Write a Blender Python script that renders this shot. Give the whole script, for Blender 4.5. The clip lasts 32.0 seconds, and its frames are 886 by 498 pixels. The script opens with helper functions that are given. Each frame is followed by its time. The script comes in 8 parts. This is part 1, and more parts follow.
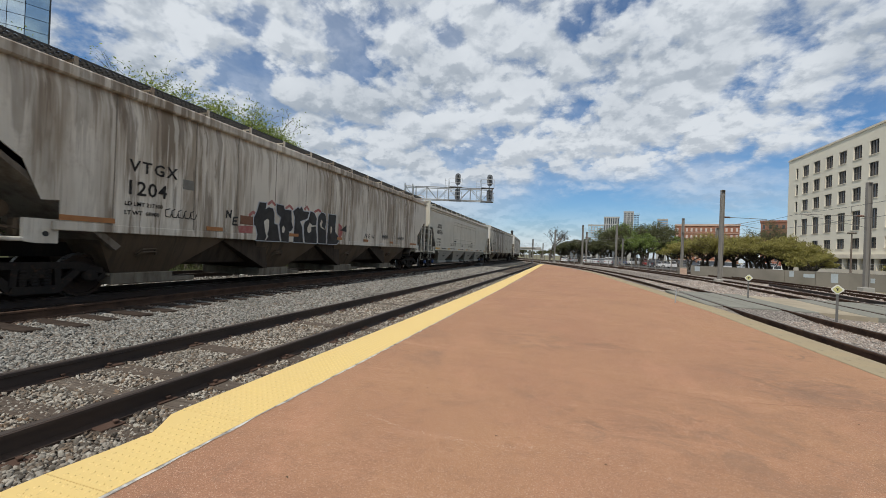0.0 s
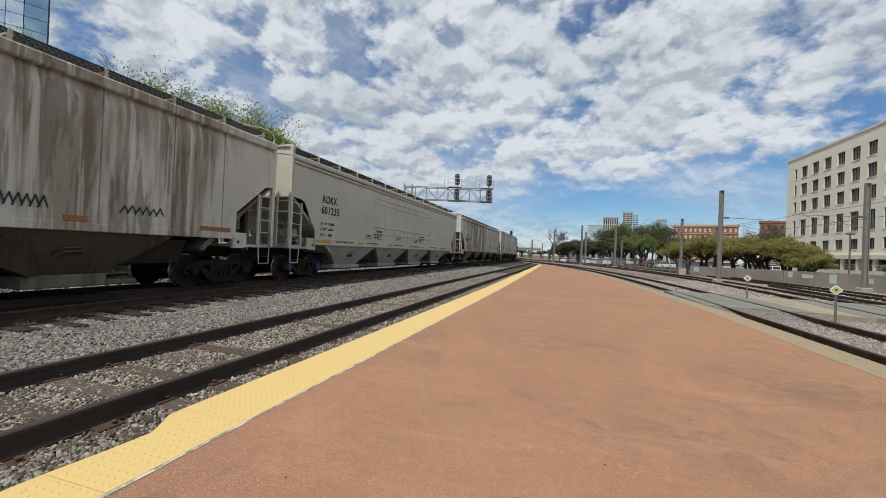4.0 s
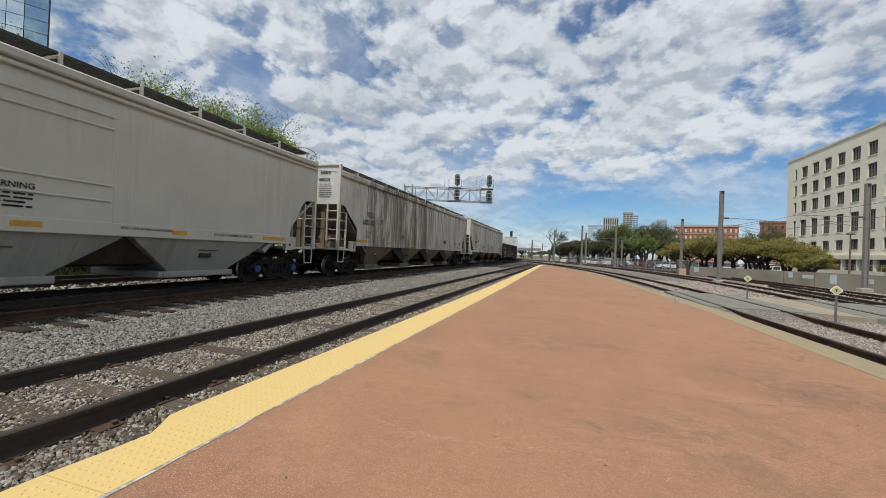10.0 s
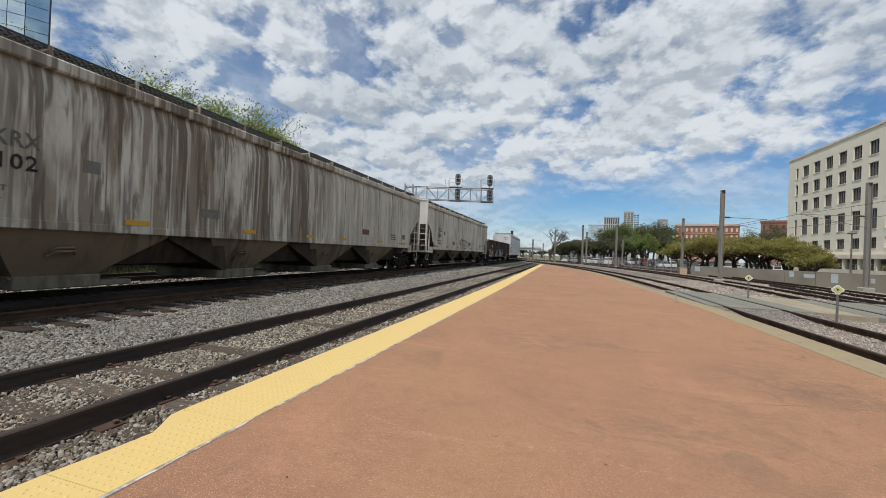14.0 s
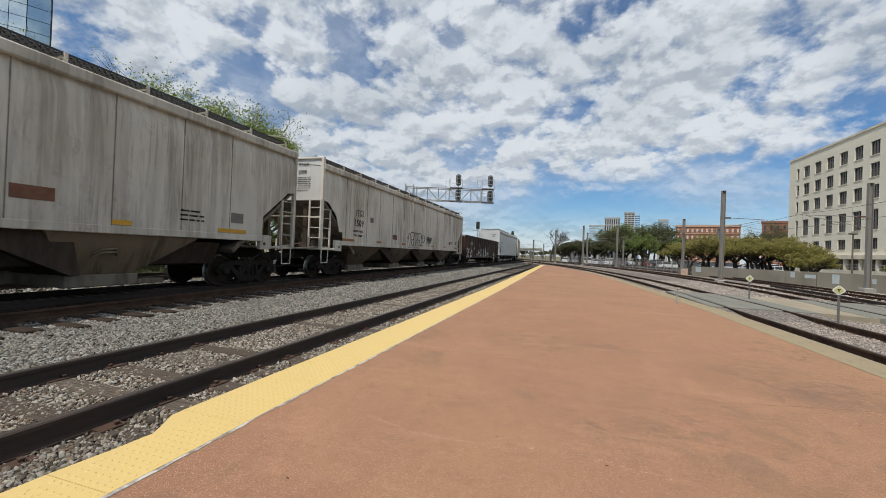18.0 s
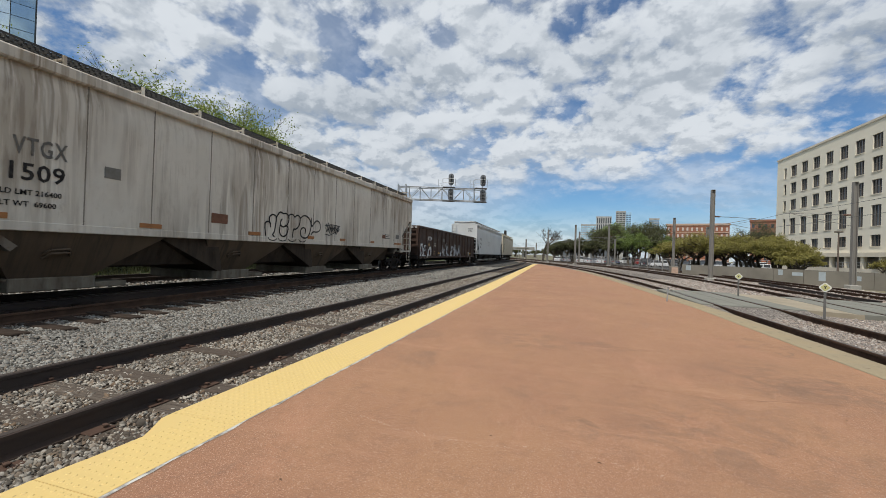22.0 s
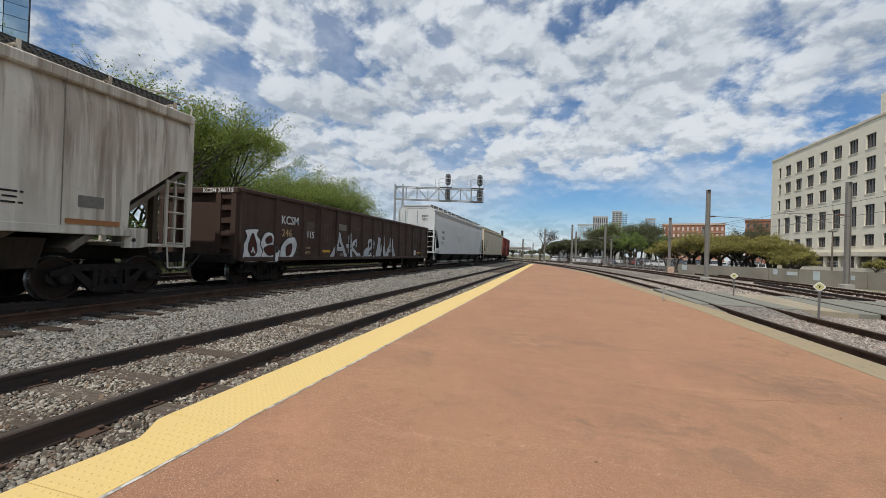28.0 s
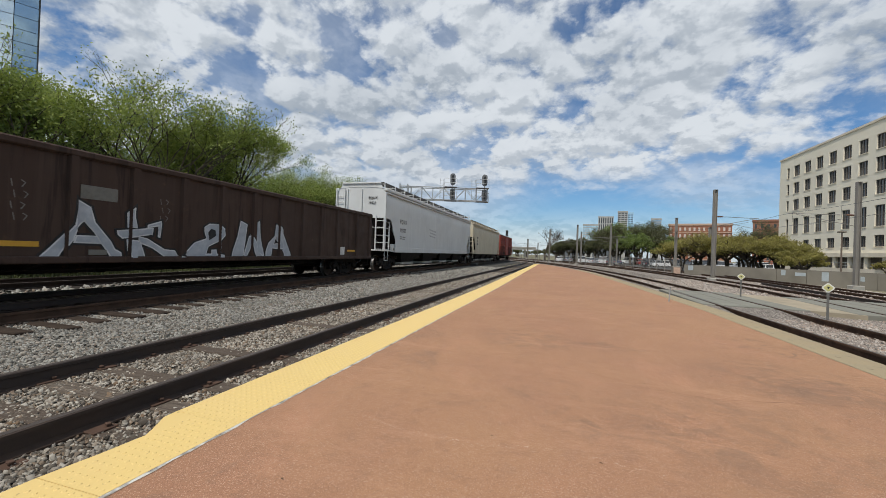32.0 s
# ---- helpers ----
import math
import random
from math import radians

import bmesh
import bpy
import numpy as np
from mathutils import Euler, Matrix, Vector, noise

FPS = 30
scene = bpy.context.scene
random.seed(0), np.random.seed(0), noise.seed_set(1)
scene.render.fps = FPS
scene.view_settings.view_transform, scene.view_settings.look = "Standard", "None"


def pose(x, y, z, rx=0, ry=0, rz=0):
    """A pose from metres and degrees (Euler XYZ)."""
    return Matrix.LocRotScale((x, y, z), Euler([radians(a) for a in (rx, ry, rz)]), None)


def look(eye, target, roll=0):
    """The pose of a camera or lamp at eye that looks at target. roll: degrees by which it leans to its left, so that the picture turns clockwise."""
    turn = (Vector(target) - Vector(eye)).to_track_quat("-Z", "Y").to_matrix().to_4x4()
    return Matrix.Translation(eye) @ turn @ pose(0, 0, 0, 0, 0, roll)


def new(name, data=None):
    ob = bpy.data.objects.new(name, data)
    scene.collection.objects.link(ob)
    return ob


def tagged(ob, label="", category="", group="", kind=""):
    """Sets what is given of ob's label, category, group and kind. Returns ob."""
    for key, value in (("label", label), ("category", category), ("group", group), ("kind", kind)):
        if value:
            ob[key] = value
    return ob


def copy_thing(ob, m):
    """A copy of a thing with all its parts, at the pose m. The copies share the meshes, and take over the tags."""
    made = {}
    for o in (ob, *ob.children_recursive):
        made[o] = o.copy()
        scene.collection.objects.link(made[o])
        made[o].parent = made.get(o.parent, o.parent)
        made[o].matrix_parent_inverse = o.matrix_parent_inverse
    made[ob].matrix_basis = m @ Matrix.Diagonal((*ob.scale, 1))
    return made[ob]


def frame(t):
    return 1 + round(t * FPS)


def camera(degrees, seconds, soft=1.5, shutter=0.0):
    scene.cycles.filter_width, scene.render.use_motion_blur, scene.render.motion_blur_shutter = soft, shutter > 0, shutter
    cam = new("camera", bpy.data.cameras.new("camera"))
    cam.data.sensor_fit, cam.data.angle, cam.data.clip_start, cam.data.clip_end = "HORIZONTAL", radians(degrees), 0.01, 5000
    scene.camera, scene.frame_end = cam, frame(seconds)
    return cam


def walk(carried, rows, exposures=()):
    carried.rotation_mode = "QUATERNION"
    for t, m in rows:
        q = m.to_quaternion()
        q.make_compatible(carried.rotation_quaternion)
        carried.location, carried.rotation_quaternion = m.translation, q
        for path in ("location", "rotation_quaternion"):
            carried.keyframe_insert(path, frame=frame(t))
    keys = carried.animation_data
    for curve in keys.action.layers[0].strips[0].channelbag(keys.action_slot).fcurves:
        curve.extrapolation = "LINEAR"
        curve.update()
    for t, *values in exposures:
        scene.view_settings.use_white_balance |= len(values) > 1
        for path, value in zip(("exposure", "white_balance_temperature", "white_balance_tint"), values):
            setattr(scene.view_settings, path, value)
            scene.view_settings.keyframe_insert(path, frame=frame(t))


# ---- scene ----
# ---------- camera ----------
EYE = (0.0, 0.0, 1.311)
cam = camera(96.42, 32.0, soft=0.55, shutter=0.18)
TURNS = [
    (0, 90.307, -2.282, 17.048), (1, 90.288, -2.289, 17.018), (2, 90.287, -2.305, 16.984), (3.5, 90.322, -2.343, 16.938),
    (5.5, 90.382, -2.308, 16.977), (8, 90.388, -2.323, 16.977), (11, 90.398, -2.325, 16.959), (12, 90.365, -2.311, 16.969),
    (13, 90.316, -2.311, 17.020), (14.5, 90.350, -2.267, 17.073), (16.5, 90.449, -2.246, 17.084), (18, 90.415, -2.268, 17.142),
    (19, 90.396, -2.261, 17.181), (19.5, 90.382, -2.258, 17.175), (20, 90.371, -2.244, 17.112), (20.5, 90.369, -2.221, 16.965),
    (21, 90.371, -2.176, 16.725), (21.5, 90.372, -2.100, 16.415), (22, 90.378, -2.024, 16.122), (22.5, 90.390, -1.965, 15.895),
    (23, 90.403, -1.918, 15.723), (23.5, 90.414, -1.883, 15.612), (24, 90.429, -1.843, 15.523), (24.5, 90.449, -1.803, 15.411),
    (25, 90.475, -1.775, 15.293), (25.5, 90.514, -1.742, 15.187), (27.5, 90.439, -1.838, 15.322), (28, 90.409, -1.923, 15.684),
    (28.5, 90.379, -2.005, 16.022), (29, 90.362, -2.071, 16.280), (29.5, 90.355, -2.110, 16.404), (30, 90.346, -2.114, 16.414),
    (30.5, 90.335, -2.097, 16.383), (31, 90.331, -2.089, 16.361), (31.5, 90.335, -2.089, 16.356), (32, 90.339, -2.089, 16.356)]
walk(cam, [(t, pose(*EYE, rx, ry, rz)) for t, rx, ry, rz in TURNS], exposures=[(0, 0.0), (32, 0.0)])

# ---------- world and sun ----------
SUN_TO = Vector((-0.20, -0.46, 0.865)).normalized()
SUN_ELEV = math.asin(SUN_TO.z)
SUN_ROT = math.atan2(SUN_TO.x, SUN_TO.y)


def build_world():
    w = bpy.data.worlds.new("sky")
    scene.world = w
    w.use_nodes = True
    nt = w.node_tree
    nt.nodes.clear()
    n, l = nt.nodes.new, nt.links.new

    def math_node(op, a, b=None):
        m = n("ShaderNodeMath")
        m.operation = op
        for i, v in enumerate((a, b)):
            if v is None:
                continue
            if isinstance(v, (int, float)):
                m.inputs[i].default_value = v
            else:
                l(v, m.inputs[i])
        return m.outputs[0]

    out = n("ShaderNodeOutputWorld")
    sky = n("ShaderNodeTexSky")
    sky.sky_type = "NISHITA"
    sky.sun_disc = False
    sky.sun_elevation, sky.sun_rotation = SUN_ELEV, SUN_ROT
    sky.air_density, sky.dust_density, sky.ozone_density = 1.0, 0.2, 4.0
    bg_sky = n("ShaderNodeBackground")
    tint = n("ShaderNodeMix")
    tint.data_type, tint.blend_type = "RGBA", "MULTIPLY"
    tint.inputs[0].default_value = 1.0
    tint.inputs[7].default_value = (0.70, 0.95, 1.12, 1)
    l(sky.outputs[0], tint.inputs[6])
    l(tint.outputs[2], bg_sky.inputs[0])
    bg_sky.inputs[1].default_value = 0.09
    tc = n("ShaderNodeTexCoord")
    sep = n("ShaderNodeSeparateXYZ")
    l(tc.outputs["Generated"], sep.inputs[0])
    zc = math_node("MAXIMUM", sep.outputs[2], 0.0)
    den = math_node("ADD", zc, 0.42)
    px, py = math_node("DIVIDE", sep.outputs[0], den), math_node("DIVIDE", sep.outputs[1], den)
    comb = n("ShaderNodeCombineXYZ")
    l(px, comb.inputs[0]), l(py, comb.inputs[1])

    def fbm(scale, detail, rough, dist, off, stretch=(1, 1, 1)):
        mp = n("ShaderNodeMapping")
        mp.inputs["Location"].default_value = off
        mp.inputs["Scale"].default_value = stretch
        l(comb.outputs[0], mp.inputs[0])
        t = n("ShaderNodeTexNoise")
        t.inputs["Scale"].default_value, t.inputs["Detail"].default_value = scale, detail
        t.inputs["Roughness"].default_value, t.inputs["Distortion"].default_value = rough, dist
        l(mp.outputs[0], t.inputs[0])
        return t.outputs[0]

    def ramp(v, lo, hi):
        r = n("ShaderNodeMapRange")
        r.interpolation_type = "SMOOTHSTEP"
        r.inputs[1].default_value, r.inputs[2].default_value = lo, hi
        l(v, r.inputs[0])
        return r.outputs[0]

    # openings in the deck (bearing, height, size in degrees, depth) and thick places below zero
    openings = [(-44.0, 27.0, 2.0, 0.3), (-47.5, 25.5, 1.3, 0.15), (-30.6, 26.3, 3.2, 0.22), (-25.3, 30.7, 2.8, 0.2), (-29.3, 23.2, 1.5, 0.2),
                (-36.1, 20.9, 1.9, 0.15), (-46.6, 18.4, 4.8, 0.26), (-59.5, 20.1, 3.0, 0.2), (0.1, 29.2, 1.9, 0.25), (10.3, 25.4, 2.4, 0.16),
                (6.8, 30.2, 2.1, 0.2), (20.8, 19.9, 2.0, 0.14), (25.6, 17.7, 2.0, 0.1), (21.9, 26.7, 2.1, 0.2), (28.7, 16.0, 2.1, 0.18),
                (2.4, 18.2, 2.0, 0.2), (-13.0, 13.1, 2.7, 0.2), (-17.4, 29.3, 2.0, 0.25), (-7.2, 27.5, 6.0, -0.14), (15.8, 26.0, 5.5, -0.25), (-55.8, 23.0, 5.0, -0.1)]
    # broad bright banks: bearing, height, size, depth
    banks = [(-22.5, 24.0, 8.0, -0.16), (-17.0, 27.0, 6.0, -0.10), (-31.0, 16.0, 8.0, -0.16), (-11.7, 19.8, 6.0, -0.12), (-39.5, 26.5, 5.0, -0.08), (16.0, 19.0, 6.0, -0.12), (3.0, 19.5, 5.0, -0.08), (24.0, 22.5, 6.0, -0.12), (-23.0, 14.0, 8.0, -0.12), (-4.0, 27.0, 6.0, -0.12), (-52.0, 25.0, 6.0, -0.10)]
    total = None
    for bearing, height, size, depth in openings + banks:
        b, h = radians(bearing), radians(height)
        dot = n("ShaderNodeVectorMath")
        dot.operation = "DOT_PRODUCT"
        dot.inputs[1].default_value = (math.sin(b) * math.cos(h), math.cos(b) * math.cos(h), math.sin(h))
        l(tc.outputs["Generated"], dot.inputs[0])
        term = math_node("MULTIPLY", ramp(dot.outputs["Value"], math.cos(radians(size * 1.5)), 1.0), depth * (0.60 if depth > 0 else 0.42))
        total = term if total is None else math_node("ADD", total, term)
    big = fbm(1.7, 3, 0.5, 0.2, (3.1, 1.7, 0))
    def billows(shift):
        """Rounded heaps: soft cells with their edges frayed by noise."""
        mp = n("ShaderNodeMapping")
        mp.inputs["Location"].default_value = shift
        l(comb.outputs[0], mp.inputs[0])
        fray = n("ShaderNodeTexNoise")
        fray.inputs["Scale"].default_value, fray.inputs["Detail"].default_value, fray.inputs["Roughness"].default_value = 7.0, 8, 0.57
        l(mp.outputs[0], fray.inputs[0])
        bend = n("ShaderNodeMix")
        bend.data_type, bend.blend_type = "RGBA", "LINEAR_LIGHT"
        bend.inputs[0].default_value = 0.10
        l(mp.outputs[0], bend.inputs[6]), l(fray.outputs["Color"], bend.inputs[7])
        cells = n("ShaderNodeTexVoronoi")
        cells.feature = "SMOOTH_F1"
        cells.inputs["Scale"].default_value, cells.inputs["Smoothness"].default_value = 6.5, 0.5
        cells.inputs["Detail"].default_value, cells.inputs["Roughness"].default_value = 3.0, 0.5
        l(bend.outputs[2], cells.inputs[0])
        heap = math_node("SUBTRACT", 1.0, cells.outputs["Distance"])
        return math_node("ADD", math_node("MULTIPLY", heap, 0.35), math_node("MULTIPLY", fray.outputs[0], 0.55))
    puffs, above = billows((5.3, 2.2, 1)), billows((5.3, 2.165, 1))
    mass = math_node("SUBTRACT", math_node("ADD", math_node("MULTIPLY", big, 0.55), math_node("MULTIPLY", puffs, 1.0)), math_node("ADD", total, math_node("MULTIPLY", math_node("SUBTRACT", fbm(15.0, 7, 0.6, 0.2, (7, 4, 1)), 0.5), 0.42)))
    cover = ramp(mass, 0.375, 0.64)
    veil = math_node("MULTIPLY", ramp(fbm(2.2, 7, 0.6, 0.1, (1, 8, 2), (1.0, 0.7, 1)), 0.36, 0.70), 0.55)
    dens = math_node("MAXIMUM", cover, veil)
    # clear lower sky to the north-east, milky haze elsewhere
    edge = math_node("ADD", math_node("SUBTRACT", sep.outputs[2], math_node("MULTIPLY", sep.outputs[0], 0.05)), math_node("MULTIPLY", math_node("SUBTRACT", puffs, 0.5), 0.16))
    fade = ramp(edge, 0.11, 0.19)
    haze = ramp(math_node("SUBTRACT", 1.0, sep.outputs[2]), 0.86, 1.0)
    wisps = math_node("MULTIPLY", ramp(fbm(2.6, 6, 0.6, 0.4, (2, 3, 5), (0.45, 0.6, 1)), 0.46, 0.74), 0.55)
    milky = math_node("MULTIPLY", ramp(math_node("MULTIPLY", sep.outputs[0], -1.0), -0.05, 0.35), 0.75)
    lowveil = math_node("MAXIMUM", math_node("MAXIMUM", math_node("MULTIPLY", haze, 0.8), wisps), milky)
    low = math_node("ADD", math_node("MULTIPLY", dens, fade), math_node("MULTIPLY", lowveil, math_node("SUBTRACT", 1.0, fade)))
    # body of the clouds: white edges, grey thick parts and lower rims
    thick = math_node("MULTIPLY", ramp(fbm(2.2, 5, 0.55, 0.2, (5.6, 2.5, 1.2)), 0.42, 0.72), 0.40)
    relief = math_node("MULTIPLY", ramp(math_node("SUBTRACT", above, puffs), -0.07, 0.10), 0.50)
    shade = n("ShaderNodeMix")
    shade.data_type = "RGBA"
    shade.inputs[6].default_value, shade.inputs[7].default_value = (0.925, 0.985, 1.05, 1), (0.38, 0.455, 0.55, 1)
    l(math_node("ADD", thick, relief), shade.inputs[0])
    bg_cloud = n("ShaderNodeBackground")
    l(shade.outputs[2], bg_cloud.inputs[0])
    bg_cloud.inputs[1].default_value = 0.75
    mix = n("ShaderNodeMixShader")
    l(low, mix.inputs[0]), l(bg_sky.outputs[0], mix.inputs[1]), l(bg_cloud.outputs[0], mix.inputs[2])
    l(mix.outputs[0], out.inputs[0])


build_world()
sun = new("sun", bpy.data.lights.new("sun", "SUN"))
sun.data.energy, sun.data.angle, sun.data.color = 3.35, radians(0.6), (1.0, 0.955, 0.89)
sun.matrix_basis = look(SUN_TO * 100, (0, 0, 0))


# ---------- materials ----------
class Nodes:
    """A small wrapper round one node material."""

    def __init__(self, name, color, rough=0.7, metal=0.0):
        self.mat = bpy.data.materials.new(name)
        self.mat.use_nodes = True
        self.nt = self.mat.node_tree
        self.bsdf = self.nt.nodes["Principled BSDF"]
        self.bsdf.inputs["Base Color"].default_value = (*color, 1)
        self.bsdf.inputs["Roughness"].default_value = rough
        self.bsdf.inputs["Metallic"].default_value = metal
        self.tc = self.nt.nodes.new("ShaderNodeTexCoord")
        if rough >= 0.7:
            self.bsdf.inputs["Specular IOR Level"].default_value = 0.15
        self.color = None
        self.base = color
        self.shift = (0.0, 0.0, 0.0)

    def link(self, a, b):
        self.nt.links.new(a, b)

    def noise(self, scale, detail=4, rough=0.55, stretch=(1, 1, 1), dist=0.0, coord="Object"):
        mp = self.nt.nodes.new("ShaderNodeMapping")
        mp.inputs["Scale"].default_value = stretch
        mp.inputs["Location"].default_value = self.shift
        self.link(self.tc.outputs[coord], mp.inputs[0])
        t = self.nt.nodes.new("ShaderNodeTexNoise")
        t.inputs["Scale"].default_value, t.inputs["Detail"].default_value = scale, detail
        t.inputs["Roughness"].default_value, t.inputs["Distortion"].default_value = rough, dist
        self.link(mp.outputs[0], t.inputs[0])
        return t.outputs[0]

    def voronoi(self, scale, feature="F1", stretch=(1, 1, 1), coord="Object"):
        mp = self.nt.nodes.new("ShaderNodeMapping")
        mp.inputs["Scale"].default_value = stretch
        self.link(self.tc.outputs[coord], mp.inputs[0])
        t = self.nt.nodes.new("ShaderNodeTexVoronoi")
        t.feature = feature
        t.inputs["Scale"].default_value = scale
        self.link(mp.outputs[0], t.inputs[0])
        return t.outputs["Distance"], t.outputs.get("Color")

    def ramp(self, v, lo, hi, a=0.0, b=1.0):
        r = self.nt.nodes.new("ShaderNodeMapRange")
        r.inputs[1].default_value, r.inputs[2].default_value = lo, hi
        r.inputs[3].default_value, r.inputs[4].default_value = a, b
        self.link(v, r.inputs[0])
        return r.outputs[0]

    def mul(self, a, b):
        m = self.nt.nodes.new("ShaderNodeMath")
        m.operation = "MULTIPLY"
        self.link(a, m.inputs[0])
        if isinstance(b, (int, float)):
            m.inputs[1].default_value = b
        else:
            self.link(b, m.inputs[1])
        return m.outputs[0]

    def over(self, factor, color, amount=1.0):
        """Lay a colour over what is there, by the factor."""
        m = self.nt.nodes.new("ShaderNodeMix")
        m.data_type = "RGBA"
        if self.color is None:
            m.inputs[6].default_value = (*self.base, 1)
        else:
            self.link(self.color, m.inputs[6])
        m.inputs[7].default_value = (*color, 1)
        self.link(self.mul(factor, amount) if amount != 1.0 else factor, m.inputs[0])
        self.color = m.outputs[2]
        self.link(self.color, self.bsdf.inputs["Base Color"])
        return self

    def random_tint(self, color, amount=1.0, island=False):
        if island:
            g = self.nt.nodes.new("ShaderNodeNewGeometry")
            return self.over(g.outputs["Random Per Island"], color, amount)
        g = self.nt.nodes.new("ShaderNodeObjectInfo")
        return self.over(g.outputs["Random"], color, amount)

    def rough(self, v, lo, hi, a, b):
        self.link(self.ramp(v, lo, hi, a, b), self.bsdf.inputs["Roughness"])
        return self

    def bump(self, v, strength=0.3, distance=0.01):
        b = self.nt.nodes.new("ShaderNodeBump")
        b.inputs["Strength"].default_value, b.inputs["Distance"].default_value = strength, distance
        self.link(v, b.inputs["Height"])
        prev = self.bsdf.inputs["Normal"].links
        if prev:
            self.link(prev[0].from_socket, b.inputs["Normal"])
        self.link(b.outputs[0], self.bsdf.inputs["Normal"])
        return self


def plain(name, color, rough=0.6, metal=0.0, wear=None, scale=3.0, amount=0.5):
    m = Nodes(name, color, rough, metal)
    dark = wear or tuple(c * 0.55 for c in color)
    m.over(m.ramp(m.noise(scale, 6, 0.6), 0.42, 0.72), dark, amount)
    m.bump(m.noise(scale * 14, 4), 0.12, 0.004)
    m.rough(m.noise(scale * 2, 3), 0.3, 0.7, max(0.05, rough - 0.12), min(1.0, rough + 0.12))
    return m.mat


def platform_concrete():
    m = Nodes("platform_concrete", (0.350, 0.190, 0.105), 0.9)
    m.bsdf.inputs["Specular IOR Level"].default_value = 0.2
    m.over(m.ramp(m.noise(0.30, 6, 0.65, (1, 0.6, 1), 0.4), 0.42, 0.66), (0.30, 0.152, 0.094), 0.9)
    m.over(m.ramp(m.noise(0.9, 7, 0.68, (1.4, 0.7, 1), 0.3), 0.52, 0.72), (0.43, 0.222, 0.132), 0.7)
    m.over(m.ramp(m.noise(0.55, 8, 0.72, (0.8, 1.2, 1), 1.2), 0.56, 0.70), (0.19, 0.115, 0.078), 0.60)
    m.over(m.ramp(m.noise(5.0, 8, 0.74), 0.52, 0.68), (0.235, 0.128, 0.080), 0.55)
    grit, col = m.voronoi(210)
    sep = m.nt.nodes.new("ShaderNodeSeparateColor")
    m.link(col, sep.inputs[0])
    m.over(m.ramp(sep.outputs[0], 0.80, 0.92), (0.62, 0.43, 0.31), 0.45)
    m.over(m.ramp(sep.outputs[1], 0.78, 0.90), (0.16, 0.080, 0.050), 0.45)
    m.over(m.ramp(m.noise(1.6, 9, 0.74, (0.35, 1.6, 1), 0.8), 0.54, 0.68), (0.48, 0.27, 0.165), 0.40)
    m.over(m.mul(m.ramp(m.noise(3.5, 9, 0.75, (1, 1, 1), 1.0), 0.50, 0.64), m.ramp(m.noise(0.45, 3, 0.5), 0.52, 0.64)), (0.16, 0.105, 0.075), 0.65)
    for centre, reach in (((1.35, 3.5), 1.25), ((2.6, 5.3), 1.3), ((-0.4, 6.3), 1.0)):
        gap = m.nt.nodes.new("ShaderNodeVectorMath")
        gap.operation = "DISTANCE"
        m.link(m.tc.outputs["Object"], gap.inputs[0])
        gap.inputs[1].default_value = (*centre, 0)
        m.over(m.mul(m.ramp(gap.outputs["Value"], reach * 0.35, reach, 1.0, 0.0), m.ramp(m.noise(2.6, 9, 0.72, (1, 1, 1), 0.8), 0.44, 0.62)), (0.175, 0.115, 0.080), 0.5)
    m.bump(m.noise(120, 3), 0.35, 0.004)
    m.bump(grit, 0.35, 0.004)
    m.bump(m.noise(3, 3), 0.15, 0.02)
    return m.mat


def tactile_yellow():
    m = Nodes("tactile_yellow", (0.67, 0.485, 0.178), 0.6)
    m.over(m.ramp(m.noise(1.4, 5, 0.6), 0.45, 0.75), (0.63, 0.46, 0.19), 0.7)
    m.over(m.ramp(m.noise(22, 4, 0.6), 0.66, 0.74), (0.16, 0.10, 0.05), 0.7)
    m.random_tint((0.68, 0.49, 0.19), 0.6)
    m.bump(m.noise(60, 3), 0.15, 0.003)
    return m.mat


def edge_beige():
    m = Nodes("edge_beige", (0.33, 0.265, 0.165), 0.85)
    m.over(m.ramp(m.noise(2.0, 6, 0.65), 0.42, 0.7), (0.27, 0.24, 0.175), 0.9)
    m.random_tint((0.29, 0.24, 0.16), 0.6)
    m.over(m.ramp(m.noise(0.8, 7, 0.7, (2.0, 0.6, 1)), 0.50, 0.68), (0.16, 0.135, 0.10), 0.75)
    m.over(m.ramp(m.noise(9, 5, 0.65), 0.58, 0.70), (0.10, 0.08, 0.06), 0.6)
    m.bump(m.noise(70, 3), 0.2, 0.003)
    return m.mat


def gravel(name, a, b, c):
    m = Nodes(name, a, 0.95)
    d, col = m.voronoi(26)
    sep = m.nt.nodes.new("ShaderNodeSeparateColor")
    m.link(col, sep.inputs[0])
    m.over(m.ramp(sep.outputs[0], 0.2, 0.9), b, 1.0)
    m.over(m.ramp(sep.outputs[1], 0.6, 1.0), c, 0.8)
    # Crevice shade put into the colour: cell borders between stones go near-black.
    m.over(m.ramp(d, 0.35, 0.75), (0.03, 0.028, 0.026), 0.85)
    m.over(m.ramp(m.noise(0.5, 5), 0.45, 0.7), tuple(x * 0.7 for x in a), 0.5)
    m.bump(d, 1.0, 0.03).mat.name = name
    return m.mat


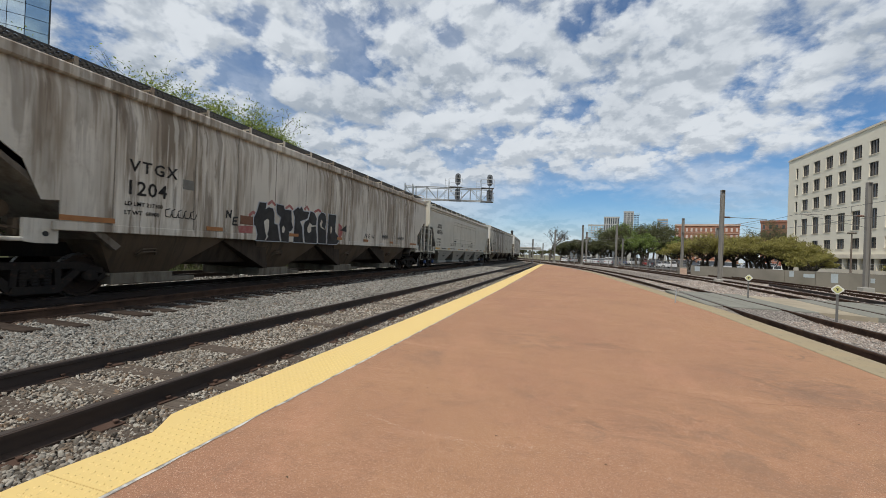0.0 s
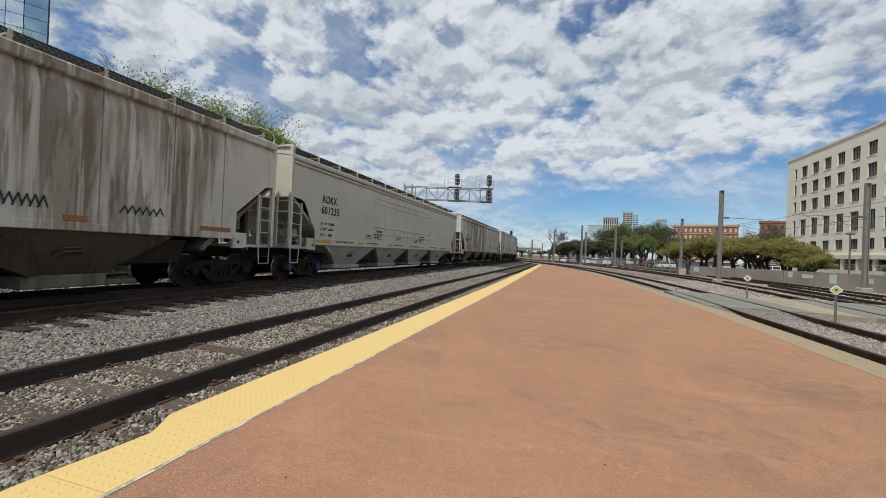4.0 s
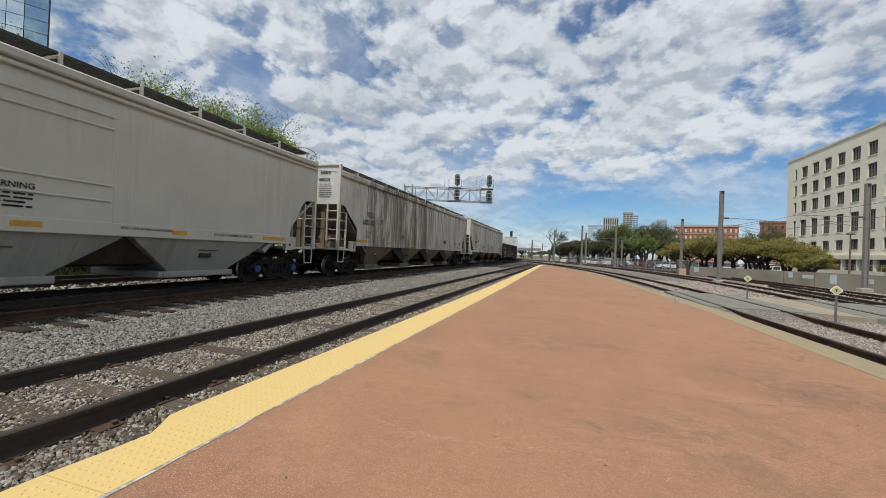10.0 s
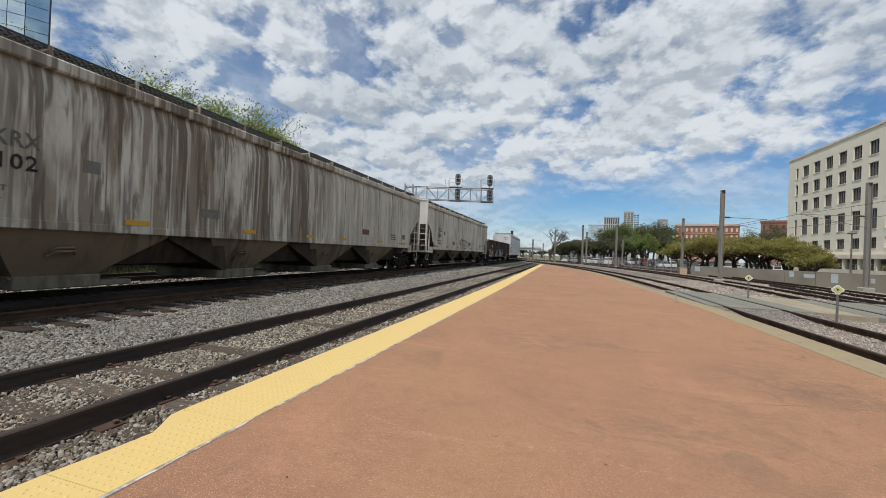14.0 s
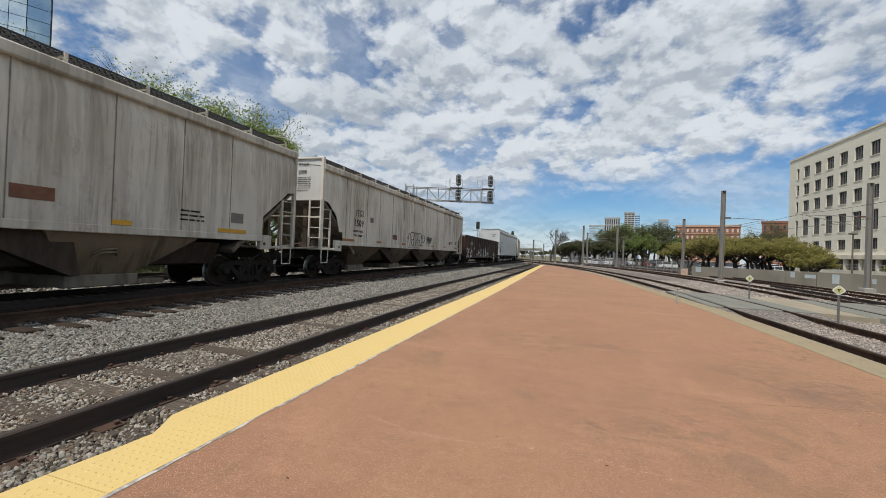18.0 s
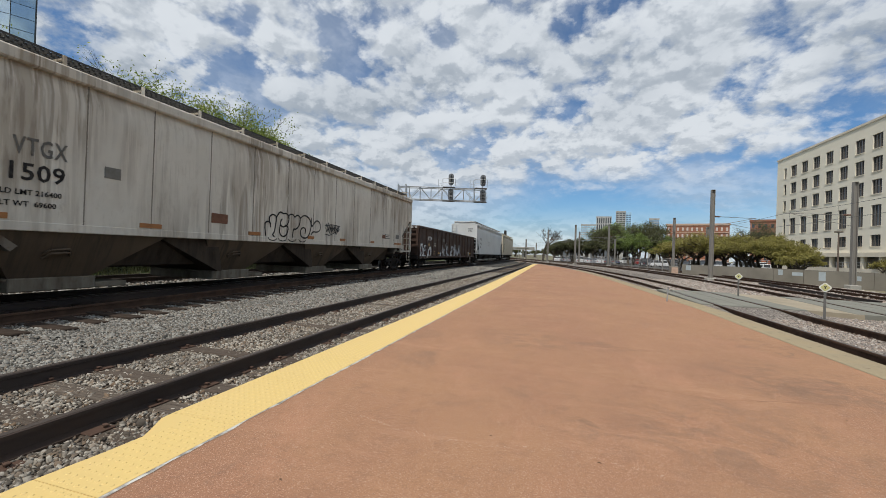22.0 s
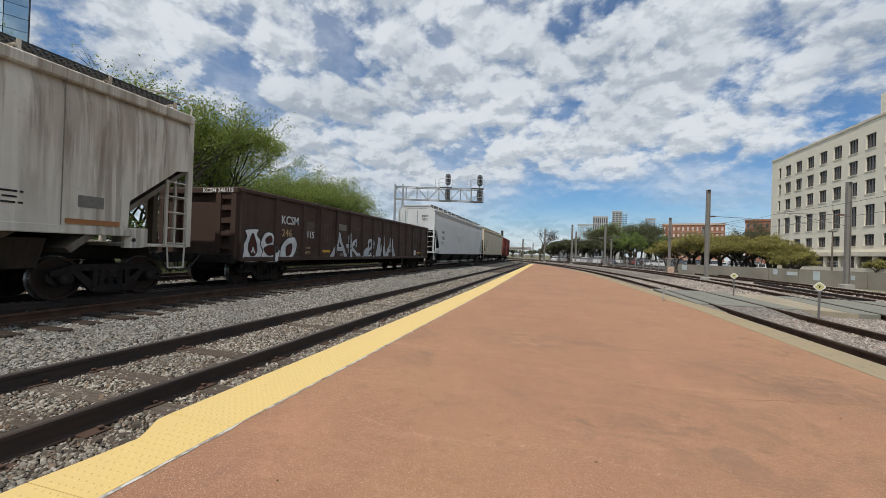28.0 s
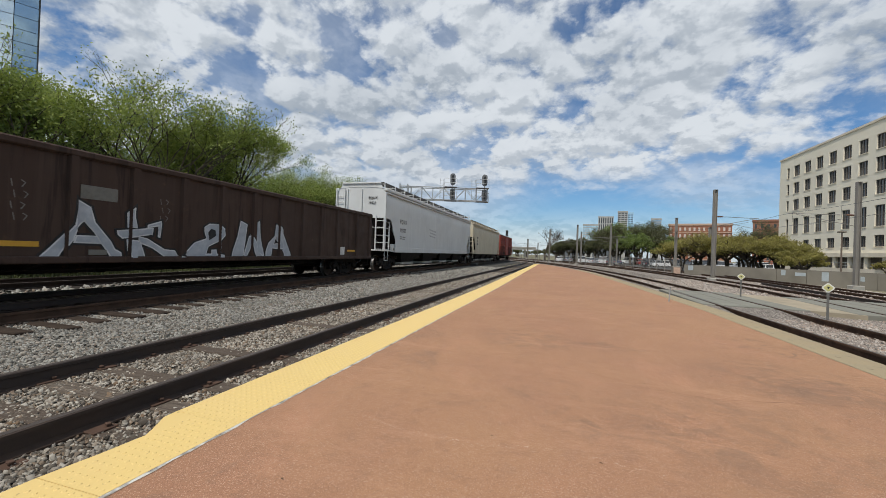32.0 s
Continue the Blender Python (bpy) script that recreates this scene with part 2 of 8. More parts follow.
def stone(name="ballast_stone", light=(0.345, 0.335, 0.30), dark=(0.065, 0.06, 0.052), warm=(0.24, 0.19, 0.145)):
    m = Nodes(name, light, 0.9)
    g = m.nt.nodes.new("ShaderNodeNewGeometry")
    rnd = g.outputs["Random Per Island"]
    m.over(m.ramp(rnd, 0.12, 0.85), dark, 0.95)
    w = m.nt.nodes.new("ShaderNodeMath")
    w.operation = "FRACT"
    m.link(m.mul(rnd, 17.3), w.inputs[0])
    m.over(m.ramp(w.outputs[0], 0.62, 0.95), warm, 0.75)
    m.over(m.ramp(m.noise(0.9, 4), 0.45, 0.7), tuple(c * 0.4 for c in light), 0.45)
    m.bump(m.noise(50, 4), 0.4, 0.006)
    return m.mat


def stone_pale():
    return stone("ballast_stone_pale", (0.49, 0.44, 0.385), (0.20, 0.165, 0.14), (0.38, 0.28, 0.215))


def rail_steel():
    m = Nodes("rail_steel", (0.034, 0.024, 0.020), 0.65, 0.1)
    m.over(m.ramp(m.noise(3.0, 6, 0.6, (1, 0.3, 1)), 0.4, 0.7), (0.068, 0.042, 0.028), 0.8)
    m.bump(m.noise(90, 4), 0.25, 0.003)
    return m.mat


def rail_top():
    m = Nodes("rail_top", (0.15, 0.12, 0.10), 0.45, 0.7)
    m.over(m.ramp(m.noise(6, 4, 0.6, (1, 0.1, 1)), 0.4, 0.7), (0.075, 0.055, 0.045), 0.8)
    return m.mat


def tie_wood():
    m = Nodes("tie_wood", (0.175, 0.146, 0.116), 0.9)
    m.over(m.ramp(m.noise(9, 6, 0.7, (0.25, 4, 4)), 0.45, 0.65), (0.032, 0.025, 0.020), 0.9)
    m.random_tint((0.070, 0.052, 0.040), 0.8)
    m.bump(m.noise(14, 6, 0.7, (0.2, 4, 4)), 0.6, 0.012)
    return m.mat


def car_paint(name, base, stain, streak=0.6, stain2=None, lo=0.50, rust=0.3, gloss=0.35, drips=None, seed=0.0, heavy=None):
    """Weathered car paint: brown wash in uneven zones, drips that start under the roof, long runs, pale washed trails, fine grain."""
    m = Nodes(name, base, 0.55)
    m.bsdf.inputs["Specular IOR Level"].default_value = gloss
    m.shift = (seed * 3.7, seed * 11.3, seed * 5.1)
    film_tint = stain2 or tuple((c + d) / 2 for c, d in zip(base, stain))
    m.over(m.ramp(m.noise(0.45, 5, 0.6), 0.40, 0.70), tuple(c * 0.84 for c in base), 0.8)
    zone = m.ramp(m.noise(0.30, 5, 0.6, (1, 1, 0.30), 0.3), 0.43, 0.56)
    sep = m.nt.nodes.new("ShaderNodeSeparateXYZ")
    m.link(m.tc.outputs["Object"], sep.inputs[0])
    if heavy:
        # a long stretch of the side that is grimier than the rest
        most = m.nt.nodes.new("ShaderNodeMath")
        most.operation = "MAXIMUM"
        m.link(m.mul(zone, 0.45), most.inputs[0])
        m.link(m.mul(m.ramp(sep.outputs[1], heavy[0], heavy[0] + 1.5), m.ramp(sep.outputs[1], heavy[1], heavy[1] + 4.0, 1.0, 0.0)), most.inputs[1])
        zone = most.outputs[0]
    film = m.ramp(m.noise(1.0, 5, 0.6, (1.0, 1.6, 0.20), 0.4), lo - 0.03, lo + 0.08)
    m.over(m.mul(film, zone), film_tint, streak * 0.9)
    # drips of uneven length from the top
    reach = m.nt.nodes.new("ShaderNodeMath")
    reach.operation = "MULTIPLY_ADD"
    m.link(m.ramp(m.noise(1.0, 6, 0.62, (0.0, 2.6, 0.03)), 0.38, 0.64), reach.inputs[0])
    reach.inputs[1].default_value = 3.0
    m.link(sep.outputs[2], reach.inputs[2])
    dripping = m.mul(m.ramp(reach.outputs[0], 4.9, 5.45), m.ramp(m.noise(1.0, 4, 0.6, (1.0, 4.5, 0.20)), 0.40, 0.56))
    m.over(m.mul(dripping, zone if heavy else m.ramp(m.noise(0.45, 4, 0.6, (1, 1, 0.1)), 0.42, 0.54)), film_tint, (streak if drips is None else drips) * 0.85)
    # long runs with soft sides
    runs = m.ramp(m.noise(1.0, 5, 0.6, (1.0, 3.4, 0.30), 0.5), lo + 0.045, lo + 0.10)
    m.over(m.mul(runs, zone), stain, streak * 0.75)
    hair = m.ramp(m.noise(1.0, 4, 0.62, (1.0, 17.0, 0.55), 0.3), 0.54, 0.60)
    m.over(m.mul(hair, m.ramp(m.noise(0.5, 4), 0.48, 0.62)), stain, streak * 0.35)
    # paler trails where rain has washed the grime away
    wash = m.ramp(m.noise(1.3, 4, 0.6, (1.0, 6.0, 0.22), 0.25), 0.55, 0.61)
    m.over(m.mul(wash, zone), tuple(min(0.8, c * 1.12) for c in base), 0.55)
    mottle = m.ramp(m.noise(3.2, 9, 0.74, (1.0, 1.2, 0.6), 0.5), 0.52, 0.66)
    m.over(m.mul(mottle, m.ramp(m.noise(0.4, 4), 0.40, 0.60)), film_tint, streak * 0.4)
    m.over(m.mul(m.ramp(m.noise(5, 6, 0.7), 0.60, 0.74), m.ramp(m.noise(0.6, 3), 0.42, 0.62)), (0.20, 0.11, 0.06), rust)
    m.bump(m.noise(0.9, 3, 0.5, (1, 1, 0.45)), 0.22, 0.05)
    m.bump(m.noise(60, 3), 0.08, 0.003)
    m.rough(m.noise(2.0, 4), 0.3, 0.7, 0.45, 0.72)
    return m.mat


def streaked_metal(name, base, dark, rough=0.8):
    m = Nodes(name, base, rough)
    m.over(m.ramp(m.noise(2.2, 6, 0.65, (1, 2, 0.4)), 0.42, 0.68), dark, 0.85)
    m.over(m.ramp(m.noise(9, 5, 0.6), 0.58, 0.74), (0.10, 0.055, 0.03), 0.5)
    m.bump(m.noise(40, 4), 0.2, 0.004)
    return m.mat


def leaf(name, a, b):
    m = Nodes(name, a, 0.6)
    m.random_tint(b, 1.0, island=True)
    tr = m.nt.nodes.new("ShaderNodeBsdfTranslucent")
    m.link(m.color, tr.inputs[0])
    mx = m.nt.nodes.new("ShaderNodeMixShader")
    mx.inputs[0].default_value = 0.4
    out = m.nt.nodes["Material Output"]
    m.link(m.bsdf.outputs[0], mx.inputs[1]), m.link(tr.outputs[0], mx.inputs[2]), m.link(mx.outputs[0], out.inputs[0])
    return m.mat


def glass(name, color, rough=0.08, metal=0.0):
    m = Nodes(name, color, rough, metal)
    m.bsdf.inputs["Specular IOR Level"].default_value = 0.9
    m.over(m.ramp(m.noise(0.6, 3), 0.4, 0.7), tuple(c * 0.7 for c in color), 0.6)
    m.random_tint(tuple(min(1, c * 1.5) for c in color), 0.5)
    return m.mat


def brick_wall(name, a, b):
    m = Nodes(name, a, 0.9)
    t = m.nt.nodes.new("ShaderNodeTexBrick")
    t.inputs["Scale"].default_value = 1.0
    t.inputs["Color1"].default_value, t.inputs["Color2"].default_value = (*a, 1), (*b, 1)
    t.inputs["Mortar"].default_value = (0.30, 0.16, 0.11, 1)
    t.inputs["Brick Width"].default_value, t.inputs["Row Height"].default_value = 0.24, 0.075
    t.inputs["Mortar Size"].default_value = 0.008
    m.link(m.tc.outputs["Object"], t.inputs[0])
    m.color = t.outputs[0]
    m.over(m.ramp(m.noise(0.2, 5), 0.4, 0.7), tuple(c * 0.75 for c in a), 0.6)
    return m.mat


M_PLATFORM, M_YELLOW, M_BEIGE = platform_concrete(), tactile_yellow(), edge_beige()
M_GRAVEL = gravel("ballast", (0.115, 0.108, 0.096), (0.06, 0.056, 0.05), (0.22, 0.205, 0.185))
M_GRAVEL_DARK = gravel("ballast_oily", (0.05, 0.04, 0.032), (0.028, 0.023, 0.02), (0.085, 0.07, 0.056))
M_GRAVEL_PALE = gravel("ballast_pale", (0.36, 0.315, 0.27), (0.24, 0.205, 0.175), (0.46, 0.41, 0.36))
M_STONE, M_STONE_PALE = stone(), stone_pale()
M_STONE_DIRTY = stone("ballast_stone_dirty", (0.42, 0.385, 0.325), (0.060, 0.047, 0.036), (0.20, 0.135, 0.085))
M_STONE_RUST = stone("ballast_stone_rusty", (0.19, 0.15, 0.12), (0.045, 0.032, 0.025), (0.14, 0.08, 0.05))
M_GRAVEL_DIRT = gravel("ballast_dirt", (0.095, 0.074, 0.055), (0.05, 0.038, 0.029), (0.17, 0.14, 0.11))
M_RAIL, M_RAILTOP, M_TIE = rail_steel(), rail_top(), tie_wood()
M_TIE_DARK = plain("creosoted_wood", (0.050, 0.036, 0.027), 0.9, scale=4, wear=(0.026, 0.019, 0.015), amount=0.9)
M_RAIL_RUST = plain("rusty_rail", (0.085, 0.050, 0.033), 0.8, scale=2.5, wear=(0.036, 0.024, 0.018), amount=0.9)
M_SPIKE = plain("spike_iron", (0.09, 0.055, 0.04), 0.8)
M_CONCRETE = plain("concrete", (0.38, 0.36, 0.32), 0.9, scale=0.8)
M_WALLCONC = plain("wall_concrete", (0.225, 0.205, 0.168), 0.9, scale=0.6)
M_PATCH = plain("paint_patch", (0.40, 0.445, 0.46), 0.8, scale=2)
M_ASPHALT = plain("asphalt", (0.07, 0.07, 0.068), 0.95, scale=0.5, wear=(0.11, 0.105, 0.10))
M_EARTH = plain("earth", (0.20, 0.18, 0.12), 0.95, scale=0.15, wear=(0.11, 0.13, 0.05), amount=0.8)
M_POLE = plain("pole_steel", (0.22, 0.205, 0.18), 0.6, scale=1.2, wear=(0.17, 0.15, 0.13))
M_GALV = plain("galvanised", (0.46, 0.47, 0.47), 0.45, 0.5, scale=2)
M_DARKIRON = streaked_metal("dark_iron", (0.017, 0.015, 0.014), (0.032, 0.026, 0.021))
M_WHEEL = streaked_metal("wheel_steel", (0.030, 0.022, 0.018), (0.055, 0.034, 0.024), 0.7)
M_TREAD = plain("tread_steel", (0.30, 0.29, 0.28), 0.35, 0.8, scale=8)
M_BLACK = plain("black_paint", (0.02, 0.02, 0.02), 0.6)
M_WIRE = plain("wire", (0.06, 0.06, 0.06), 0.5, 0.4)
M_CREAM = plain("cream_stone", (0.80, 0.745, 0.61), 0.85, scale=0.12, wear=(0.72, 0.66, 0.53), amount=0.6)
M_CREAM2 = plain("cream_band", (0.70, 0.63, 0.50), 0.85, scale=0.3)
M_GLASS_DARK = glass("window_dark", (0.045, 0.05, 0.055))
M_GLASS_BLUE = glass("tower_glass", (0.34, 0.47, 0.56), 0.05, 0.85)
M_GLASS_PALE = glass("pale_glass", (0.58, 0.68, 0.74), 0.06, 0.85)
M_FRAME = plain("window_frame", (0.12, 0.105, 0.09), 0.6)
M_BRICK = brick_wall("red_brick", (0.42, 0.125, 0.06), (0.34, 0.095, 0.05))
M_BRICK2 = brick_wall("dark_brick", (0.30, 0.075, 0.05), (0.23, 0.06, 0.04))
M_TRIMSTONE = plain("stone_trim", (0.52, 0.36, 0.27), 0.8)
M_PALEPANE = plain("pale_sash", (0.56, 0.50, 0.45), 0.6)
M_EDGEBEAM = plain("edge_beam", (0.20, 0.17, 0.13), 0.9, scale=0.8)
M_PALEWALL = plain("pale_wall", (0.40, 0.39, 0.365), 0.8, scale=0.2)
M_DARKWALL = plain("dark_wall", (0.12, 0.13, 0.14), 0.6, scale=0.2)
M_BARK = plain("bark", (0.088, 0.073, 0.056), 0.95, scale=5)
M_LEAF_L = leaf("leaf_spring", (0.33, 0.385, 0.082), (0.155, 0.215, 0.045))
M_LEAF_O = leaf("leaf_olive", (0.38, 0.335, 0.082), (0.21, 0.19, 0.055))
M_LEAF_D = leaf("leaf_dark", (0.135, 0.14, 0.055), (0.07, 0.075, 0.032))
M_LEAF_G = leaf("leaf_green", (0.24, 0.31, 0.07), (0.13, 0.18, 0.05))


# ---------- mesh building ----------
class Geo:
    """Collects vertices and faces of one mesh."""

    def __init__(self):
        self.v, self.f = [], []

    def add(self, verts, faces):
        k = len(self.v)
        self.v.extend(tuple(p) for p in verts)
        self.f.extend(tuple(i + k for i in f) for f in faces)
        return self

    def box(self, x0, x1, y0, y1, z0, z1, m=None):
        p = [(x, y, z) for x in (x0, x1) for y in (y0, y1) for z in (z0, z1)]
        if m is not None:
            p = [m @ Vector(q) for q in p]
        return self.add(p, [(0, 1, 3, 2), (4, 6, 7, 5), (0, 4, 5, 1), (2, 3, 7, 6), (0, 2, 6, 4), (1, 5, 7, 3)])

    def bevel_box(self, x0, x1, y0, y1, z0, z1, b=0.02):
        """A box whose upper and side edges are cut back by b."""
        ring = lambda z, i: [(x0 + i, y0, z), (x1 - i, y0, z), (x1, y0 + i, z), (x1, y1 - i, z), (x1 - i, y1, z), (x0 + i, y1, z), (x0, y1 - i, z), (x0, y0 + i, z)]
        inner = lambda z: [(x0 + b, y0 + b, z), (x1 - b, y0 + b, z), (x1 - b, y0 + b, z), (x1 - b, y1 - b, z), (x1 - b, y1 - b, z), (x0 + b, y1 - b, z), (x0 + b, y1 - b, z), (x0 + b, y0 + b, z)]
        rings = [inner(z0), ring(z0 + b, b), ring(z1 - b, b), inner(z1)]
        return self.loft(rings, closed=True, caps=True)

    def loft(self, rings, closed=True, caps=False):
        n = len(rings[0])
        verts = [p for r in rings for p in r]
        faces = []
        for a in range(len(rings) - 1):
            for i in range(n if closed else n - 1):
                j = (i + 1) % n
                faces.append((a * n + i, a * n + j, (a + 1) * n + j, (a + 1) * n + i))
        if caps:
            faces.append(tuple(range(n - 1, -1, -1)))
            faces.append(tuple((len(rings) - 1) * n + i for i in range(n)))
        return self.add(verts, faces)

    def prism(self, poly, axis, a, b):
        """A polygon in the plane across the axis, pushed from a to b along it."""
        def put(p, s):
            return {"x": (s, p[0], p[1]), "y": (p[0], s, p[1]), "z": (p[0], p[1], s)}[axis]
        return self.loft([[put(p, a) for p in poly], [put(p, b) for p in poly]], True, True)

    def tube(self, p0, p1, r, seg=6, r1=None):
        p0, p1 = Vector(p0), Vector(p1)
        d = (p1 - p0)
        if d.length < 1e-6:
            return self
        d.normalize()
        u = d.orthogonal().normalized()
        w = d.cross(u)
        ring = lambda c, q: [c + (u * math.cos(2 * math.pi * i / seg) + w * math.sin(2 * math.pi * i / seg)) * q for i in range(seg)]
        return self.loft([ring(p0, r), ring(p1, r if r1 is None else r1)], True, True)

    def path(self, pts, r, seg=6):
        for a, b in zip(pts, pts[1:]):
            self.tube(a, b, r, seg)
        return self

    def lathe(self, profile, axis_x0=0.0, seg=24):
        """Profile of (x, radius) turned round the x axis."""
        rings = [[(axis_x0 + x, r * math.cos(2 * math.pi * i / seg), r * math.sin(2 * math.pi * i / seg)) for i in range(seg)] for x, r in profile]
        return self.loft(rings, True, True)

    def mesh(self, name, mat, smooth=True):
        me = bpy.data.meshes.new(name)
        me.from_pydata([tuple(p) for p in self.v], [], self.f)
        me.materials.append(mat)
        if smooth:
            me.polygons.foreach_set("use_smooth", [True] * len(me.polygons))
            me.set_sharp_from_angle(angle=radians(32))
        me.update()
        return me


def part(name, g, mat, parent=None, label="", m=None):
    ob = new(name, g.mesh(name, mat) if isinstance(g, Geo) else g)
    if parent is not None:
        ob.parent = parent
    if m is not None:
        ob.matrix_basis = m
    if label:
        ob["label"] = label
    return ob


def thing(name, label, category, group="", m=None):
    ob = new(name)
    ob.empty_display_size = 0.2
    if m is not None:
        ob.matrix_basis = m
    return tagged(ob, label, category, group)


def setting(name, g, mat, label, category):
    return tagged(part(name, g, mat), label, category, kind="structure")


def lettering(text, size, mat, parent, m, name="lettering", label="", spread=1.0):
    cu = bpy.data.curves.new(name, "FONT")
    cu.body, cu.size, cu.align_x, cu.space_character = text, size, "LEFT", spread
    cu.extrude, cu.resolution_u, cu.offset = 0.002, 2, size * 0.014
    tmp = new("temp", cu)
    me = bpy.data.meshes.new_from_object(tmp.evaluated_get(bpy.context.evaluated_depsgraph_get()))
    bpy.data.objects.remove(tmp)
    bpy.data.curves.remove(cu)
    me.materials.clear()
    me.materials.append(mat)
    made = part(name, me, mat, parent, label, m)
    return tagged(made, kind="stuff") if name == "stencil" else made


# ---------- plan of the tracks ----------
def track_line(kind, s):
    """Centre line of a track at the distance s along it: x, y and heading (radians to the left of +y)."""
    if kind == "train":
        x0, straight, radius = -10.853, 78.0, 150.0
    elif kind == "near":
        x0, straight, radius = -4.234, 52.0, 420.0
    elif kind == "back":
        x0, straight, radius = -15.2, 78.0, 146.0
    elif kind == "right_a":
        x0, straight, radius = 5.45, 15.0, 200.0
    elif kind == "right_b":
        if s < 30:
            a = (30 - s) / 130.0
            return 10.45 - 130.0 * (1 - math.cos(a)), 30 - 130.0 * math.sin(a), -a
        x0, straight, radius = 10.45, 30.0, 175.0
    else:
        if s < 32:
            a = (32 - s) / 120.0
            return 14.9 - 120.0 * (1 - math.cos(a)), 32 - 120.0 * math.sin(a), -a
        x0, straight, radius = 14.9, 32.0, 172.0
    if s <= straight:
        return x0, s, 0.0
    a = (s - straight) / radius
    a = min(a, 1.1)
    extra = max(0.0, (s - straight) - 1.1 * radius)
    return (x0 - radius * (1 - math.cos(a)) - extra * math.sin(a), straight + radius * math.sin(a) + extra * math.cos(a), a)


TRAIN_Z = 0.022
TURNOUT_END = 47.0


def turnout_x(y):
    """Right-hand rail of the track that leaves the train's track."""
    q = (TURNOUT_END - y) / 43.0
    return -10.10 + (1.36 * q * q if q < 1 else 1.36 + 2.72 * (q - 1))


RAIL_PROFILE = [(-0.075, -0.172), (0.075, -0.172), (0.075, -0.155), (0.012, -0.135), (0.010, -0.045), (0.036, -0.036), (0.036, -0.006), (0.028, 0.0), (-0.028, 0.0), (-0.036, -0.006), (-0.036, -0.036), (-0.010, -0.045), (-0.012, -0.135), (-0.075, -0.155)]


def rail(kind, side, s0, s1, z, label, step=2.0):
    def ring(s, prof):
        x, y, a = track_line(kind, s)
        c, d = math.cos(a), math.sin(a)
        return [(x + (side * 0.7525 + px) * c, y + (side * 0.7525 + px) * d, z + pz) for px, pz in prof]
    stations = []
    s = s0
    while s < s1:
        stations.append(s)
        s += step
    stations.append(s1)
    ob = thing("rail", label, "rail", "rails of the tracks")
    part("rail_body", Geo().loft([ring(s, RAIL_PROFILE) for s in stations], True, True), M_RAIL_RUST if kind.startswith("right") else M_RAIL, ob)
    cap = [(-0.027, 0.0006), (0.027, 0.0006), (0.027, 0.0022), (-0.027, 0.0022)]
    part("running_surface", Geo().loft([ring(s, cap) for s in stations], True, True), M_RAILTOP, ob, "worn steel running surface")
    return ob


# ---------- ground ----------
def build_ground():
    g = Geo()
    xs = [-4000, -600, -200, -60, -25, 25, 60, 200, 600, 4000]
    ys = [-4000, -600, -150, -40, 0, 40, 100, 200, 600, 4000]
    verts = [(x, y, -0.42) for y in ys for x in xs]
    n = len(xs)
    g.add(verts, [(j * n + i, j * n + i + 1, (j + 1) * n + i + 1, (j + 1) * n + i) for j in range(len(ys) - 1) for i in range(n - 1)])
    setting("ground", g, M_EARTH, "dry earth and thin grass reaching the horizon", "ground")

    def bed(name, kind, half, z, mat, label, s0=-60, s1=230):
        b = Geo()
        rings = []
        s = s0
        while s <= s1:
            x, y, a = track_line(kind, s)
            c, d = math.cos(a), math.sin(a)
            rings.append([(x + o * c, y + o * d, zz) for o, zz in ((-half - 0.5, -0.6), (-half, z), (half, z), (half + 0.5, -0.6))])
            s += 4
        b.loft(rings, True, True)
        setting(name, b, mat, label, "ballast bed")
    bed("ballast_bed_1", "near", 1.74, -0.1815, M_GRAVEL_DIRT, "brown-grey crushed stone ballast of the near track")
    bed("ballast_bed_2", "train", 3.4, -0.184, M_GRAVEL, "grey crushed stone ballast under the freight train")
    # Grimy strip, coloured darker still for the shade under the train.
    bed("ballast_bed_7", "train", 1.9, -0.170, M_GRAVEL_DARK, "grimy ballast between the rails, darkened for the shade under the train")
    ys = [-24 + 3 * i for i in range(24)]
    skirt = [(turnout_x(y) + 0.28, y) for y in ys] + [(turnout_x(y) - 1.5, y) for y in reversed(ys)]
    setting("ballast_bed_8", Geo().prism(skirt, "z", -0.5, -0.164), gravel("ballast_rusty", (0.085, 0.058, 0.042), (0.045, 0.032, 0.025), (0.14, 0.105, 0.08)), "rust-stained brown ballast along the turnout rail", "ballast bed")
    bed("ballast_bed_3", "back", 2.6, -0.18, M_GRAVEL_DARK, "grey ballast of the track behind the train")
    bed("ballast_bed_4", "right_a", 2.0, -0.15, M_GRAVEL_PALE, "pale pinkish ballast beside the platform")
    bed("ballast_bed_5", "right_b", 2.7, -0.14, M_GRAVEL_PALE, "pale pinkish ballast of the light rail track")
    bed("ballast_bed_6", "right_c", 2.6, -0.145, M_GRAVEL_PALE, "pale ballast of the far light rail track")


build_ground()

# platform outline: left edge straight, right edge straight and then closing in
PLAT_LEFT, STRIP = -2.19, 0.60
RIGHT_EDGE = [(-30, 4.25), (12, 4.25), (17, 4.0), (22, 3.72), (28, 3.35), (34, 2.85), (40, 2.1), (46, 1.1), (52, -0.2), (58, -1.55)]


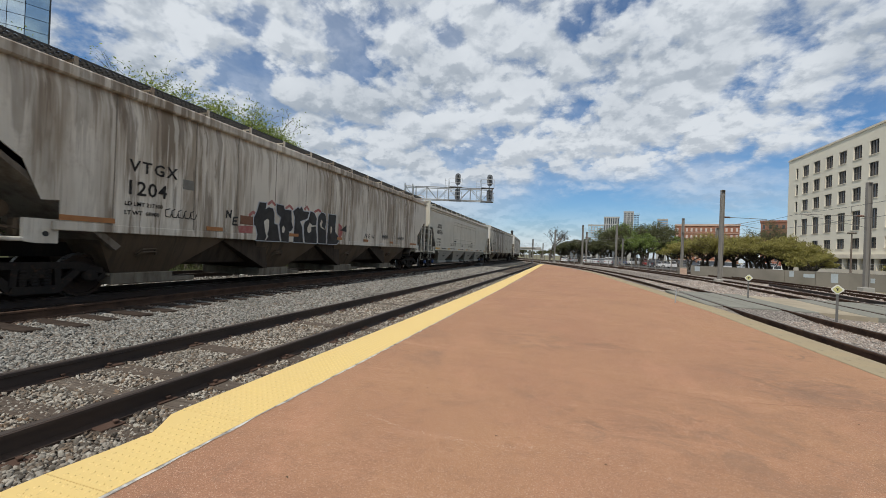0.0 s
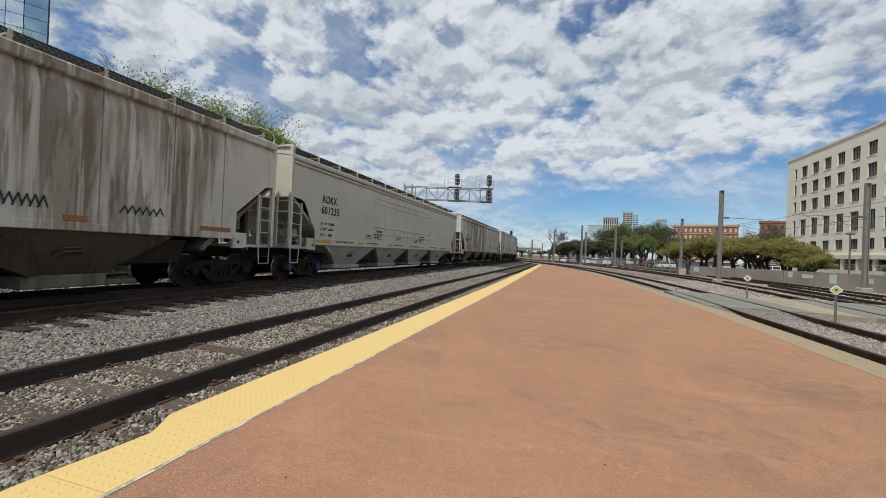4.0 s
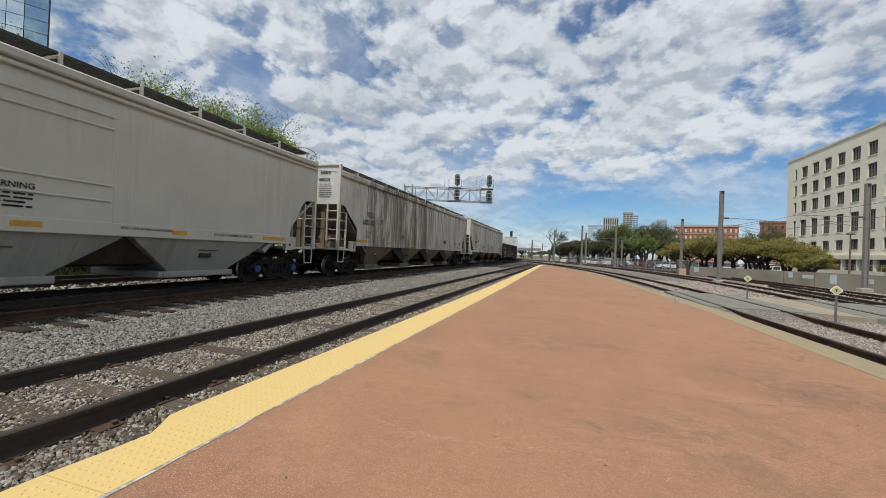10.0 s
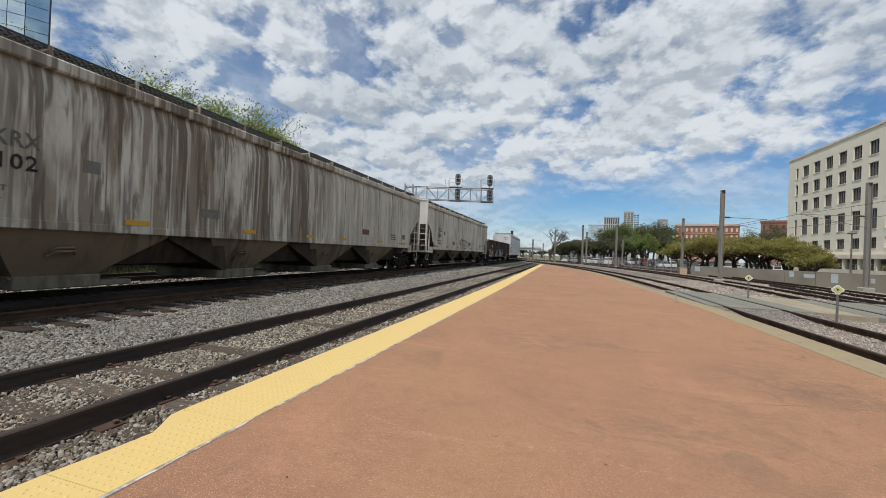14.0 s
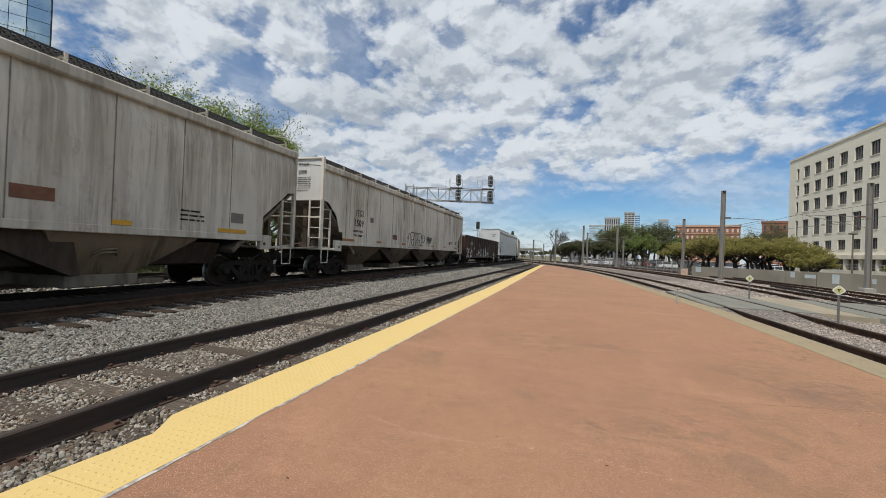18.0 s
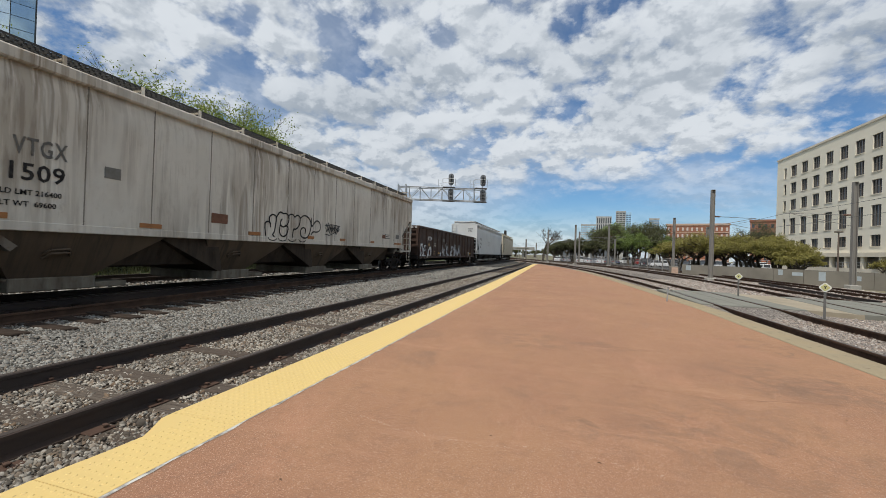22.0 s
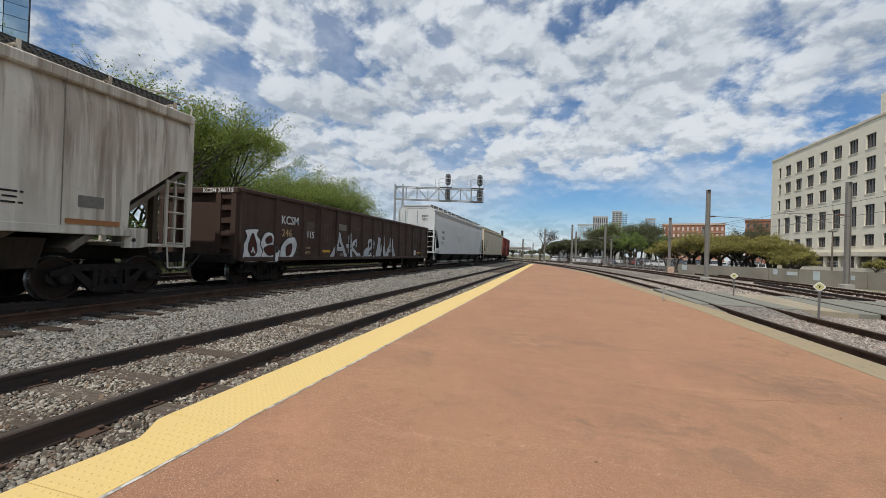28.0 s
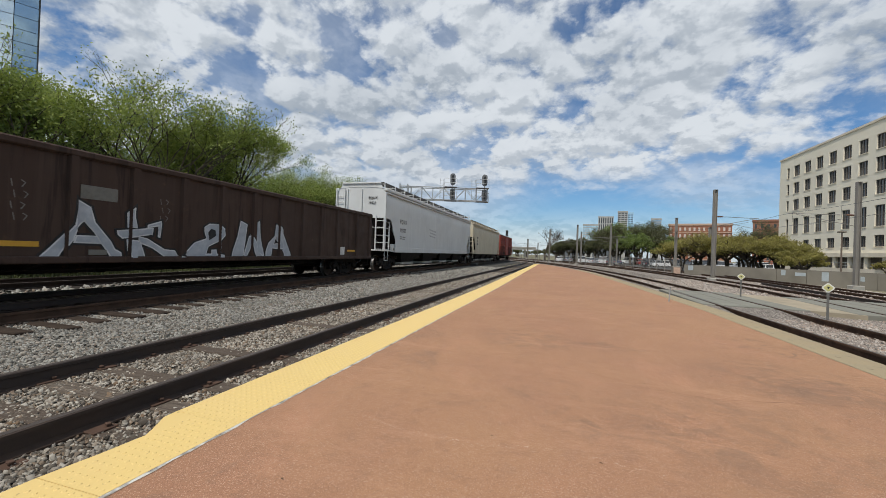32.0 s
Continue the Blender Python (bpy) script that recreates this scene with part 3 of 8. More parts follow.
def build_platform():
    left = [(y, PLAT_LEFT - max(0, y - 15) * 0.012) for y in (-30, 0, 15, 30, 45, 58)]
    inner = [(y, x - 0.55) for y, x in RIGHT_EDGE]
    poly = [(x, y) for y, x in inner] + [(x, y) for y, x in reversed(left)]
    setting("platform", Geo().prism(poly, "z", -0.55, 0.0), M_PLATFORM, "terracotta coloured concrete platform with faint cracks", "platform")
    edge = [(x - 0.02, y) for y, x in RIGHT_EDGE] + [(x + 0.004, y) for y, x in reversed(inner)]
    setting("platform_edge", Geo().prism([(a - 0.0, b) for a, b in edge], "z", -0.55, -0.006), M_EDGEBEAM, "concrete edge beam along the platform", "platform edge")
    lip = [(x - 0.004, y) for y, x in left] + [(x - STRIP + 0.19, y) for y, x in reversed(left)]
    setting("platform_kerb", Geo().prism(lip, "z", -0.55, -0.012), M_CONCRETE, "concrete kerb under the yellow strip", "kerb")


build_platform()
for kind, z, label in (("near", 0.0, "rusty brown steel rail of the empty track"), ("train", TRAIN_Z, "worn steel rail under the freight train"), ("back", 0.0, "rusty rail of the track behind the train"), ("right_a", 0.0, "brown steel rail beside the platform"), ("right_b", 0.01, "brown steel rail of the light rail track"), ("right_c", 0.01, "brown steel rail of the far light rail track")):
    for side in (-1, 1):
        rail(kind, side, -130 if kind == "train" else -40, 240, z, label, 3.0)


def turnout():
    """The rails that curve out of the train's track towards the platform."""
    for k, name in ((0.0, "rusty brown rail curving out of the train's track"), (-1.505, "dark rail of the turnout between the train's rails")):
        ob = thing("rail", name, "rail", "rails of the tracks")
        ys = [-24 + 2.0 * i for i in range(36)] + [TURNOUT_END - 0.2]
        ys = [y for y in ys if y < TURNOUT_END]
        ring = lambda y, prof: [(turnout_x(y) + k + px, y, TRAIN_Z - 0.004 + pz) for px, pz in prof]
        part("rail_body", Geo().loft([ring(y, RAIL_PROFILE) for y in ys], True, True), M_RAIL_RUST if k == 0 else M_RAIL, ob)
        cap = [(-0.027, 0.0006), (0.027, 0.0006), (0.027, 0.0022), (-0.027, 0.0022)]
        part("running_surface", Geo().loft([ring(y, cap) for y in ys], True, True), M_RAIL_RUST if k == 0 else M_RAILTOP, ob)
    box = thing("switch_machine", "dark low switch machine box beside the turnout points", "switch machine", m=pose(-8.75, 42.0, -0.16))
    part("housing", Geo().bevel_box(-0.3, 0.3, -0.7, 0.7, 0.0, 0.32, 0.04), M_BLACK, box)
    part("throw_rod", Geo().tube((-0.3, 0, 0.1), (-1.3, 0, 0.1), 0.03, 6), M_RAIL, box)


turnout()


# ---------- the train ----------
def train_shift(t):
    """How far the train has come by t seconds."""
    q = t / 32.0
    return q * (-128.416 + q * (110.459 + q * (-389.21 + q * (726.832 + q * (-608.279 + q * 188.599)))))


def car_pose(u, t, reach=9.0):
    s = u + train_shift(t)
    xa, ya, _ = track_line("train", s - reach)
    xb, yb, _ = track_line("train", s + reach)
    return pose((xa + xb) / 2, (ya + yb) / 2, TRAIN_Z, 0, 0, math.degrees(-math.atan2(xb - xa, yb - ya)))


CARS = []
WHEELSETS = []
SIDE_X = 1.582
SIDE_TEXT = lambda y, z, x=SIDE_X + 0.011: pose(x, y, z, 90, 0, 90)
END_TEXT = lambda x, y, z: pose(x, y, z, 90, 0, 0)

M_PAINT_A = car_paint("paint_grimy", (0.64, 0.590, 0.500), (0.125, 0.088, 0.056), 0.78, (0.230, 0.172, 0.112), 0.45, drips=0.65, seed=5.3)
M_PAINT_B = car_paint("paint_clean", (0.56, 0.530, 0.445), (0.30, 0.275, 0.225), 0.30, None, 0.55, 0.0, drips=0.12, seed=2)
M_PAINT_C = car_paint("paint_streaked", (0.64, 0.598, 0.51), (0.092, 0.066, 0.044), 0.90, (0.200, 0.150, 0.098), 0.44, drips=0.65, seed=3, heavy=(-9.8, -0.5))
M_PAINT_D = car_paint("paint_worn", (0.67, 0.622, 0.53), (0.155, 0.112, 0.073), 0.58, (0.285, 0.222, 0.150), 0.47, drips=0.65, seed=4)
M_PAINT_END = car_paint("paint_end", (0.60, 0.59, 0.55), (0.38, 0.35, 0.30), 0.4, None, 0.55, 0.1, drips=0.1)
M_PAINT_F = car_paint("paint_white", (0.64, 0.65, 0.635), (0.50, 0.495, 0.46), 0.35, None, 0.56, 0.0, drips=0.1, seed=6)
M_PAINT_G = car_paint("paint_tan", (0.58, 0.52, 0.39), (0.34, 0.29, 0.20), 0.45, None, 0.54, 0.1, drips=0.2, seed=7)
# Brown dirt of the bays, darkened further for the shade under the cars.
M_BOTTOM_A = car_paint("paint_brown_shaded", (0.098, 0.069, 0.043), (0.032, 0.024, 0.018), 0.9, (0.070, 0.050, 0.036), 0.46, drips=0.0, seed=8)
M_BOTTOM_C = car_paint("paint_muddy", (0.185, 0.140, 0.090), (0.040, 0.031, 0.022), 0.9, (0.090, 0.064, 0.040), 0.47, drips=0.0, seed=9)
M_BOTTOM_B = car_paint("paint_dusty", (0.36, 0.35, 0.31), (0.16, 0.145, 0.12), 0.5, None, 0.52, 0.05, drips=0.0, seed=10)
M_GOND = car_paint("paint_dark_brown", (0.070, 0.045, 0.035), (0.013, 0.009, 0.008), 0.6, (0.060, 0.036, 0.027), 0.50, 0.35, 0.15, seed=11)
M_BOXRED = car_paint("paint_red_oxide", (0.30, 0.06, 0.04), (0.12, 0.03, 0.025), 0.5, None, 0.5)
M_SEAM = plain("seam_grime", (0.24, 0.21, 0.17), 0.8, scale=3, wear=(0.11, 0.09, 0.07), amount=0.9)
M_STRIPE = plain("reflector_yellow", (0.62, 0.33, 0.025), 0.5, scale=4, wear=(0.38, 0.20, 0.03), amount=0.5)
M_STRIPE_O = plain("reflector_orange", (0.36, 0.15, 0.045), 0.6, scale=4, wear=(0.20, 0.09, 0.04))
M_INK = plain("stencil_black", (0.022, 0.020, 0.019), 0.7, scale=9, wear=(0.10, 0.09, 0.08), amount=0.55)
M_INKFAINT = plain("stencil_faint", (0.15, 0.14, 0.125), 0.7, scale=9)
M_STENCIL_W = plain("stencil_white", (0.68, 0.67, 0.64), 0.7, scale=9)
M_STENCIL_O = plain("stencil_cream", (0.46, 0.32, 0.17), 0.7, scale=9)
M_SPRAY_B = plain("spray_black", (0.014, 0.013, 0.013), 0.6, scale=2)
M_SPRAY_W = plain("spray_white", (0.66, 0.66, 0.65), 0.6, scale=3, wear=(0.34, 0.35, 0.36), amount=0.8)
M_SPRAY_GREY = plain("spray_grey", (0.36, 0.385, 0.42), 0.6, scale=4, wear=(0.52, 0.53, 0.55), amount=0.9)
M_SPRAY_P = plain("spray_pink", (0.34, 0.11, 0.10), 0.7, scale=5, wear=(0.42, 0.26, 0.23), amount=0.8)
M_SPRAY_BR = plain("spray_brown", (0.075, 0.03, 0.022), 0.7, scale=3)
# Grime colour pushed near-black, standing in for the shade between the bays.
M_SLOPE = streaked_metal("slope_grime_shade", (0.060, 0.046, 0.034), (0.026, 0.020, 0.016), 0.9)
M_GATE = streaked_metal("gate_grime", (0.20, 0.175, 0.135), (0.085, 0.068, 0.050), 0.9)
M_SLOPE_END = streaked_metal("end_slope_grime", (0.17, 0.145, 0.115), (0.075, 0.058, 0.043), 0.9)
M_GRATE = plain("grating_steel", (0.055, 0.055, 0.053), 0.6, 0.3, scale=3)
M_CAP_BLUE = plain("bearing_blue", (0.035, 0.075, 0.19), 0.5, scale=6)
M_PLATE = plain("data_plate", (0.20, 0.19, 0.165), 0.7, scale=8)
M_PLATE_R = plain("rusty_plate", (0.20, 0.10, 0.065), 0.8, scale=8)


def ribbon(g, pts, width, x, lift=0.0003):
    """Flat painted strokes in the plane of a car's side; pts are (y, z)."""
    h = width / 2
    for k, (a, b) in enumerate(zip(pts, pts[1:])):
        dy, dz = b[0] - a[0], b[1] - a[1]
        n = math.hypot(dy, dz) or 1e-6
        oy, oz = -dz / n * h, dy / n * h
        xx = x + (len(g.v) % 16) * lift
        g.add([(xx, a[0] + oy, a[1] + oz), (xx, a[0] - oy, a[1] - oz), (xx, b[0] - oy, b[1] - oz), (xx, b[0] + oy, b[1] + oz)], [(0, 1, 2, 3)])
        for c in ((a, b) if k == 0 else (b,)):
            g.add([(xx + lift * 0.5, c[0] + h * math.cos(i * math.pi / 4), c[1] + h * math.sin(i * math.pi / 4)) for i in range(8)], [tuple(range(8))])
    return g


def swell(poly, by):
    """The polygon with each side pushed out by a distance."""
    area = sum(a[0] * b[1] - b[0] * a[1] for a, b in zip(poly, poly[1:] + poly[:1]))
    turn = 1 if area > 0 else -1
    out = []
    for p, q, r in zip(poly[-1:] + poly[:-1], poly, poly[1:] + poly[:1]):
        u, v = Vector((q[0] - p[0], q[1] - p[1])).normalized(), Vector((r[0] - q[0], r[1] - q[1])).normalized()
        n = Vector((u.y + v.y, -u.x - v.x)) * turn
        k = by / max(0.45, n.length / 2) / max(1e-6, n.length)
        out.append((q[0] + n.x * k, q[1] + n.y * k))
    return out


def bars(g, x, y, z, width, rows, row_h, pitch, seed, end=False):
    """Small stencilled lines that cannot be read, as plain bars of word length."""
    rnd = random.Random(seed)
    for r in range(rows):
        a = 0.0
        while a < width * (0.75 + 0.25 * rnd.random()):
            w = min(rnd.uniform(0.10, 0.30), max(0.03, width - a))
            zz = z - r * pitch
            if end:
                g.add([(x + a, y, zz), (x + a + w, y, zz), (x + a + w, y, zz + row_h), (x + a, y, zz + row_h)], [(0, 1, 2, 3)])
            else:
                g.add([(x, y + a, zz), (x, y + a + w, zz), (x, y + a + w, zz + row_h), (x, y + a, zz + row_h)], [(0, 1, 2, 3)])
            a += w + 0.035
    return g


def wheel_geo():
    g = Geo()
    for s in (-1, 1):
        prof = [(0.655, 0.02), (0.655, 0.13), (0.69, 0.16), (0.715, 0.36), (0.672, 0.40), (0.672, 0.475), (0.690, 0.486), (0.705, 0.470), (0.715, 0.459), (0.838, 0.455), (0.838, 0.40), (0.775, 0.385), (0.760, 0.17), (0.83, 0.14), (0.83, 0.02)]
        g.lathe([(s * a, r) for a, r in prof], 0.0, 28)
    g.lathe([(-0.66, 0.08), (0.66, 0.08)], 0.0, 10)
    return g


def truck(parent, y, cap_mat, moving):
    """A two-axle truck: bolster, side frames, springs, bearing caps and wheelsets."""
    m = pose(0, y, 0)
    t = part("truck", Geo().bevel_box(-1.05, 1.05, -0.2, 0.2, 0.42, 0.70, 0.03), M_DARKIRON, parent, "dark cast steel truck", m)
    for s in (-1, 1):
        g = Geo()
        xa, xb = sorted((s * 0.93, s * 1.07))
        top = [(-1.16, 0.50), (-1.16, 0.62), (-0.72, 0.76), (0.72, 0.76), (1.16, 0.62), (1.16, 0.50), (0.76, 0.56), (0.6, 0.62), (-0.6, 0.62), (-0.76, 0.56)]
        g.prism(top, "x", xa, xb)
        for e in (-1, 1):
            g.prism([(e * 0.80, 0.60), (e * 0.64, 0.62), (e * 0.30, 0.30), (e * 0.34, 0.17), (e * 0.42, 0.19)], "x", xa + 0.01, xb - 0.01)
            g.prism([(e * 0.30, 0.28), (e * 0.40, 0.30), (e * 0.38, 0.63), (e * 0.28, 0.63)], "x", xa - 0.01, xb + 0.01)
            g.prism([(e * 1.16, 0.50), (e * 1.02, 0.36), (e * 1.10, 0.33), (e * 1.21, 0.42), (e * 1.21, 0.58)], "x", xa + 0.01, xb - 0.01)
        g.prism([(-0.42, 0.17), (-0.36, 0.14), (0.36, 0.14), (0.42, 0.17), (0.36, 0.29), (-0.36, 0.29)], "x", xa - 0.03, xb + 0.03)
        part("side_frame", g, M_DARKIRON, t)
        sp = Geo()
        for k in (-0.19, 0.0, 0.19):
            for i in range(5):
                sp.lathe([(0, 0.075), (0.03, 0.085), (0.06, 0.075)], 0, 8)
                for q in range(len(sp.v) - 24, len(sp.v)):
                    v = sp.v[q]
                    sp.v[q] = (s * 1.0 + v[1], k + v[2], 0.29 + i * 0.065 + v[0])
        tagged(part("spring_nest", sp, M_DARKIRON, t), kind="stuff")
        for e in (-0.9, 0.9):
            c = Geo().lathe([(0.0, 0.13), (0.10, 0.13), (0.13, 0.10), (0.14, 0.05)], 0, 14)
            part("bearing_cap", c, cap_mat, t, "", pose(s * 1.02, e, 0.457, 0, 0, 0 if s > 0 else 180))
    for e in (-0.9, 0.9):
        w = part("wheelset", WHEEL_MESH, M_WHEEL, t, "rusty steel wheels on an axle", pose(0, e, 0.457))
        WHEELSETS.append((w, e))
    return t


WHEEL_MESH = wheel_geo().mesh("wheelset", M_WHEEL)
WHEEL_MESH.materials.append(M_TREAD)
for face in WHEEL_MESH.polygons:
    radius = math.hypot(face.center.y, face.center.z)
    if abs(face.center.x) > 0.68 and radius > 0.44:
        face.material_index = 1


def coupler(parent, y, s):
    g = Geo().box(-0.09, 0.09, min(y, y + s * 0.62), max(y, y + s * 0.62), 0.78, 0.98)
    g.prism([(-0.16, 0), (0.12, 0), (0.18, s * 0.1), (0.16, s * 0.26), (0.06, s * 0.28), (0.02, s * 0.12), (-0.16, s * 0.1)], "z", 0.73, 1.02)
    k = len(g.v) - 14
    for i in range(k, len(g.v)):
        v = g.v[i]
        g.v[i] = (v[0], v[1] + y + s * 0.58, v[2])
    part("coupler", g, M_DARKIRON, parent, "dark cast knuckle coupler")
    h = Geo().path([(0.32, y, 1.0), (0.34, y + s * 0.2, 0.82), (0.30, y + s * 0.42, 0.55), (0.18, y + s * 0.62, 0.47), (0.1, y + s * 0.78, 0.55)], 0.025, 6)
    part("air_hose", h, M_BLACK, parent)


def ladder(parent, rails, z0, z1, rungs, mat, r=0.016):
    """Two uprights with rungs between; rails are two (x, y) places."""
    (xa, ya), (xb, yb) = rails
    g = Geo()
    for x, y in rails:
        g.box(x - 0.03, x + 0.03, y - 0.03, y + 0.03, z0, z1)
    ob = part("ladder", g, mat, parent)
    for z in rungs:
        part("rung", Geo().tube((xa, ya, z), (xb, yb, z), r, 6), mat, ob)
    return ob


def hopper_car(u0, length, style, label):
    """A covered hopper; u0: place of its near end posts along the train."""
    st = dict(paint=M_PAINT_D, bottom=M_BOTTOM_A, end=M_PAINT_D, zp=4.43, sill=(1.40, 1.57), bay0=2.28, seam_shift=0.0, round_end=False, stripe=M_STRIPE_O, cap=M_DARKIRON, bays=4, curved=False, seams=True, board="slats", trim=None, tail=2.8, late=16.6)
    st.update(style)
    paint, trim = st["paint"], st["trim"] or st["paint"]
    half = length / 2
    at = lambda d: d - half
    ob = thing("covered_hopper", label, "freight car", "cars of the freight train", car_pose(u0 + half, 0))
    CARS.append((ob, u0 + half))
    zp, (zs0, zs1) = st["zp"], st["sill"]
    inset = 0.07
    # side sheets with the cut-away ends
    if st["curved"]:
        cut = [(inset, 3.02), (0.62, 2.98), (0.80, 2.88), (0.98, 2.62), (1.22, 2.18), (1.40, 2.02), (1.48, 1.84), (1.50, zs1)]
    else:
        cut = [(inset, 3.16), (0.46, 3.10), (0.62, 2.96), (1.58, 2.20), (1.60, zs1)]
    def low(d):
        d = min(d, length - d)
        for (a, za), (b, zb) in zip(cut, cut[1:]):
            if a <= d <= b:
                return za + (zb - za) * ((d - a) / (b - a) if b > a else 0)
        return zs1
    ds = sorted({round(v, 3) for a, _ in cut for v in (a, length - a)} | {round(1.6 + (length - 3.2) * i / 10, 3) for i in range(11)})
    xz = lambda z: SIDE_X - 0.10 * max(0.0, (z - 3.95) / 0.45) ** 2 * (1 if zp > 4 else 0)
    for s in (-1, 1):
        rows = 7
        outer = [[(s * xz(low(d) + (zp - low(d)) * j / rows), at(d), low(d) + (zp - low(d)) * j / rows) for d in ds] for j in range(rows + 1)]
        inner = [[(x - s * 0.03, y, z) for x, y, z in r] for r in outer]
        g = Geo().loft(outer, False).loft(inner, False)
        g.loft([outer[0], inner[0]], False).loft([outer[-1], inner[-1]], False)
        part("side_sheet", g, paint, ob)
        # sill and top chord
        xa, xb = sorted((s * (SIDE_X - 0.10), s * (SIDE_X + 0.012)))
        part("side_sill", Geo().bevel_box(xa, xb, at(1.5), at(length - 1.5), zs0, zs1, 0.012), trim, ob)
        xa, xb = sorted((s * (SIDE_X - 0.17), s * (SIDE_X + 0.035)))
        g = Geo().bevel_box(xa, xb, at(0.03), at(length - 0.03), zp - 0.03, zp + (0.15 if st["curved"] else 0.21), 0.03)
        if st["curved"]:
            g.bevel_box(xa, xb, at(0.1), at(length - 0.1), zp - 0.17, zp - 0.09, 0.02)
        part("top_chord", g, trim, ob)
        if st["seams"] and s > 0:
            for d in (2.52, 4.45, 5.84, 7.45, 9.08, 10.73, 12.3, 13.9, 15.5, 17.2, 18.8, 20.3):
                d += st["seam_shift"]
                if 1.7 < d < length - 1.6:
                    part("seam", Geo().box(SIDE_X - 0.01, SIDE_X + 0.006, at(d) - 0.009, at(d) + 0.009, zs1, zp - 0.05), M_SEAM, ob)
        # reflector stripes along the sill
        if s > 0:
            for d, w in ((1.58, 0.98), (4.85, 0.52), (8.2, 0.5), (11.25, 0.4), (13.6, 0.45), (st["late"], 0.4), (length - st["tail"], 1.0)):
                zq = zs1 + 0.03 if not st["curved"] else zs0 + 0.10
                part("reflector_stripe", Geo().box(SIDE_X, SIDE_X + 0.022, at(d), at(d + w), zq, zq + 0.105), st["stripe"], ob, "faded reflective stripe")
    # roof
    xs = [-1.47, -1.2, -0.8, -0.4, 0, 0.4, 0.8, 1.2, 1.47]
    prof = [(x, zp + 0.12 + 0.10 * (1 - (x / 1.47) ** 2)) for x in xs]
    part("roof", Geo().loft([[(x, at(d), z) for x, z in prof] for d in (0.05, length * 0.3, length * 0.7, length - 0.05)] , False), paint, ob)
    part("hatch_cover", Geo().bevel_box(-0.33, 0.33, at(1.0), at(length - 1.0), zp + 0.21, zp + 0.40, 0.05), trim, ob, "long trough hatch on the roof")
    # running boards on brackets
    for s in (-1, 1):
        g = Geo()
        xa, xb = (0.72, 1.28)
        if st["board"] == "slats":
            for i in range(5):
                x = s * (xa + (xb - xa) * i / 4)
                g.box(x - 0.012, x + 0.012, at(0.2), at(length - 0.2), zp + 0.46, zp + 0.50)
            n = int((length - 0.4) / 0.125)
            for i in range(n):
                y = at(0.2 + (length - 0.4) * i / n)
                g.box(min(s * xa, s * xb), max(s * xa, s * xb), y, y + 0.022, zp + 0.43, zp + 0.495)
        else:
            n = int((length - 0.4) / 0.11)
            for i in range(n):
                y = at(0.2 + (length - 0.4) * i / n)
                g.box(min(s * xa, s * xb), max(s * xa, s * xb), y, y + 0.03, zp + 0.45, zp + 0.49)
            for i in range(8):
                x = s * (xa + (xb - xa) * i / 7)
                g.box(x - 0.012, x + 0.012, at(0.2), at(length - 0.2), zp + 0.44, zp + 0.485)
        board = part("running_board", g, M_GRATE, ob, "dark steel grating walkway")
        n = 14
        for i in range(n + 1):
            y = at(0.35 + (length - 0.7) * i / n)
            b = Geo().box(min(s * 1.28, s * 1.33), max(s * 1.28, s * 1.33), y - 0.03, y + 0.03, zp + 0.12, zp + 0.49)
            b.box(min(s * 0.7, s * 1.3), max(s * 0.7, s * 1.3), y - 0.03, y + 0.03, zp + 0.40, zp + 0.43)
            part("bracket", b, trim, board)
    # hopper bays with outlet gates
    first, span = 2.45, length - 4.9
    pitch = span / st["bays"]
    for i in range(st["bays"]):
        if st["curved"]:
            c = at(first + pitch * (i + 0.5))
            a, b = pitch / 2 - 0.06, pitch * 0.21
            top, knee, low = (c - a, c + a), (c - a + 0.1, c + a - 0.1), (c - b, c + b)
        else:
            c = at(st["bay0"] + 4.47 * i)
            top, knee, low = (c, c + 3.34), (c + 0.05, c + 3.22), (c + 0.56, c + 1.92)
            if i:
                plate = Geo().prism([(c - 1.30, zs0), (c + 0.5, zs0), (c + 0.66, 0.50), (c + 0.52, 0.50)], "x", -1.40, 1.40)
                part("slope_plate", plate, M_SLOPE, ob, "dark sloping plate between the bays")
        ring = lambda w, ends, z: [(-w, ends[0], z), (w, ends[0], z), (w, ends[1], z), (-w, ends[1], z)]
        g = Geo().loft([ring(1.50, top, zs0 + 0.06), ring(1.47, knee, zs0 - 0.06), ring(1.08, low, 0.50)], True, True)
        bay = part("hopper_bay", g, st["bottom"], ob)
        if st["curved"]:
            gate = Geo().bevel_box(-1.22, 1.22, low[0] - 0.35, low[1] + 0.12, 0.34, 0.50, 0.02)
            gate.tube((-1.25, low[0] - 0.2, 0.42), (1.25, low[0] - 0.2, 0.42), 0.05, 8)
        else:
            gate = Geo().bevel_box(-1.20, 1.20, low[0] - 0.04, low[1] + 0.04, 0.24, 0.50, 0.02)
            gate.bevel_box(-1.14, 1.14, low[0] - 0.08, low[1] + 0.08, 0.44, 0.48, 0.01)
            gate.bevel_box(-1.16, 1.16, low[1] + 0.06, low[1] + 0.72, 0.24, 0.36, 0.02)
        part("outlet_gate", gate, M_GATE if not st["curved"] else M_BOTTOM_B, bay, "sliding outlet gate")
        n = Geo()
        f = lambda t: 1.475 - 0.39 * t
        mid = (low[0] + low[1]) / 2
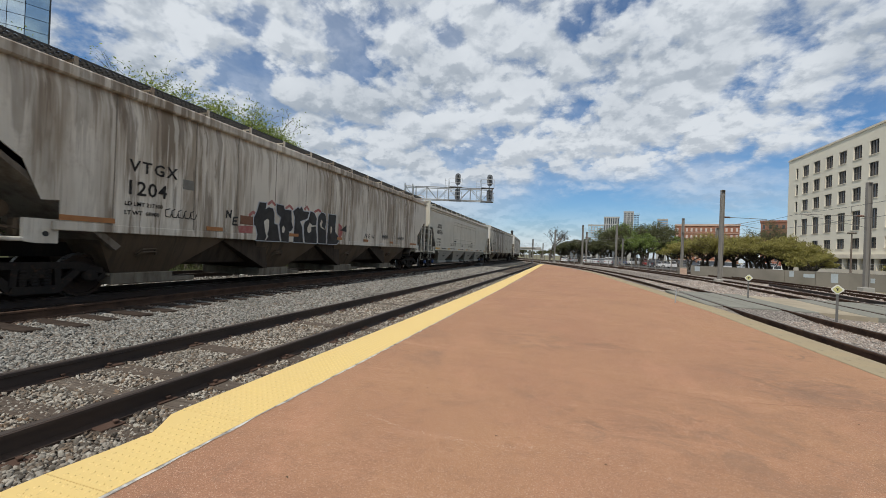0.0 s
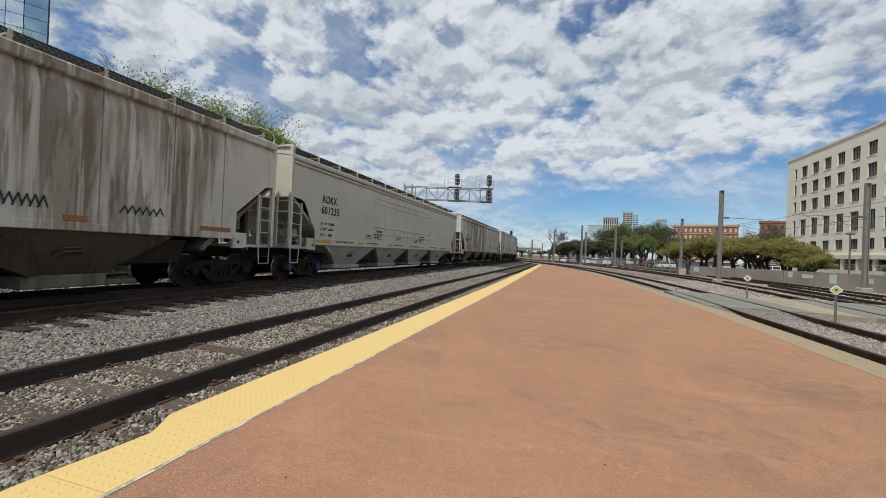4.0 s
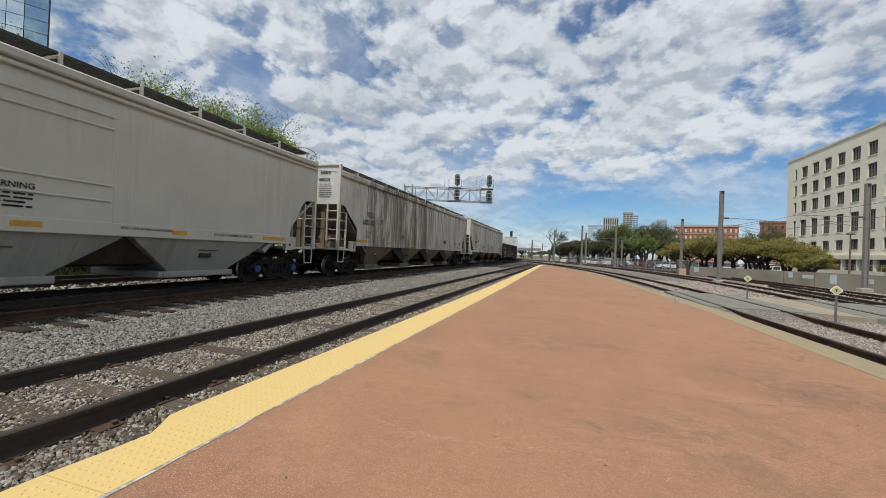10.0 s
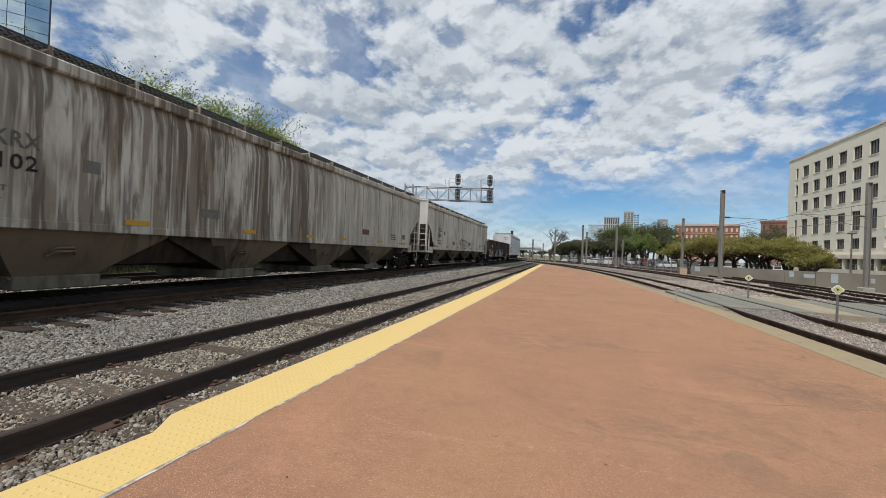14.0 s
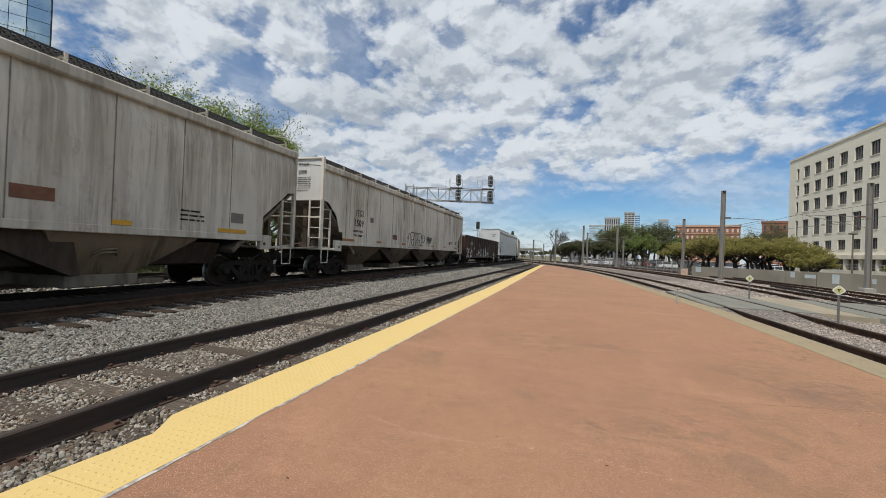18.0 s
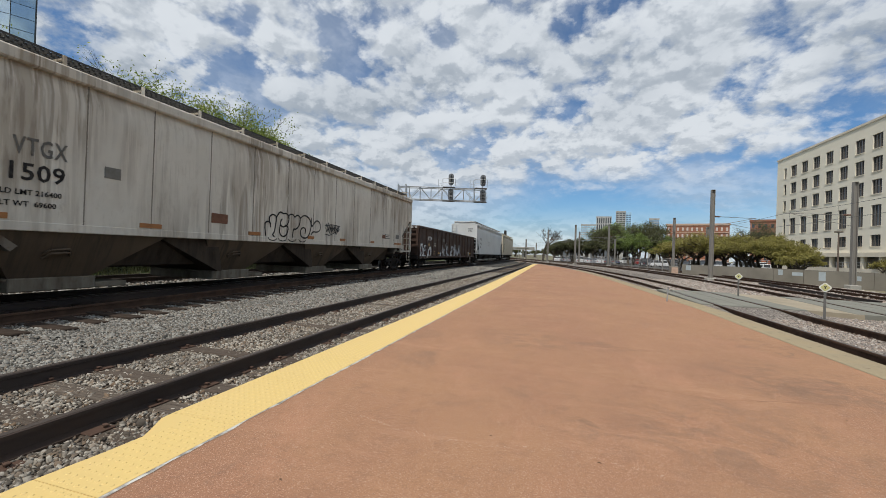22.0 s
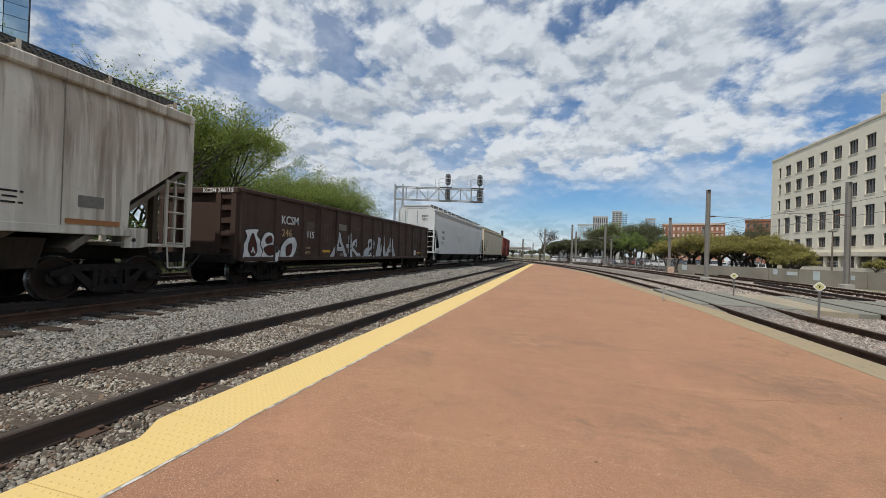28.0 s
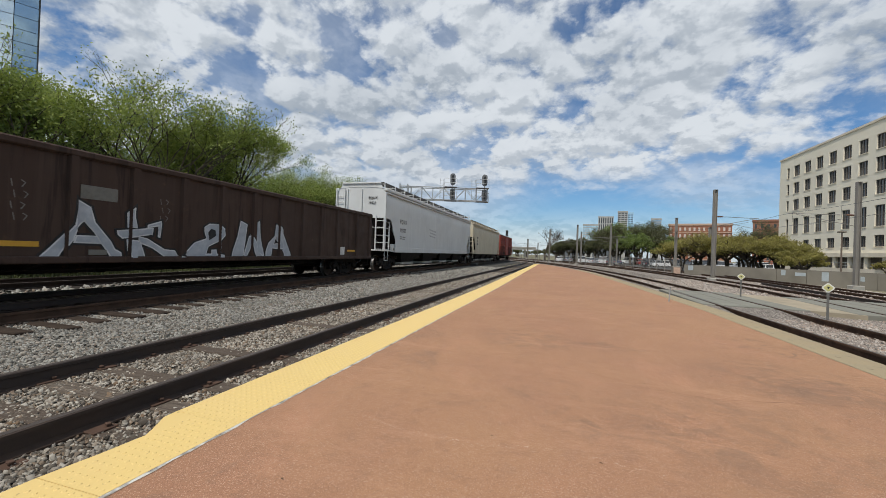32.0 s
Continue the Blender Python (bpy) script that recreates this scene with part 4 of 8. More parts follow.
        if st["curved"]:
            n.box(f(0.45) - 0.06, f(0.45) + 0.025, mid - 0.22, mid + 0.16, 0.86, 0.98)
            n.tube((f(0.3) + 0.03, mid - 0.3, 1.07), (f(0.3) + 0.03, mid + 0.3, 1.06), 0.012, 5)
        else:
            for z in (0.98, 1.05):
                n.path([(f(0.42), mid - 0.30, z - 0.10), (f(0.3) + 0.06, mid - 0.22, z), (f(0.3) + 0.06, mid + 0.08, z + 0.02), (f(0.42), mid + 0.16, z - 0.05)], 0.026, 6)
        part("port_cover", n, M_BLACK if st["curved"] else st["bottom"], bay)
    part("center_sill", Geo().box(-0.28, 0.28, at(0.1), at(length - 0.1), 0.84, 1.16), M_DARKIRON, ob)
    # Made-up block: hides the bright view between the bays behind a dark face.
    part("gap_filler", Geo().prism([(-1.0, 0.70), (-0.3, 0.62), (0.3, 0.62), (1.0, 0.70), (1.25, 1.30), (-1.25, 1.30)], "y", at(2.9), at(length - 2.9)), M_SLOPE, ob, "added dark block that closes the gaps between the bays")
    # ends
    for e in (-1, 1):
        y0 = e * half
        s = e
        yin = lambda q: y0 - s * q
        zt = cut[0][1]
        lid = 0.40 if e < 0 else 0.15
        top = [(-1.5, zt), (1.5, zt), (1.53, zt + 0.6), (1.53, zp + 0.10), (1.46, zp + lid), (-1.46, zp + lid), (-1.53, zp + 0.10), (-1.53, zt + 0.6)]
        if st["round_end"]:
            top = [(-1.5, zt), (1.5, zt), (1.55, zt + 0.5), (1.55, zp - 0.22), (1.50, zp - 0.04), (1.36, zp + 0.12), (1.16, zp + lid), (-1.16, zp + lid), (-1.36, zp + 0.12), (-1.50, zp - 0.04), (-1.55, zp - 0.22), (-1.55, zt + 0.5)]
            for x in (-0.85, 0.05):
                part("stiffener", Geo().box(x - 0.035, x + 0.035, min(yin(inset), yin(inset - 0.07)), max(yin(inset), yin(inset - 0.07)), zt, zp + 0.1), trim, ob)
        wide = 1.2 if st["round_end"] else 1.56
        part("end_sheet", Geo().prism(top, "y", yin(inset), yin(inset + 0.04)), st["end"], ob)
        part("end_rail", Geo().bevel_box(-wide, wide, yin(0.06) - 0.05, yin(0.06) + 0.05, zp + lid - 0.01, zp + lid + 0.07, 0.015), trim, ob)
        slope = Geo()
        prof = [(inset, zt + 0.02), (inset + 0.12, zt + 0.02), (2.75, 1.12), (2.65, 1.02)]
        slope.prism([(yin(a), z) for a, z in prof], "x", -1.53, 1.53)
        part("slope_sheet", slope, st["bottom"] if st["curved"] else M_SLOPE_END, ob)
        part("end_platform", Geo().bevel_box(-1.52, 1.52, min(yin(0.02), yin(1.55)), max(yin(0.02), yin(1.55)), 1.17, 1.25, 0.02), trim, ob)
        for x in (-1.52, 1.52):
            part("corner_post", Geo().box(x - 0.055, x + 0.055, yin(0.06) - 0.06, yin(0.06) + 0.06, 1.2, zp - 0.15 if st["round_end"] else zp + lid + 0.06), trim, ob)
            sx = 1 if x > 0 else -1
            ladder(ob, ((x, yin(0.10)), (x + sx * 0.005, yin(0.66))), 1.2, 2.86, (1.28, 1.66, 2.06, 2.46, 2.82), trim)
            ladder(ob, ((x, yin(0.0)), (x - sx * 0.52, yin(0.0))), 1.2, zp + 0.1 if sx * e > 0 else 3.2, (1.28, 1.66, 2.06, 2.46, 2.86) + ((3.2, 3.55, 3.9, 4.25) if sx * e > 0 else ()), trim)
            st_g = Geo().path([(x, yin(0.12), 1.2), (x, yin(0.14), 0.66), (x, yin(0.56), 0.66), (x, yin(0.60), 1.2)], 0.02, 6)
            part("stirrup_step", st_g, trim, ob)
            jp = Geo().prism([(yin(1.10), 1.17), (yin(1.10), 1.60), (yin(1.62), 1.60), (yin(1.62), 1.14), (yin(1.30), 1.14)], "x", min(x, x - sx * 0.1), max(x, x - sx * 0.1))
            jack = part("jack_pad", jp, trim, ob)
            # No opening is cut: a black disc paints the shade inside the hole.
            part("jack_hole_disc", Geo().lathe([(0, 0.05), (0.006, 0.05)], 0, 12), M_BLACK, jack, "flat black disc painted for the shade in a round hole", pose(x + (0.002 if sx > 0 else -0.008), yin(1.42), 1.32))
            rod = Geo().tube((x, yin(0.02), 1.22), (x - sx * 0.9, yin(-0.05), 1.22), 0.018, 6)
            part("uncoupling_lever", rod, trim, ob)
        # End posts take the bay colour, which stands in for the shade there.
        for x in (-0.62, 0.62):
            part("end_post", Geo().box(x - 0.10, x + 0.10, yin(0.30) - 0.06, yin(0.30) + 0.06, 1.2, zt + 0.05), st["bottom"], ob)
        for z in (2.5,):
            part("grab_rail", Geo().tube((-1.5, yin(0.02), z), (1.5, yin(0.02), z), 0.016, 6), trim, ob)
        if e < 0:
            g = Geo().lathe([(-0.55, 0.05), (-0.5, 0.17), (0.5, 0.17), (0.55, 0.05)], 0, 14)
            part("air_reservoir", g, st["bottom"], ob, "grey air tank", pose(0.55, yin(0.95), 1.75))
            for xa, xb, q, wide_q, zt_q in ((-0.25, 0.25, 1.2, 0.2, 1.62), (0.55, 0.85, 0.9, 0.14, 1.55), (0.95, 1.2, 1.25, 0.12, 1.6)):
                part("brake_valve", Geo().bevel_box(xa, xb, yin(q) - wide_q, yin(q) + wide_q, 1.25, zt_q, 0.03), st["bottom"], ob)
            g = Geo().path([(1.2, yin(1.3), 1.4), (0.9, yin(0.7), 1.5), (0.4, yin(0.5), 2.1), (0.2, yin(0.35), 2.3)], 0.014, 5)
            g.path([(1.25, yin(1.35), 1.35), (1.3, yin(0.9), 1.42), (1.1, yin(0.5), 1.75), (0.9, yin(0.35), 2.2)], 0.012, 5)
            g.path([(-0.6, yin(0.4), 1.3), (0.2, yin(0.8), 1.45), (1.3, yin(0.9), 1.3)], 0.018, 5)
            tagged(part("brake_pipe", g, st["bottom"], ob), kind="stuff")
        else:
            g = Geo().lathe([(0, 0.26), (0.03, 0.27), (0.05, 0.22), (0.03, 0.05)], 0, 16)
            part("hand_brake_wheel", g, trim, ob, "round hand brake wheel", pose(-0.9, y0 + 0.04, 2.35, 0, 0, 90))
            g = Geo().box(-1.0, -0.8, y0 - 0.3, y0 - 0.02, 1.9, 2.7)
            part("brake_housing", g, trim, ob)
            for x in (-1.45, 1.45):
                loop = Geo().path([(x, yin(0.05), zp + 0.1), (x, yin(-0.02), zp + 0.4), (x, yin(0.15), zp + 0.56), (x, yin(0.6), zp + 0.58), (x * 0.9, yin(1.2), zp + 0.5)], 0.02, 6)
                part("grab_rail", loop, trim, ob)
        coupler(ob, y0, e)
    truck(ob, at(1.55), st["cap"], True)
    truck(ob, at(length - 1.55), st["cap"], True)
    return ob, at


def data_panel(ob, at, d, z, lines, size, mat=None):
    for i, text in enumerate(lines):
        lettering(text, size, mat or M_INK, ob, SIDE_TEXT(at(d), z - i * size * 1.55), "stencil")


# grimy hopper with the heavy black tag
ob, at = hopper_car(3.5, 22.4, dict(paint=M_PAINT_A, end=M_PAINT_A), "grimy light grey covered hopper with black graffiti, on the rails")
lettering("VTGX", 0.37, M_INK, ob, SIDE_TEXT(at(2.82), 2.80), spread=1.25)
lettering("1204", 0.45, M_INK, ob, SIDE_TEXT(at(2.74), 2.28), spread=1.1)
data_panel(ob, at, 2.74, 2.03, ("LD LMT 217100", "LT WT  68900"), 0.13)
hexp = Geo().prism([(at(1.30), 1.95), (at(1.66), 1.98), (at(1.67), 2.55), (at(1.34), 2.93), (at(1.02), 2.62)], "x", SIDE_X - 0.01, SIDE_X + 0.008)
part("gusset_plate", hexp, M_PAINT_A, ob)
part("data_plate", Geo().box(SIDE_X, SIDE_X + 0.012, at(4.12), at(4.42), 2.60, 2.84), M_PLATE, ob, "small dark data plate")
part("data_plate", Geo().box(SIDE_X, SIDE_X + 0.012, at(6.0), at(6.52), 1.86, 2.12), M_PLATE_R, ob, "rusty data plate")
# heavy letters with straight cut ends: outline and counter of each, offset along the car and height
TAG_N = ([(6.73, 2.6), (7.03, 2.62), (7.0, 2.4), (7.15, 2.49), (7.35, 2.47), (7.42, 2.29), (7.43, 1.97), (7.59, 1.96), (7.67, 1.61), (7.74, 1.40), (6.66, 1.40), (6.7, 1.59), (6.62, 1.83), (6.54, 1.88), (6.52, 2.09), (6.63, 2.28)], [(6.95, 2.02), (7.09, 2.11), (7.19, 2.07), (7.18, 1.8), (7.12, 1.60), (7.17, 1.54), (7.06, 1.41), (7.03, 1.41), (7.10, 1.54), (7.02, 1.7)])
TAG_A = ([(7.51, 2.64), (7.86, 2.63), (7.91, 2.5), (8.26, 2.51), (8.30, 2.09), (8.38, 1.91), (8.30, 1.8), (8.18, 1.76), (8.18, 1.40), (7.82, 1.40), (7.74, 1.7), (7.68, 1.96), (7.75, 2.22), (7.57, 2.31), (7.51, 2.46)], [(7.80, 1.84), (7.87, 1.95), (7.97, 1.85), (7.93, 1.71), (7.84, 1.7)])
TAG_T = ([(8.36, 2.49), (8.62, 2.67), (8.72, 2.62), (8.83, 2.7), (8.94, 2.55), (9.28, 2.56), (9.18, 2.31), (9.0, 2.24), (8.76, 2.17), (8.90, 1.96), (8.94, 1.65), (8.98, 1.40), (8.44, 1.40), (8.46, 1.98), (8.47, 2.28)], [])
TAG_G = ([(9.36, 2.59), (9.6, 2.56), (9.76, 2.36), (9.74, 1.92), (9.80, 1.76), (9.83, 1.40), (9.09, 1.40), (9.02, 1.73), (8.98, 2.03), (9.06, 2.18), (9.26, 2.27)], [(9.2, 1.97), (9.34, 2.16), (9.49, 2.07), (9.74, 2.09), (9.74, 2.05), (9.44, 2.02), (9.44, 1.84), (9.30, 1.76), (9.22, 1.82)])
TAG_E = ([(9.88, 2.46), (10.07, 2.63), (10.32, 2.59), (10.42, 2.33), (10.36, 2.07), (10.43, 1.91), (10.45, 1.40), (9.93, 1.40), (9.90, 1.79), (9.84, 2.12)], [(9.98, 2.17), (10.08, 2.34), (10.17, 2.26), (10.09, 2.08), (10.36, 1.98), (10.37, 1.94), (10.06, 2.03)])
TAG_O = ([(10.57, 2.61), (11.12, 2.62), (11.09, 2.29), (11.09, 1.92), (11.33, 1.75), (11.4, 1.51), (11.25, 1.40), (10.55, 1.40), (10.53, 1.7), (10.55, 2.02)], [(10.68, 2.0), (10.75, 2.14), (10.85, 2.08), (10.81, 1.86), (10.72, 1.82)])
for outline, counter in (TAG_N, TAG_A, TAG_T, TAG_G, TAG_E, TAG_O):
    poly = [(at(a), b) for a, b in outline]
    letter = part("graffiti_letter", Geo().prism(poly, "x", SIDE_X + 0.012, SIDE_X + 0.019), M_SPRAY_B, ob, "black spray graffiti letter")
    part("graffiti_outline", Geo().prism(swell(poly, 0.026), "x", SIDE_X + 0.006, SIDE_X + 0.0145), M_SPRAY_GREY, letter, "thin pale outline")
    if counter:
        part("counter", Geo().prism([(at(a), b) for a, b in counter], "x", SIDE_X + 0.015, SIDE_X + 0.022), M_PAINT_A, letter, "bare paint inside the letter")
part("graffiti_arrow", Geo().prism([(at(11.5), 2.00), (at(11.98), 2.26), (at(12.0), 1.96)], "x", SIDE_X + 0.006, SIDE_X + 0.014), M_SPRAY_B, ob)
for d, w, z in ((6.36, 0.28, 2.22), (7.14, 0.30, 2.66), (8.0, 0.34, 2.62), (9.02, 0.24, 2.70), (9.62, 0.5, 2.66)):
    arc = ribbon(Geo(), [(at(d), z - 0.06), (at(d + w * 0.5), z + 0.05), (at(d + w), z - 0.05)], 0.09, SIDE_X + 0.004)
    part("graffiti_haze", arc, M_SPRAY_P, ob, "faded pink spray")
part("graffiti_haze", Geo().prism([(at(5.93), 1.80), (at(6.5), 1.84), (at(6.5), 1.60), (at(5.96), 1.60)], "x", SIDE_X, SIDE_X + 0.007), M_SPRAY_P, ob, "faded pink spray")
part("graffiti_haze", Geo().prism([(at(11.36), 2.3), (at(11.62), 2.2), (at(11.7), 1.9), (at(11.5), 1.58), (at(11.38), 1.7)], "x", SIDE_X, SIDE_X + 0.007), M_SPRAY_P, ob, "faded pink spray")
g = Geo()
ribbon(g, [(at(5.48), 2.0), (at(5.50), 2.2), (at(5.62), 2.02), (at(5.65), 2.22)], 0.05, SIDE_X + 0.012)
ribbon(g, [(at(5.88), 2.04), (at(5.74), 2.02), (at(5.72), 1.82), (at(5.88), 1.82)], 0.05, SIDE_X + 0.012)
ribbon(g, [(at(5.73), 1.93), (at(5.85), 1.93)], 0.05, SIDE_X + 0.012)
rnd = random.Random(5)
for k in range(5):
    c = 3.75 + k * 0.17
    ribbon(g, [(at(c + 0.1 * math.cos(a)), 1.95 + 0.11 * math.sin(a)) for a in (rnd.uniform(0, 2), 2.5, 4, 5.2, 6.6)], 0.022, SIDE_X + 0.012)
ribbon(g, [(at(13.7), 1.80), (at(13.76), 1.98), (at(13.86), 1.80), (at(13.94), 1.98)], 0.034, SIDE_X + 0.012)
ribbon(g, [(at(14.24), 1.97), (at(14.1), 1.96), (at(14.08), 1.80), (at(14.25), 1.79)], 0.034, SIDE_X + 0.012)
ribbon(g, [(at(14.09), 1.88), (at(14.2), 1.88)], 0.034, SIDE_X + 0.012)
ribbon(g, [(at(14.42), 1.97), (at(14.46), 1.79), (at(14.54), 1.90), (at(14.62), 1.79), (at(14.68), 1.96)], 0.034, SIDE_X + 0.012)
for k in range(6):
    ribbon(g, [(at(15.6 + 0.12 * k), 1.80), (at(15.68 + 0.12 * k), 2.02), (at(15.74 + 0.12 * k), 1.82)], 0.03, SIDE_X + 0.012)
    ribbon(g, [(at(17.6 + 0.16 * k), 1.84), (at(17.7 + 0.16 * k), 2.0 + 0.03 * (k % 2)), (at(17.78 + 0.16 * k), 1.86)], 0.03, SIDE_X + 0.012)
part("scribble", g, M_SPRAY_B, ob)

# clean rounded hopper
ob, at = hopper_car(26.72, 22.5, dict(paint=M_PAINT_B, bottom=M_BOTTOM_B, end=M_PAINT_B, curved=True, seams=False, board="mesh", stripe=M_STRIPE, cap=M_CAP_BLUE, zp=4.40, sill=(1.34, 1.62)), "clean pale grey covered hopper with black lettering, on the rails")
lettering("AOKX", 0.44, M_INK, ob, SIDE_TEXT(at(1.86), 3.04) @ Matrix.Diagonal((0.80, 1, 1, 1)), spread=1.08)
lettering("601235", 0.44, M_INK, ob, SIDE_TEXT(at(1.82), 2.60) @ Matrix.Diagonal((0.94, 1, 1, 1)), spread=1.08)
data_panel(ob, at, 1.80, 2.16, ("LD LMT 218200", "LT WT   67800", "CU FT    6580"), 0.145)
for d in (2.93, 11.77, 17.82):
    lettering("DO NOT HAMMER ON CAR", 0.115, M_INK, ob, SIDE_TEXT(at(d), 1.47, SIDE_X + 0.014), "stencil")
for d in (5.63, 8.9, 15.4):
    lettering("VENT CAR WHEN UNLOADING", 0.085, M_INK, ob, SIDE_TEXT(at(d), 1.50, SIDE_X + 0.014), "stencil")
for d in (6.66, 13.2):
    lettering("WARNING", 0.15, M_INK, ob, SIDE_TEXT(at(d), 2.12), "stencil")
g = Geo()
for d in (6.48, 13.0):
    bars(g, SIDE_X + 0.012, at(d), 2.0, 0.9, 4, 0.035, 0.075, int(d * 10))
for d in (5.59, 9.3, 12.1):
    bars(g, SIDE_X + 0.012, at(d), 1.92, 0.62, 3, 0.035, 0.075, int(d * 10))
tagged(part("stencil_lines", g, M_INK, ob), kind="stuff")
for z in (3.86, 3.60, 2.40, 2.07):
    for a, b in ((6.45, 7.6), (7.7, 8.9), (9.0, 10.9), (11.0, 12.9), (13.0, 15.2)):
        part("rib", Geo().bevel_box(SIDE_X - 0.01, SIDE_X + 0.034, at(a), at(b), z - 0.026, z + 0.026, 0.016), M_PAINT_B, ob)
for d in (6.43, 7.65, 8.95, 10.95, 12.95, 15.25):
    part("seam", Geo().box(SIDE_X - 0.01, SIDE_X + 0.005, at(d) - 0.008, at(d) + 0.008, 1.62, 3.95), M_PAINT_B, ob)
lettering("AOKX", 0.20, M_INK, ob, END_TEXT(0.28, at(0.05), 4.3))
lettering("601235", 0.20, M_INK, ob, END_TEXT(0.26, at(0.05), 4.04))

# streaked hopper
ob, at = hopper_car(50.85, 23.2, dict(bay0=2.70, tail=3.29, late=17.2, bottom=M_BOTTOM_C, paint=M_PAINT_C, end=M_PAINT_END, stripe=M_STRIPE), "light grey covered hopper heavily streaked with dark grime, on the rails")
lettering("HKRX", 0.38, M_INKFAINT, ob, SIDE_TEXT(at(2.44), 2.84) @ Matrix.Diagonal((0.80, 1, 1, 1)), spread=1.15)
lettering("600102", 0.38, M_INK, ob, SIDE_TEXT(at(2.08), 2.44), spread=1.1)
data_panel(ob, at, 2.42, 2.04, ("LD LMT", "LT WT"), 0.14, M_INKFAINT)
part("data_plate", Geo().box(SIDE_X, SIDE_X + 0.012, at(4.02), at(4.33), 2.60, 2.84), M_PLATE, ob, "small dark data plate")
part("data_plate", Geo().box(SIDE_X, SIDE_X + 0.012, at(6.77), at(7.32), 1.95, 2.17), M_PLATE, ob, "dark data plate")
part("data_plate", Geo().box(SIDE_X, SIDE_X + 0.012, at(15.55), at(16.2), 1.95, 2.2), M_PLATE_R, ob, "dark data plate")
tagged(part("stencil_lines", bars(Geo(), SIDE_X + 0.012, at(18.76), 2.06, 0.7, 3, 0.045, 0.115, 35), M_INK, ob), kind="stuff")
part("data_plate", Geo().box(SIDE_X, SIDE_X + 0.012, at(20.35), at(20.79), 1.90, 2.18), M_PLATE, ob, "dark data plate")
lettering("HKRX", 0.19, M_INK, ob, END_TEXT(0.54, at(0.05), 4.47))
lettering("600102", 0.19, M_INK, ob, END_TEXT(0.47, at(0.05), 4.17))
tagged(part("stencil_lines", bars(Geo(), 0.50, at(0.05), 4.02, 0.62, 7, 0.026, 0.092, 31, True), M_INK, ob), kind="stuff")

# worn hopper with outlined tag
ob, at = hopper_car(75.65, 22.45, dict(paint=M_PAINT_D, end=M_PAINT_END, seam_shift=-0.72), "worn light grey covered hopper with outlined graffiti, on the rails")
lettering("VTGX", 0.45, M_INKFAINT, ob, SIDE_TEXT(at(2.60), 2.78) @ Matrix.Diagonal((0.62, 1, 1, 1)), spread=1.15)
lettering("1509", 0.44, M_INK, ob, SIDE_TEXT(at(2.48), 2.32), spread=1.05)
data_panel(ob, at, 2.44, 2.05, ("LD LMT 216400", "LT WT  69600"), 0.135)
part("gusset_plate", Geo().prism([(at(1.30), 1.95), (at(1.66), 1.98), (at(1.67), 2.55), (at(1.34), 2.93), (at(1.02), 2.62)], "x", SIDE_X - 0.01, SIDE_X + 0.008), M_PAINT_D, ob)
for a, b, z0, z1, mt in ((4.08, 4.40, 2.60, 2.84, M_PLATE), (6.81, 7.37, 1.87, 2.14, M_PLATE_R), (19.86, 20.33, 1.95, 2.19, M_PLATE), (18.0, 18.4, 1.9, 2.1, M_PLATE_R)):
    part("data_plate", Geo().box(SIDE_X, SIDE_X + 0.012, at(a), at(b), z0, z1), mt, ob, "small weathered data plate")
g = Geo()
BUBBLES = [
    [(8.95, 1.62), (8.90, 2.02), (9.12, 2.08), (9.16, 1.92)],
    [(9.12, 2.05), (9.10, 2.24), (9.26, 2.34), (9.42, 2.28), (9.42, 2.1), (9.36, 1.78), (9.28, 1.66), (9.36, 1.6)],
    [(9.42, 2.24), (9.56, 2.42), (9.66, 2.46), (9.78, 2.42), (9.90, 2.44), (10.02, 2.40), (10.1, 2.24), (9.98, 2.02), (9.74, 1.96), (9.64, 2.1), (9.72, 2.22)],
    [(9.64, 2.0), (9.62, 1.75), (9.80, 1.62), (10.0, 1.72), (10.06, 1.95), (9.9, 2.02)],
]
BUBBLES_2 = [
    [(10.06, 2.3), (10.14, 2.42), (10.3, 2.44), (10.42, 2.36), (10.56, 2.44), (10.72, 2.36), (10.7, 2.1), (10.5, 1.92), (10.36, 1.9), (10.34, 1.62)],
    [(10.74, 2.34), (10.94, 2.46), (11.16, 2.44), (11.36, 2.30), (11.42, 2.06), (11.30, 1.74), (11.1, 1.62), (10.86, 1.66), (10.76, 1.84), (10.9, 2.0), (11.08, 1.96), (11.06, 1.8)],
    [(11.42, 2.40), (11.48, 2.1), (11.74, 2.32), (11.98, 2.28), (12.06, 2.06), (11.9, 1.9), (11.56, 1.88), (11.44, 1.76)]]
def smooth(pts):
    """The points of an open curve, rounded through its corners."""
    q = [pts[0]] + pts + [pts[-1]]
    out = []
    for p0, p1, p2, p3 in zip(q, q[1:], q[2:], q[3:]):
        for t in (0, 0.33, 0.67):
            out.append(tuple(0.5 * (2 * b + (c - a) * t + (2 * a - 5 * b + 4 * c - d) * t * t + (3 * b - a - 3 * c + d) * t ** 3) for a, b, c, d in zip(p0, p1, p2, p3)))
    return out + [pts[-1]]


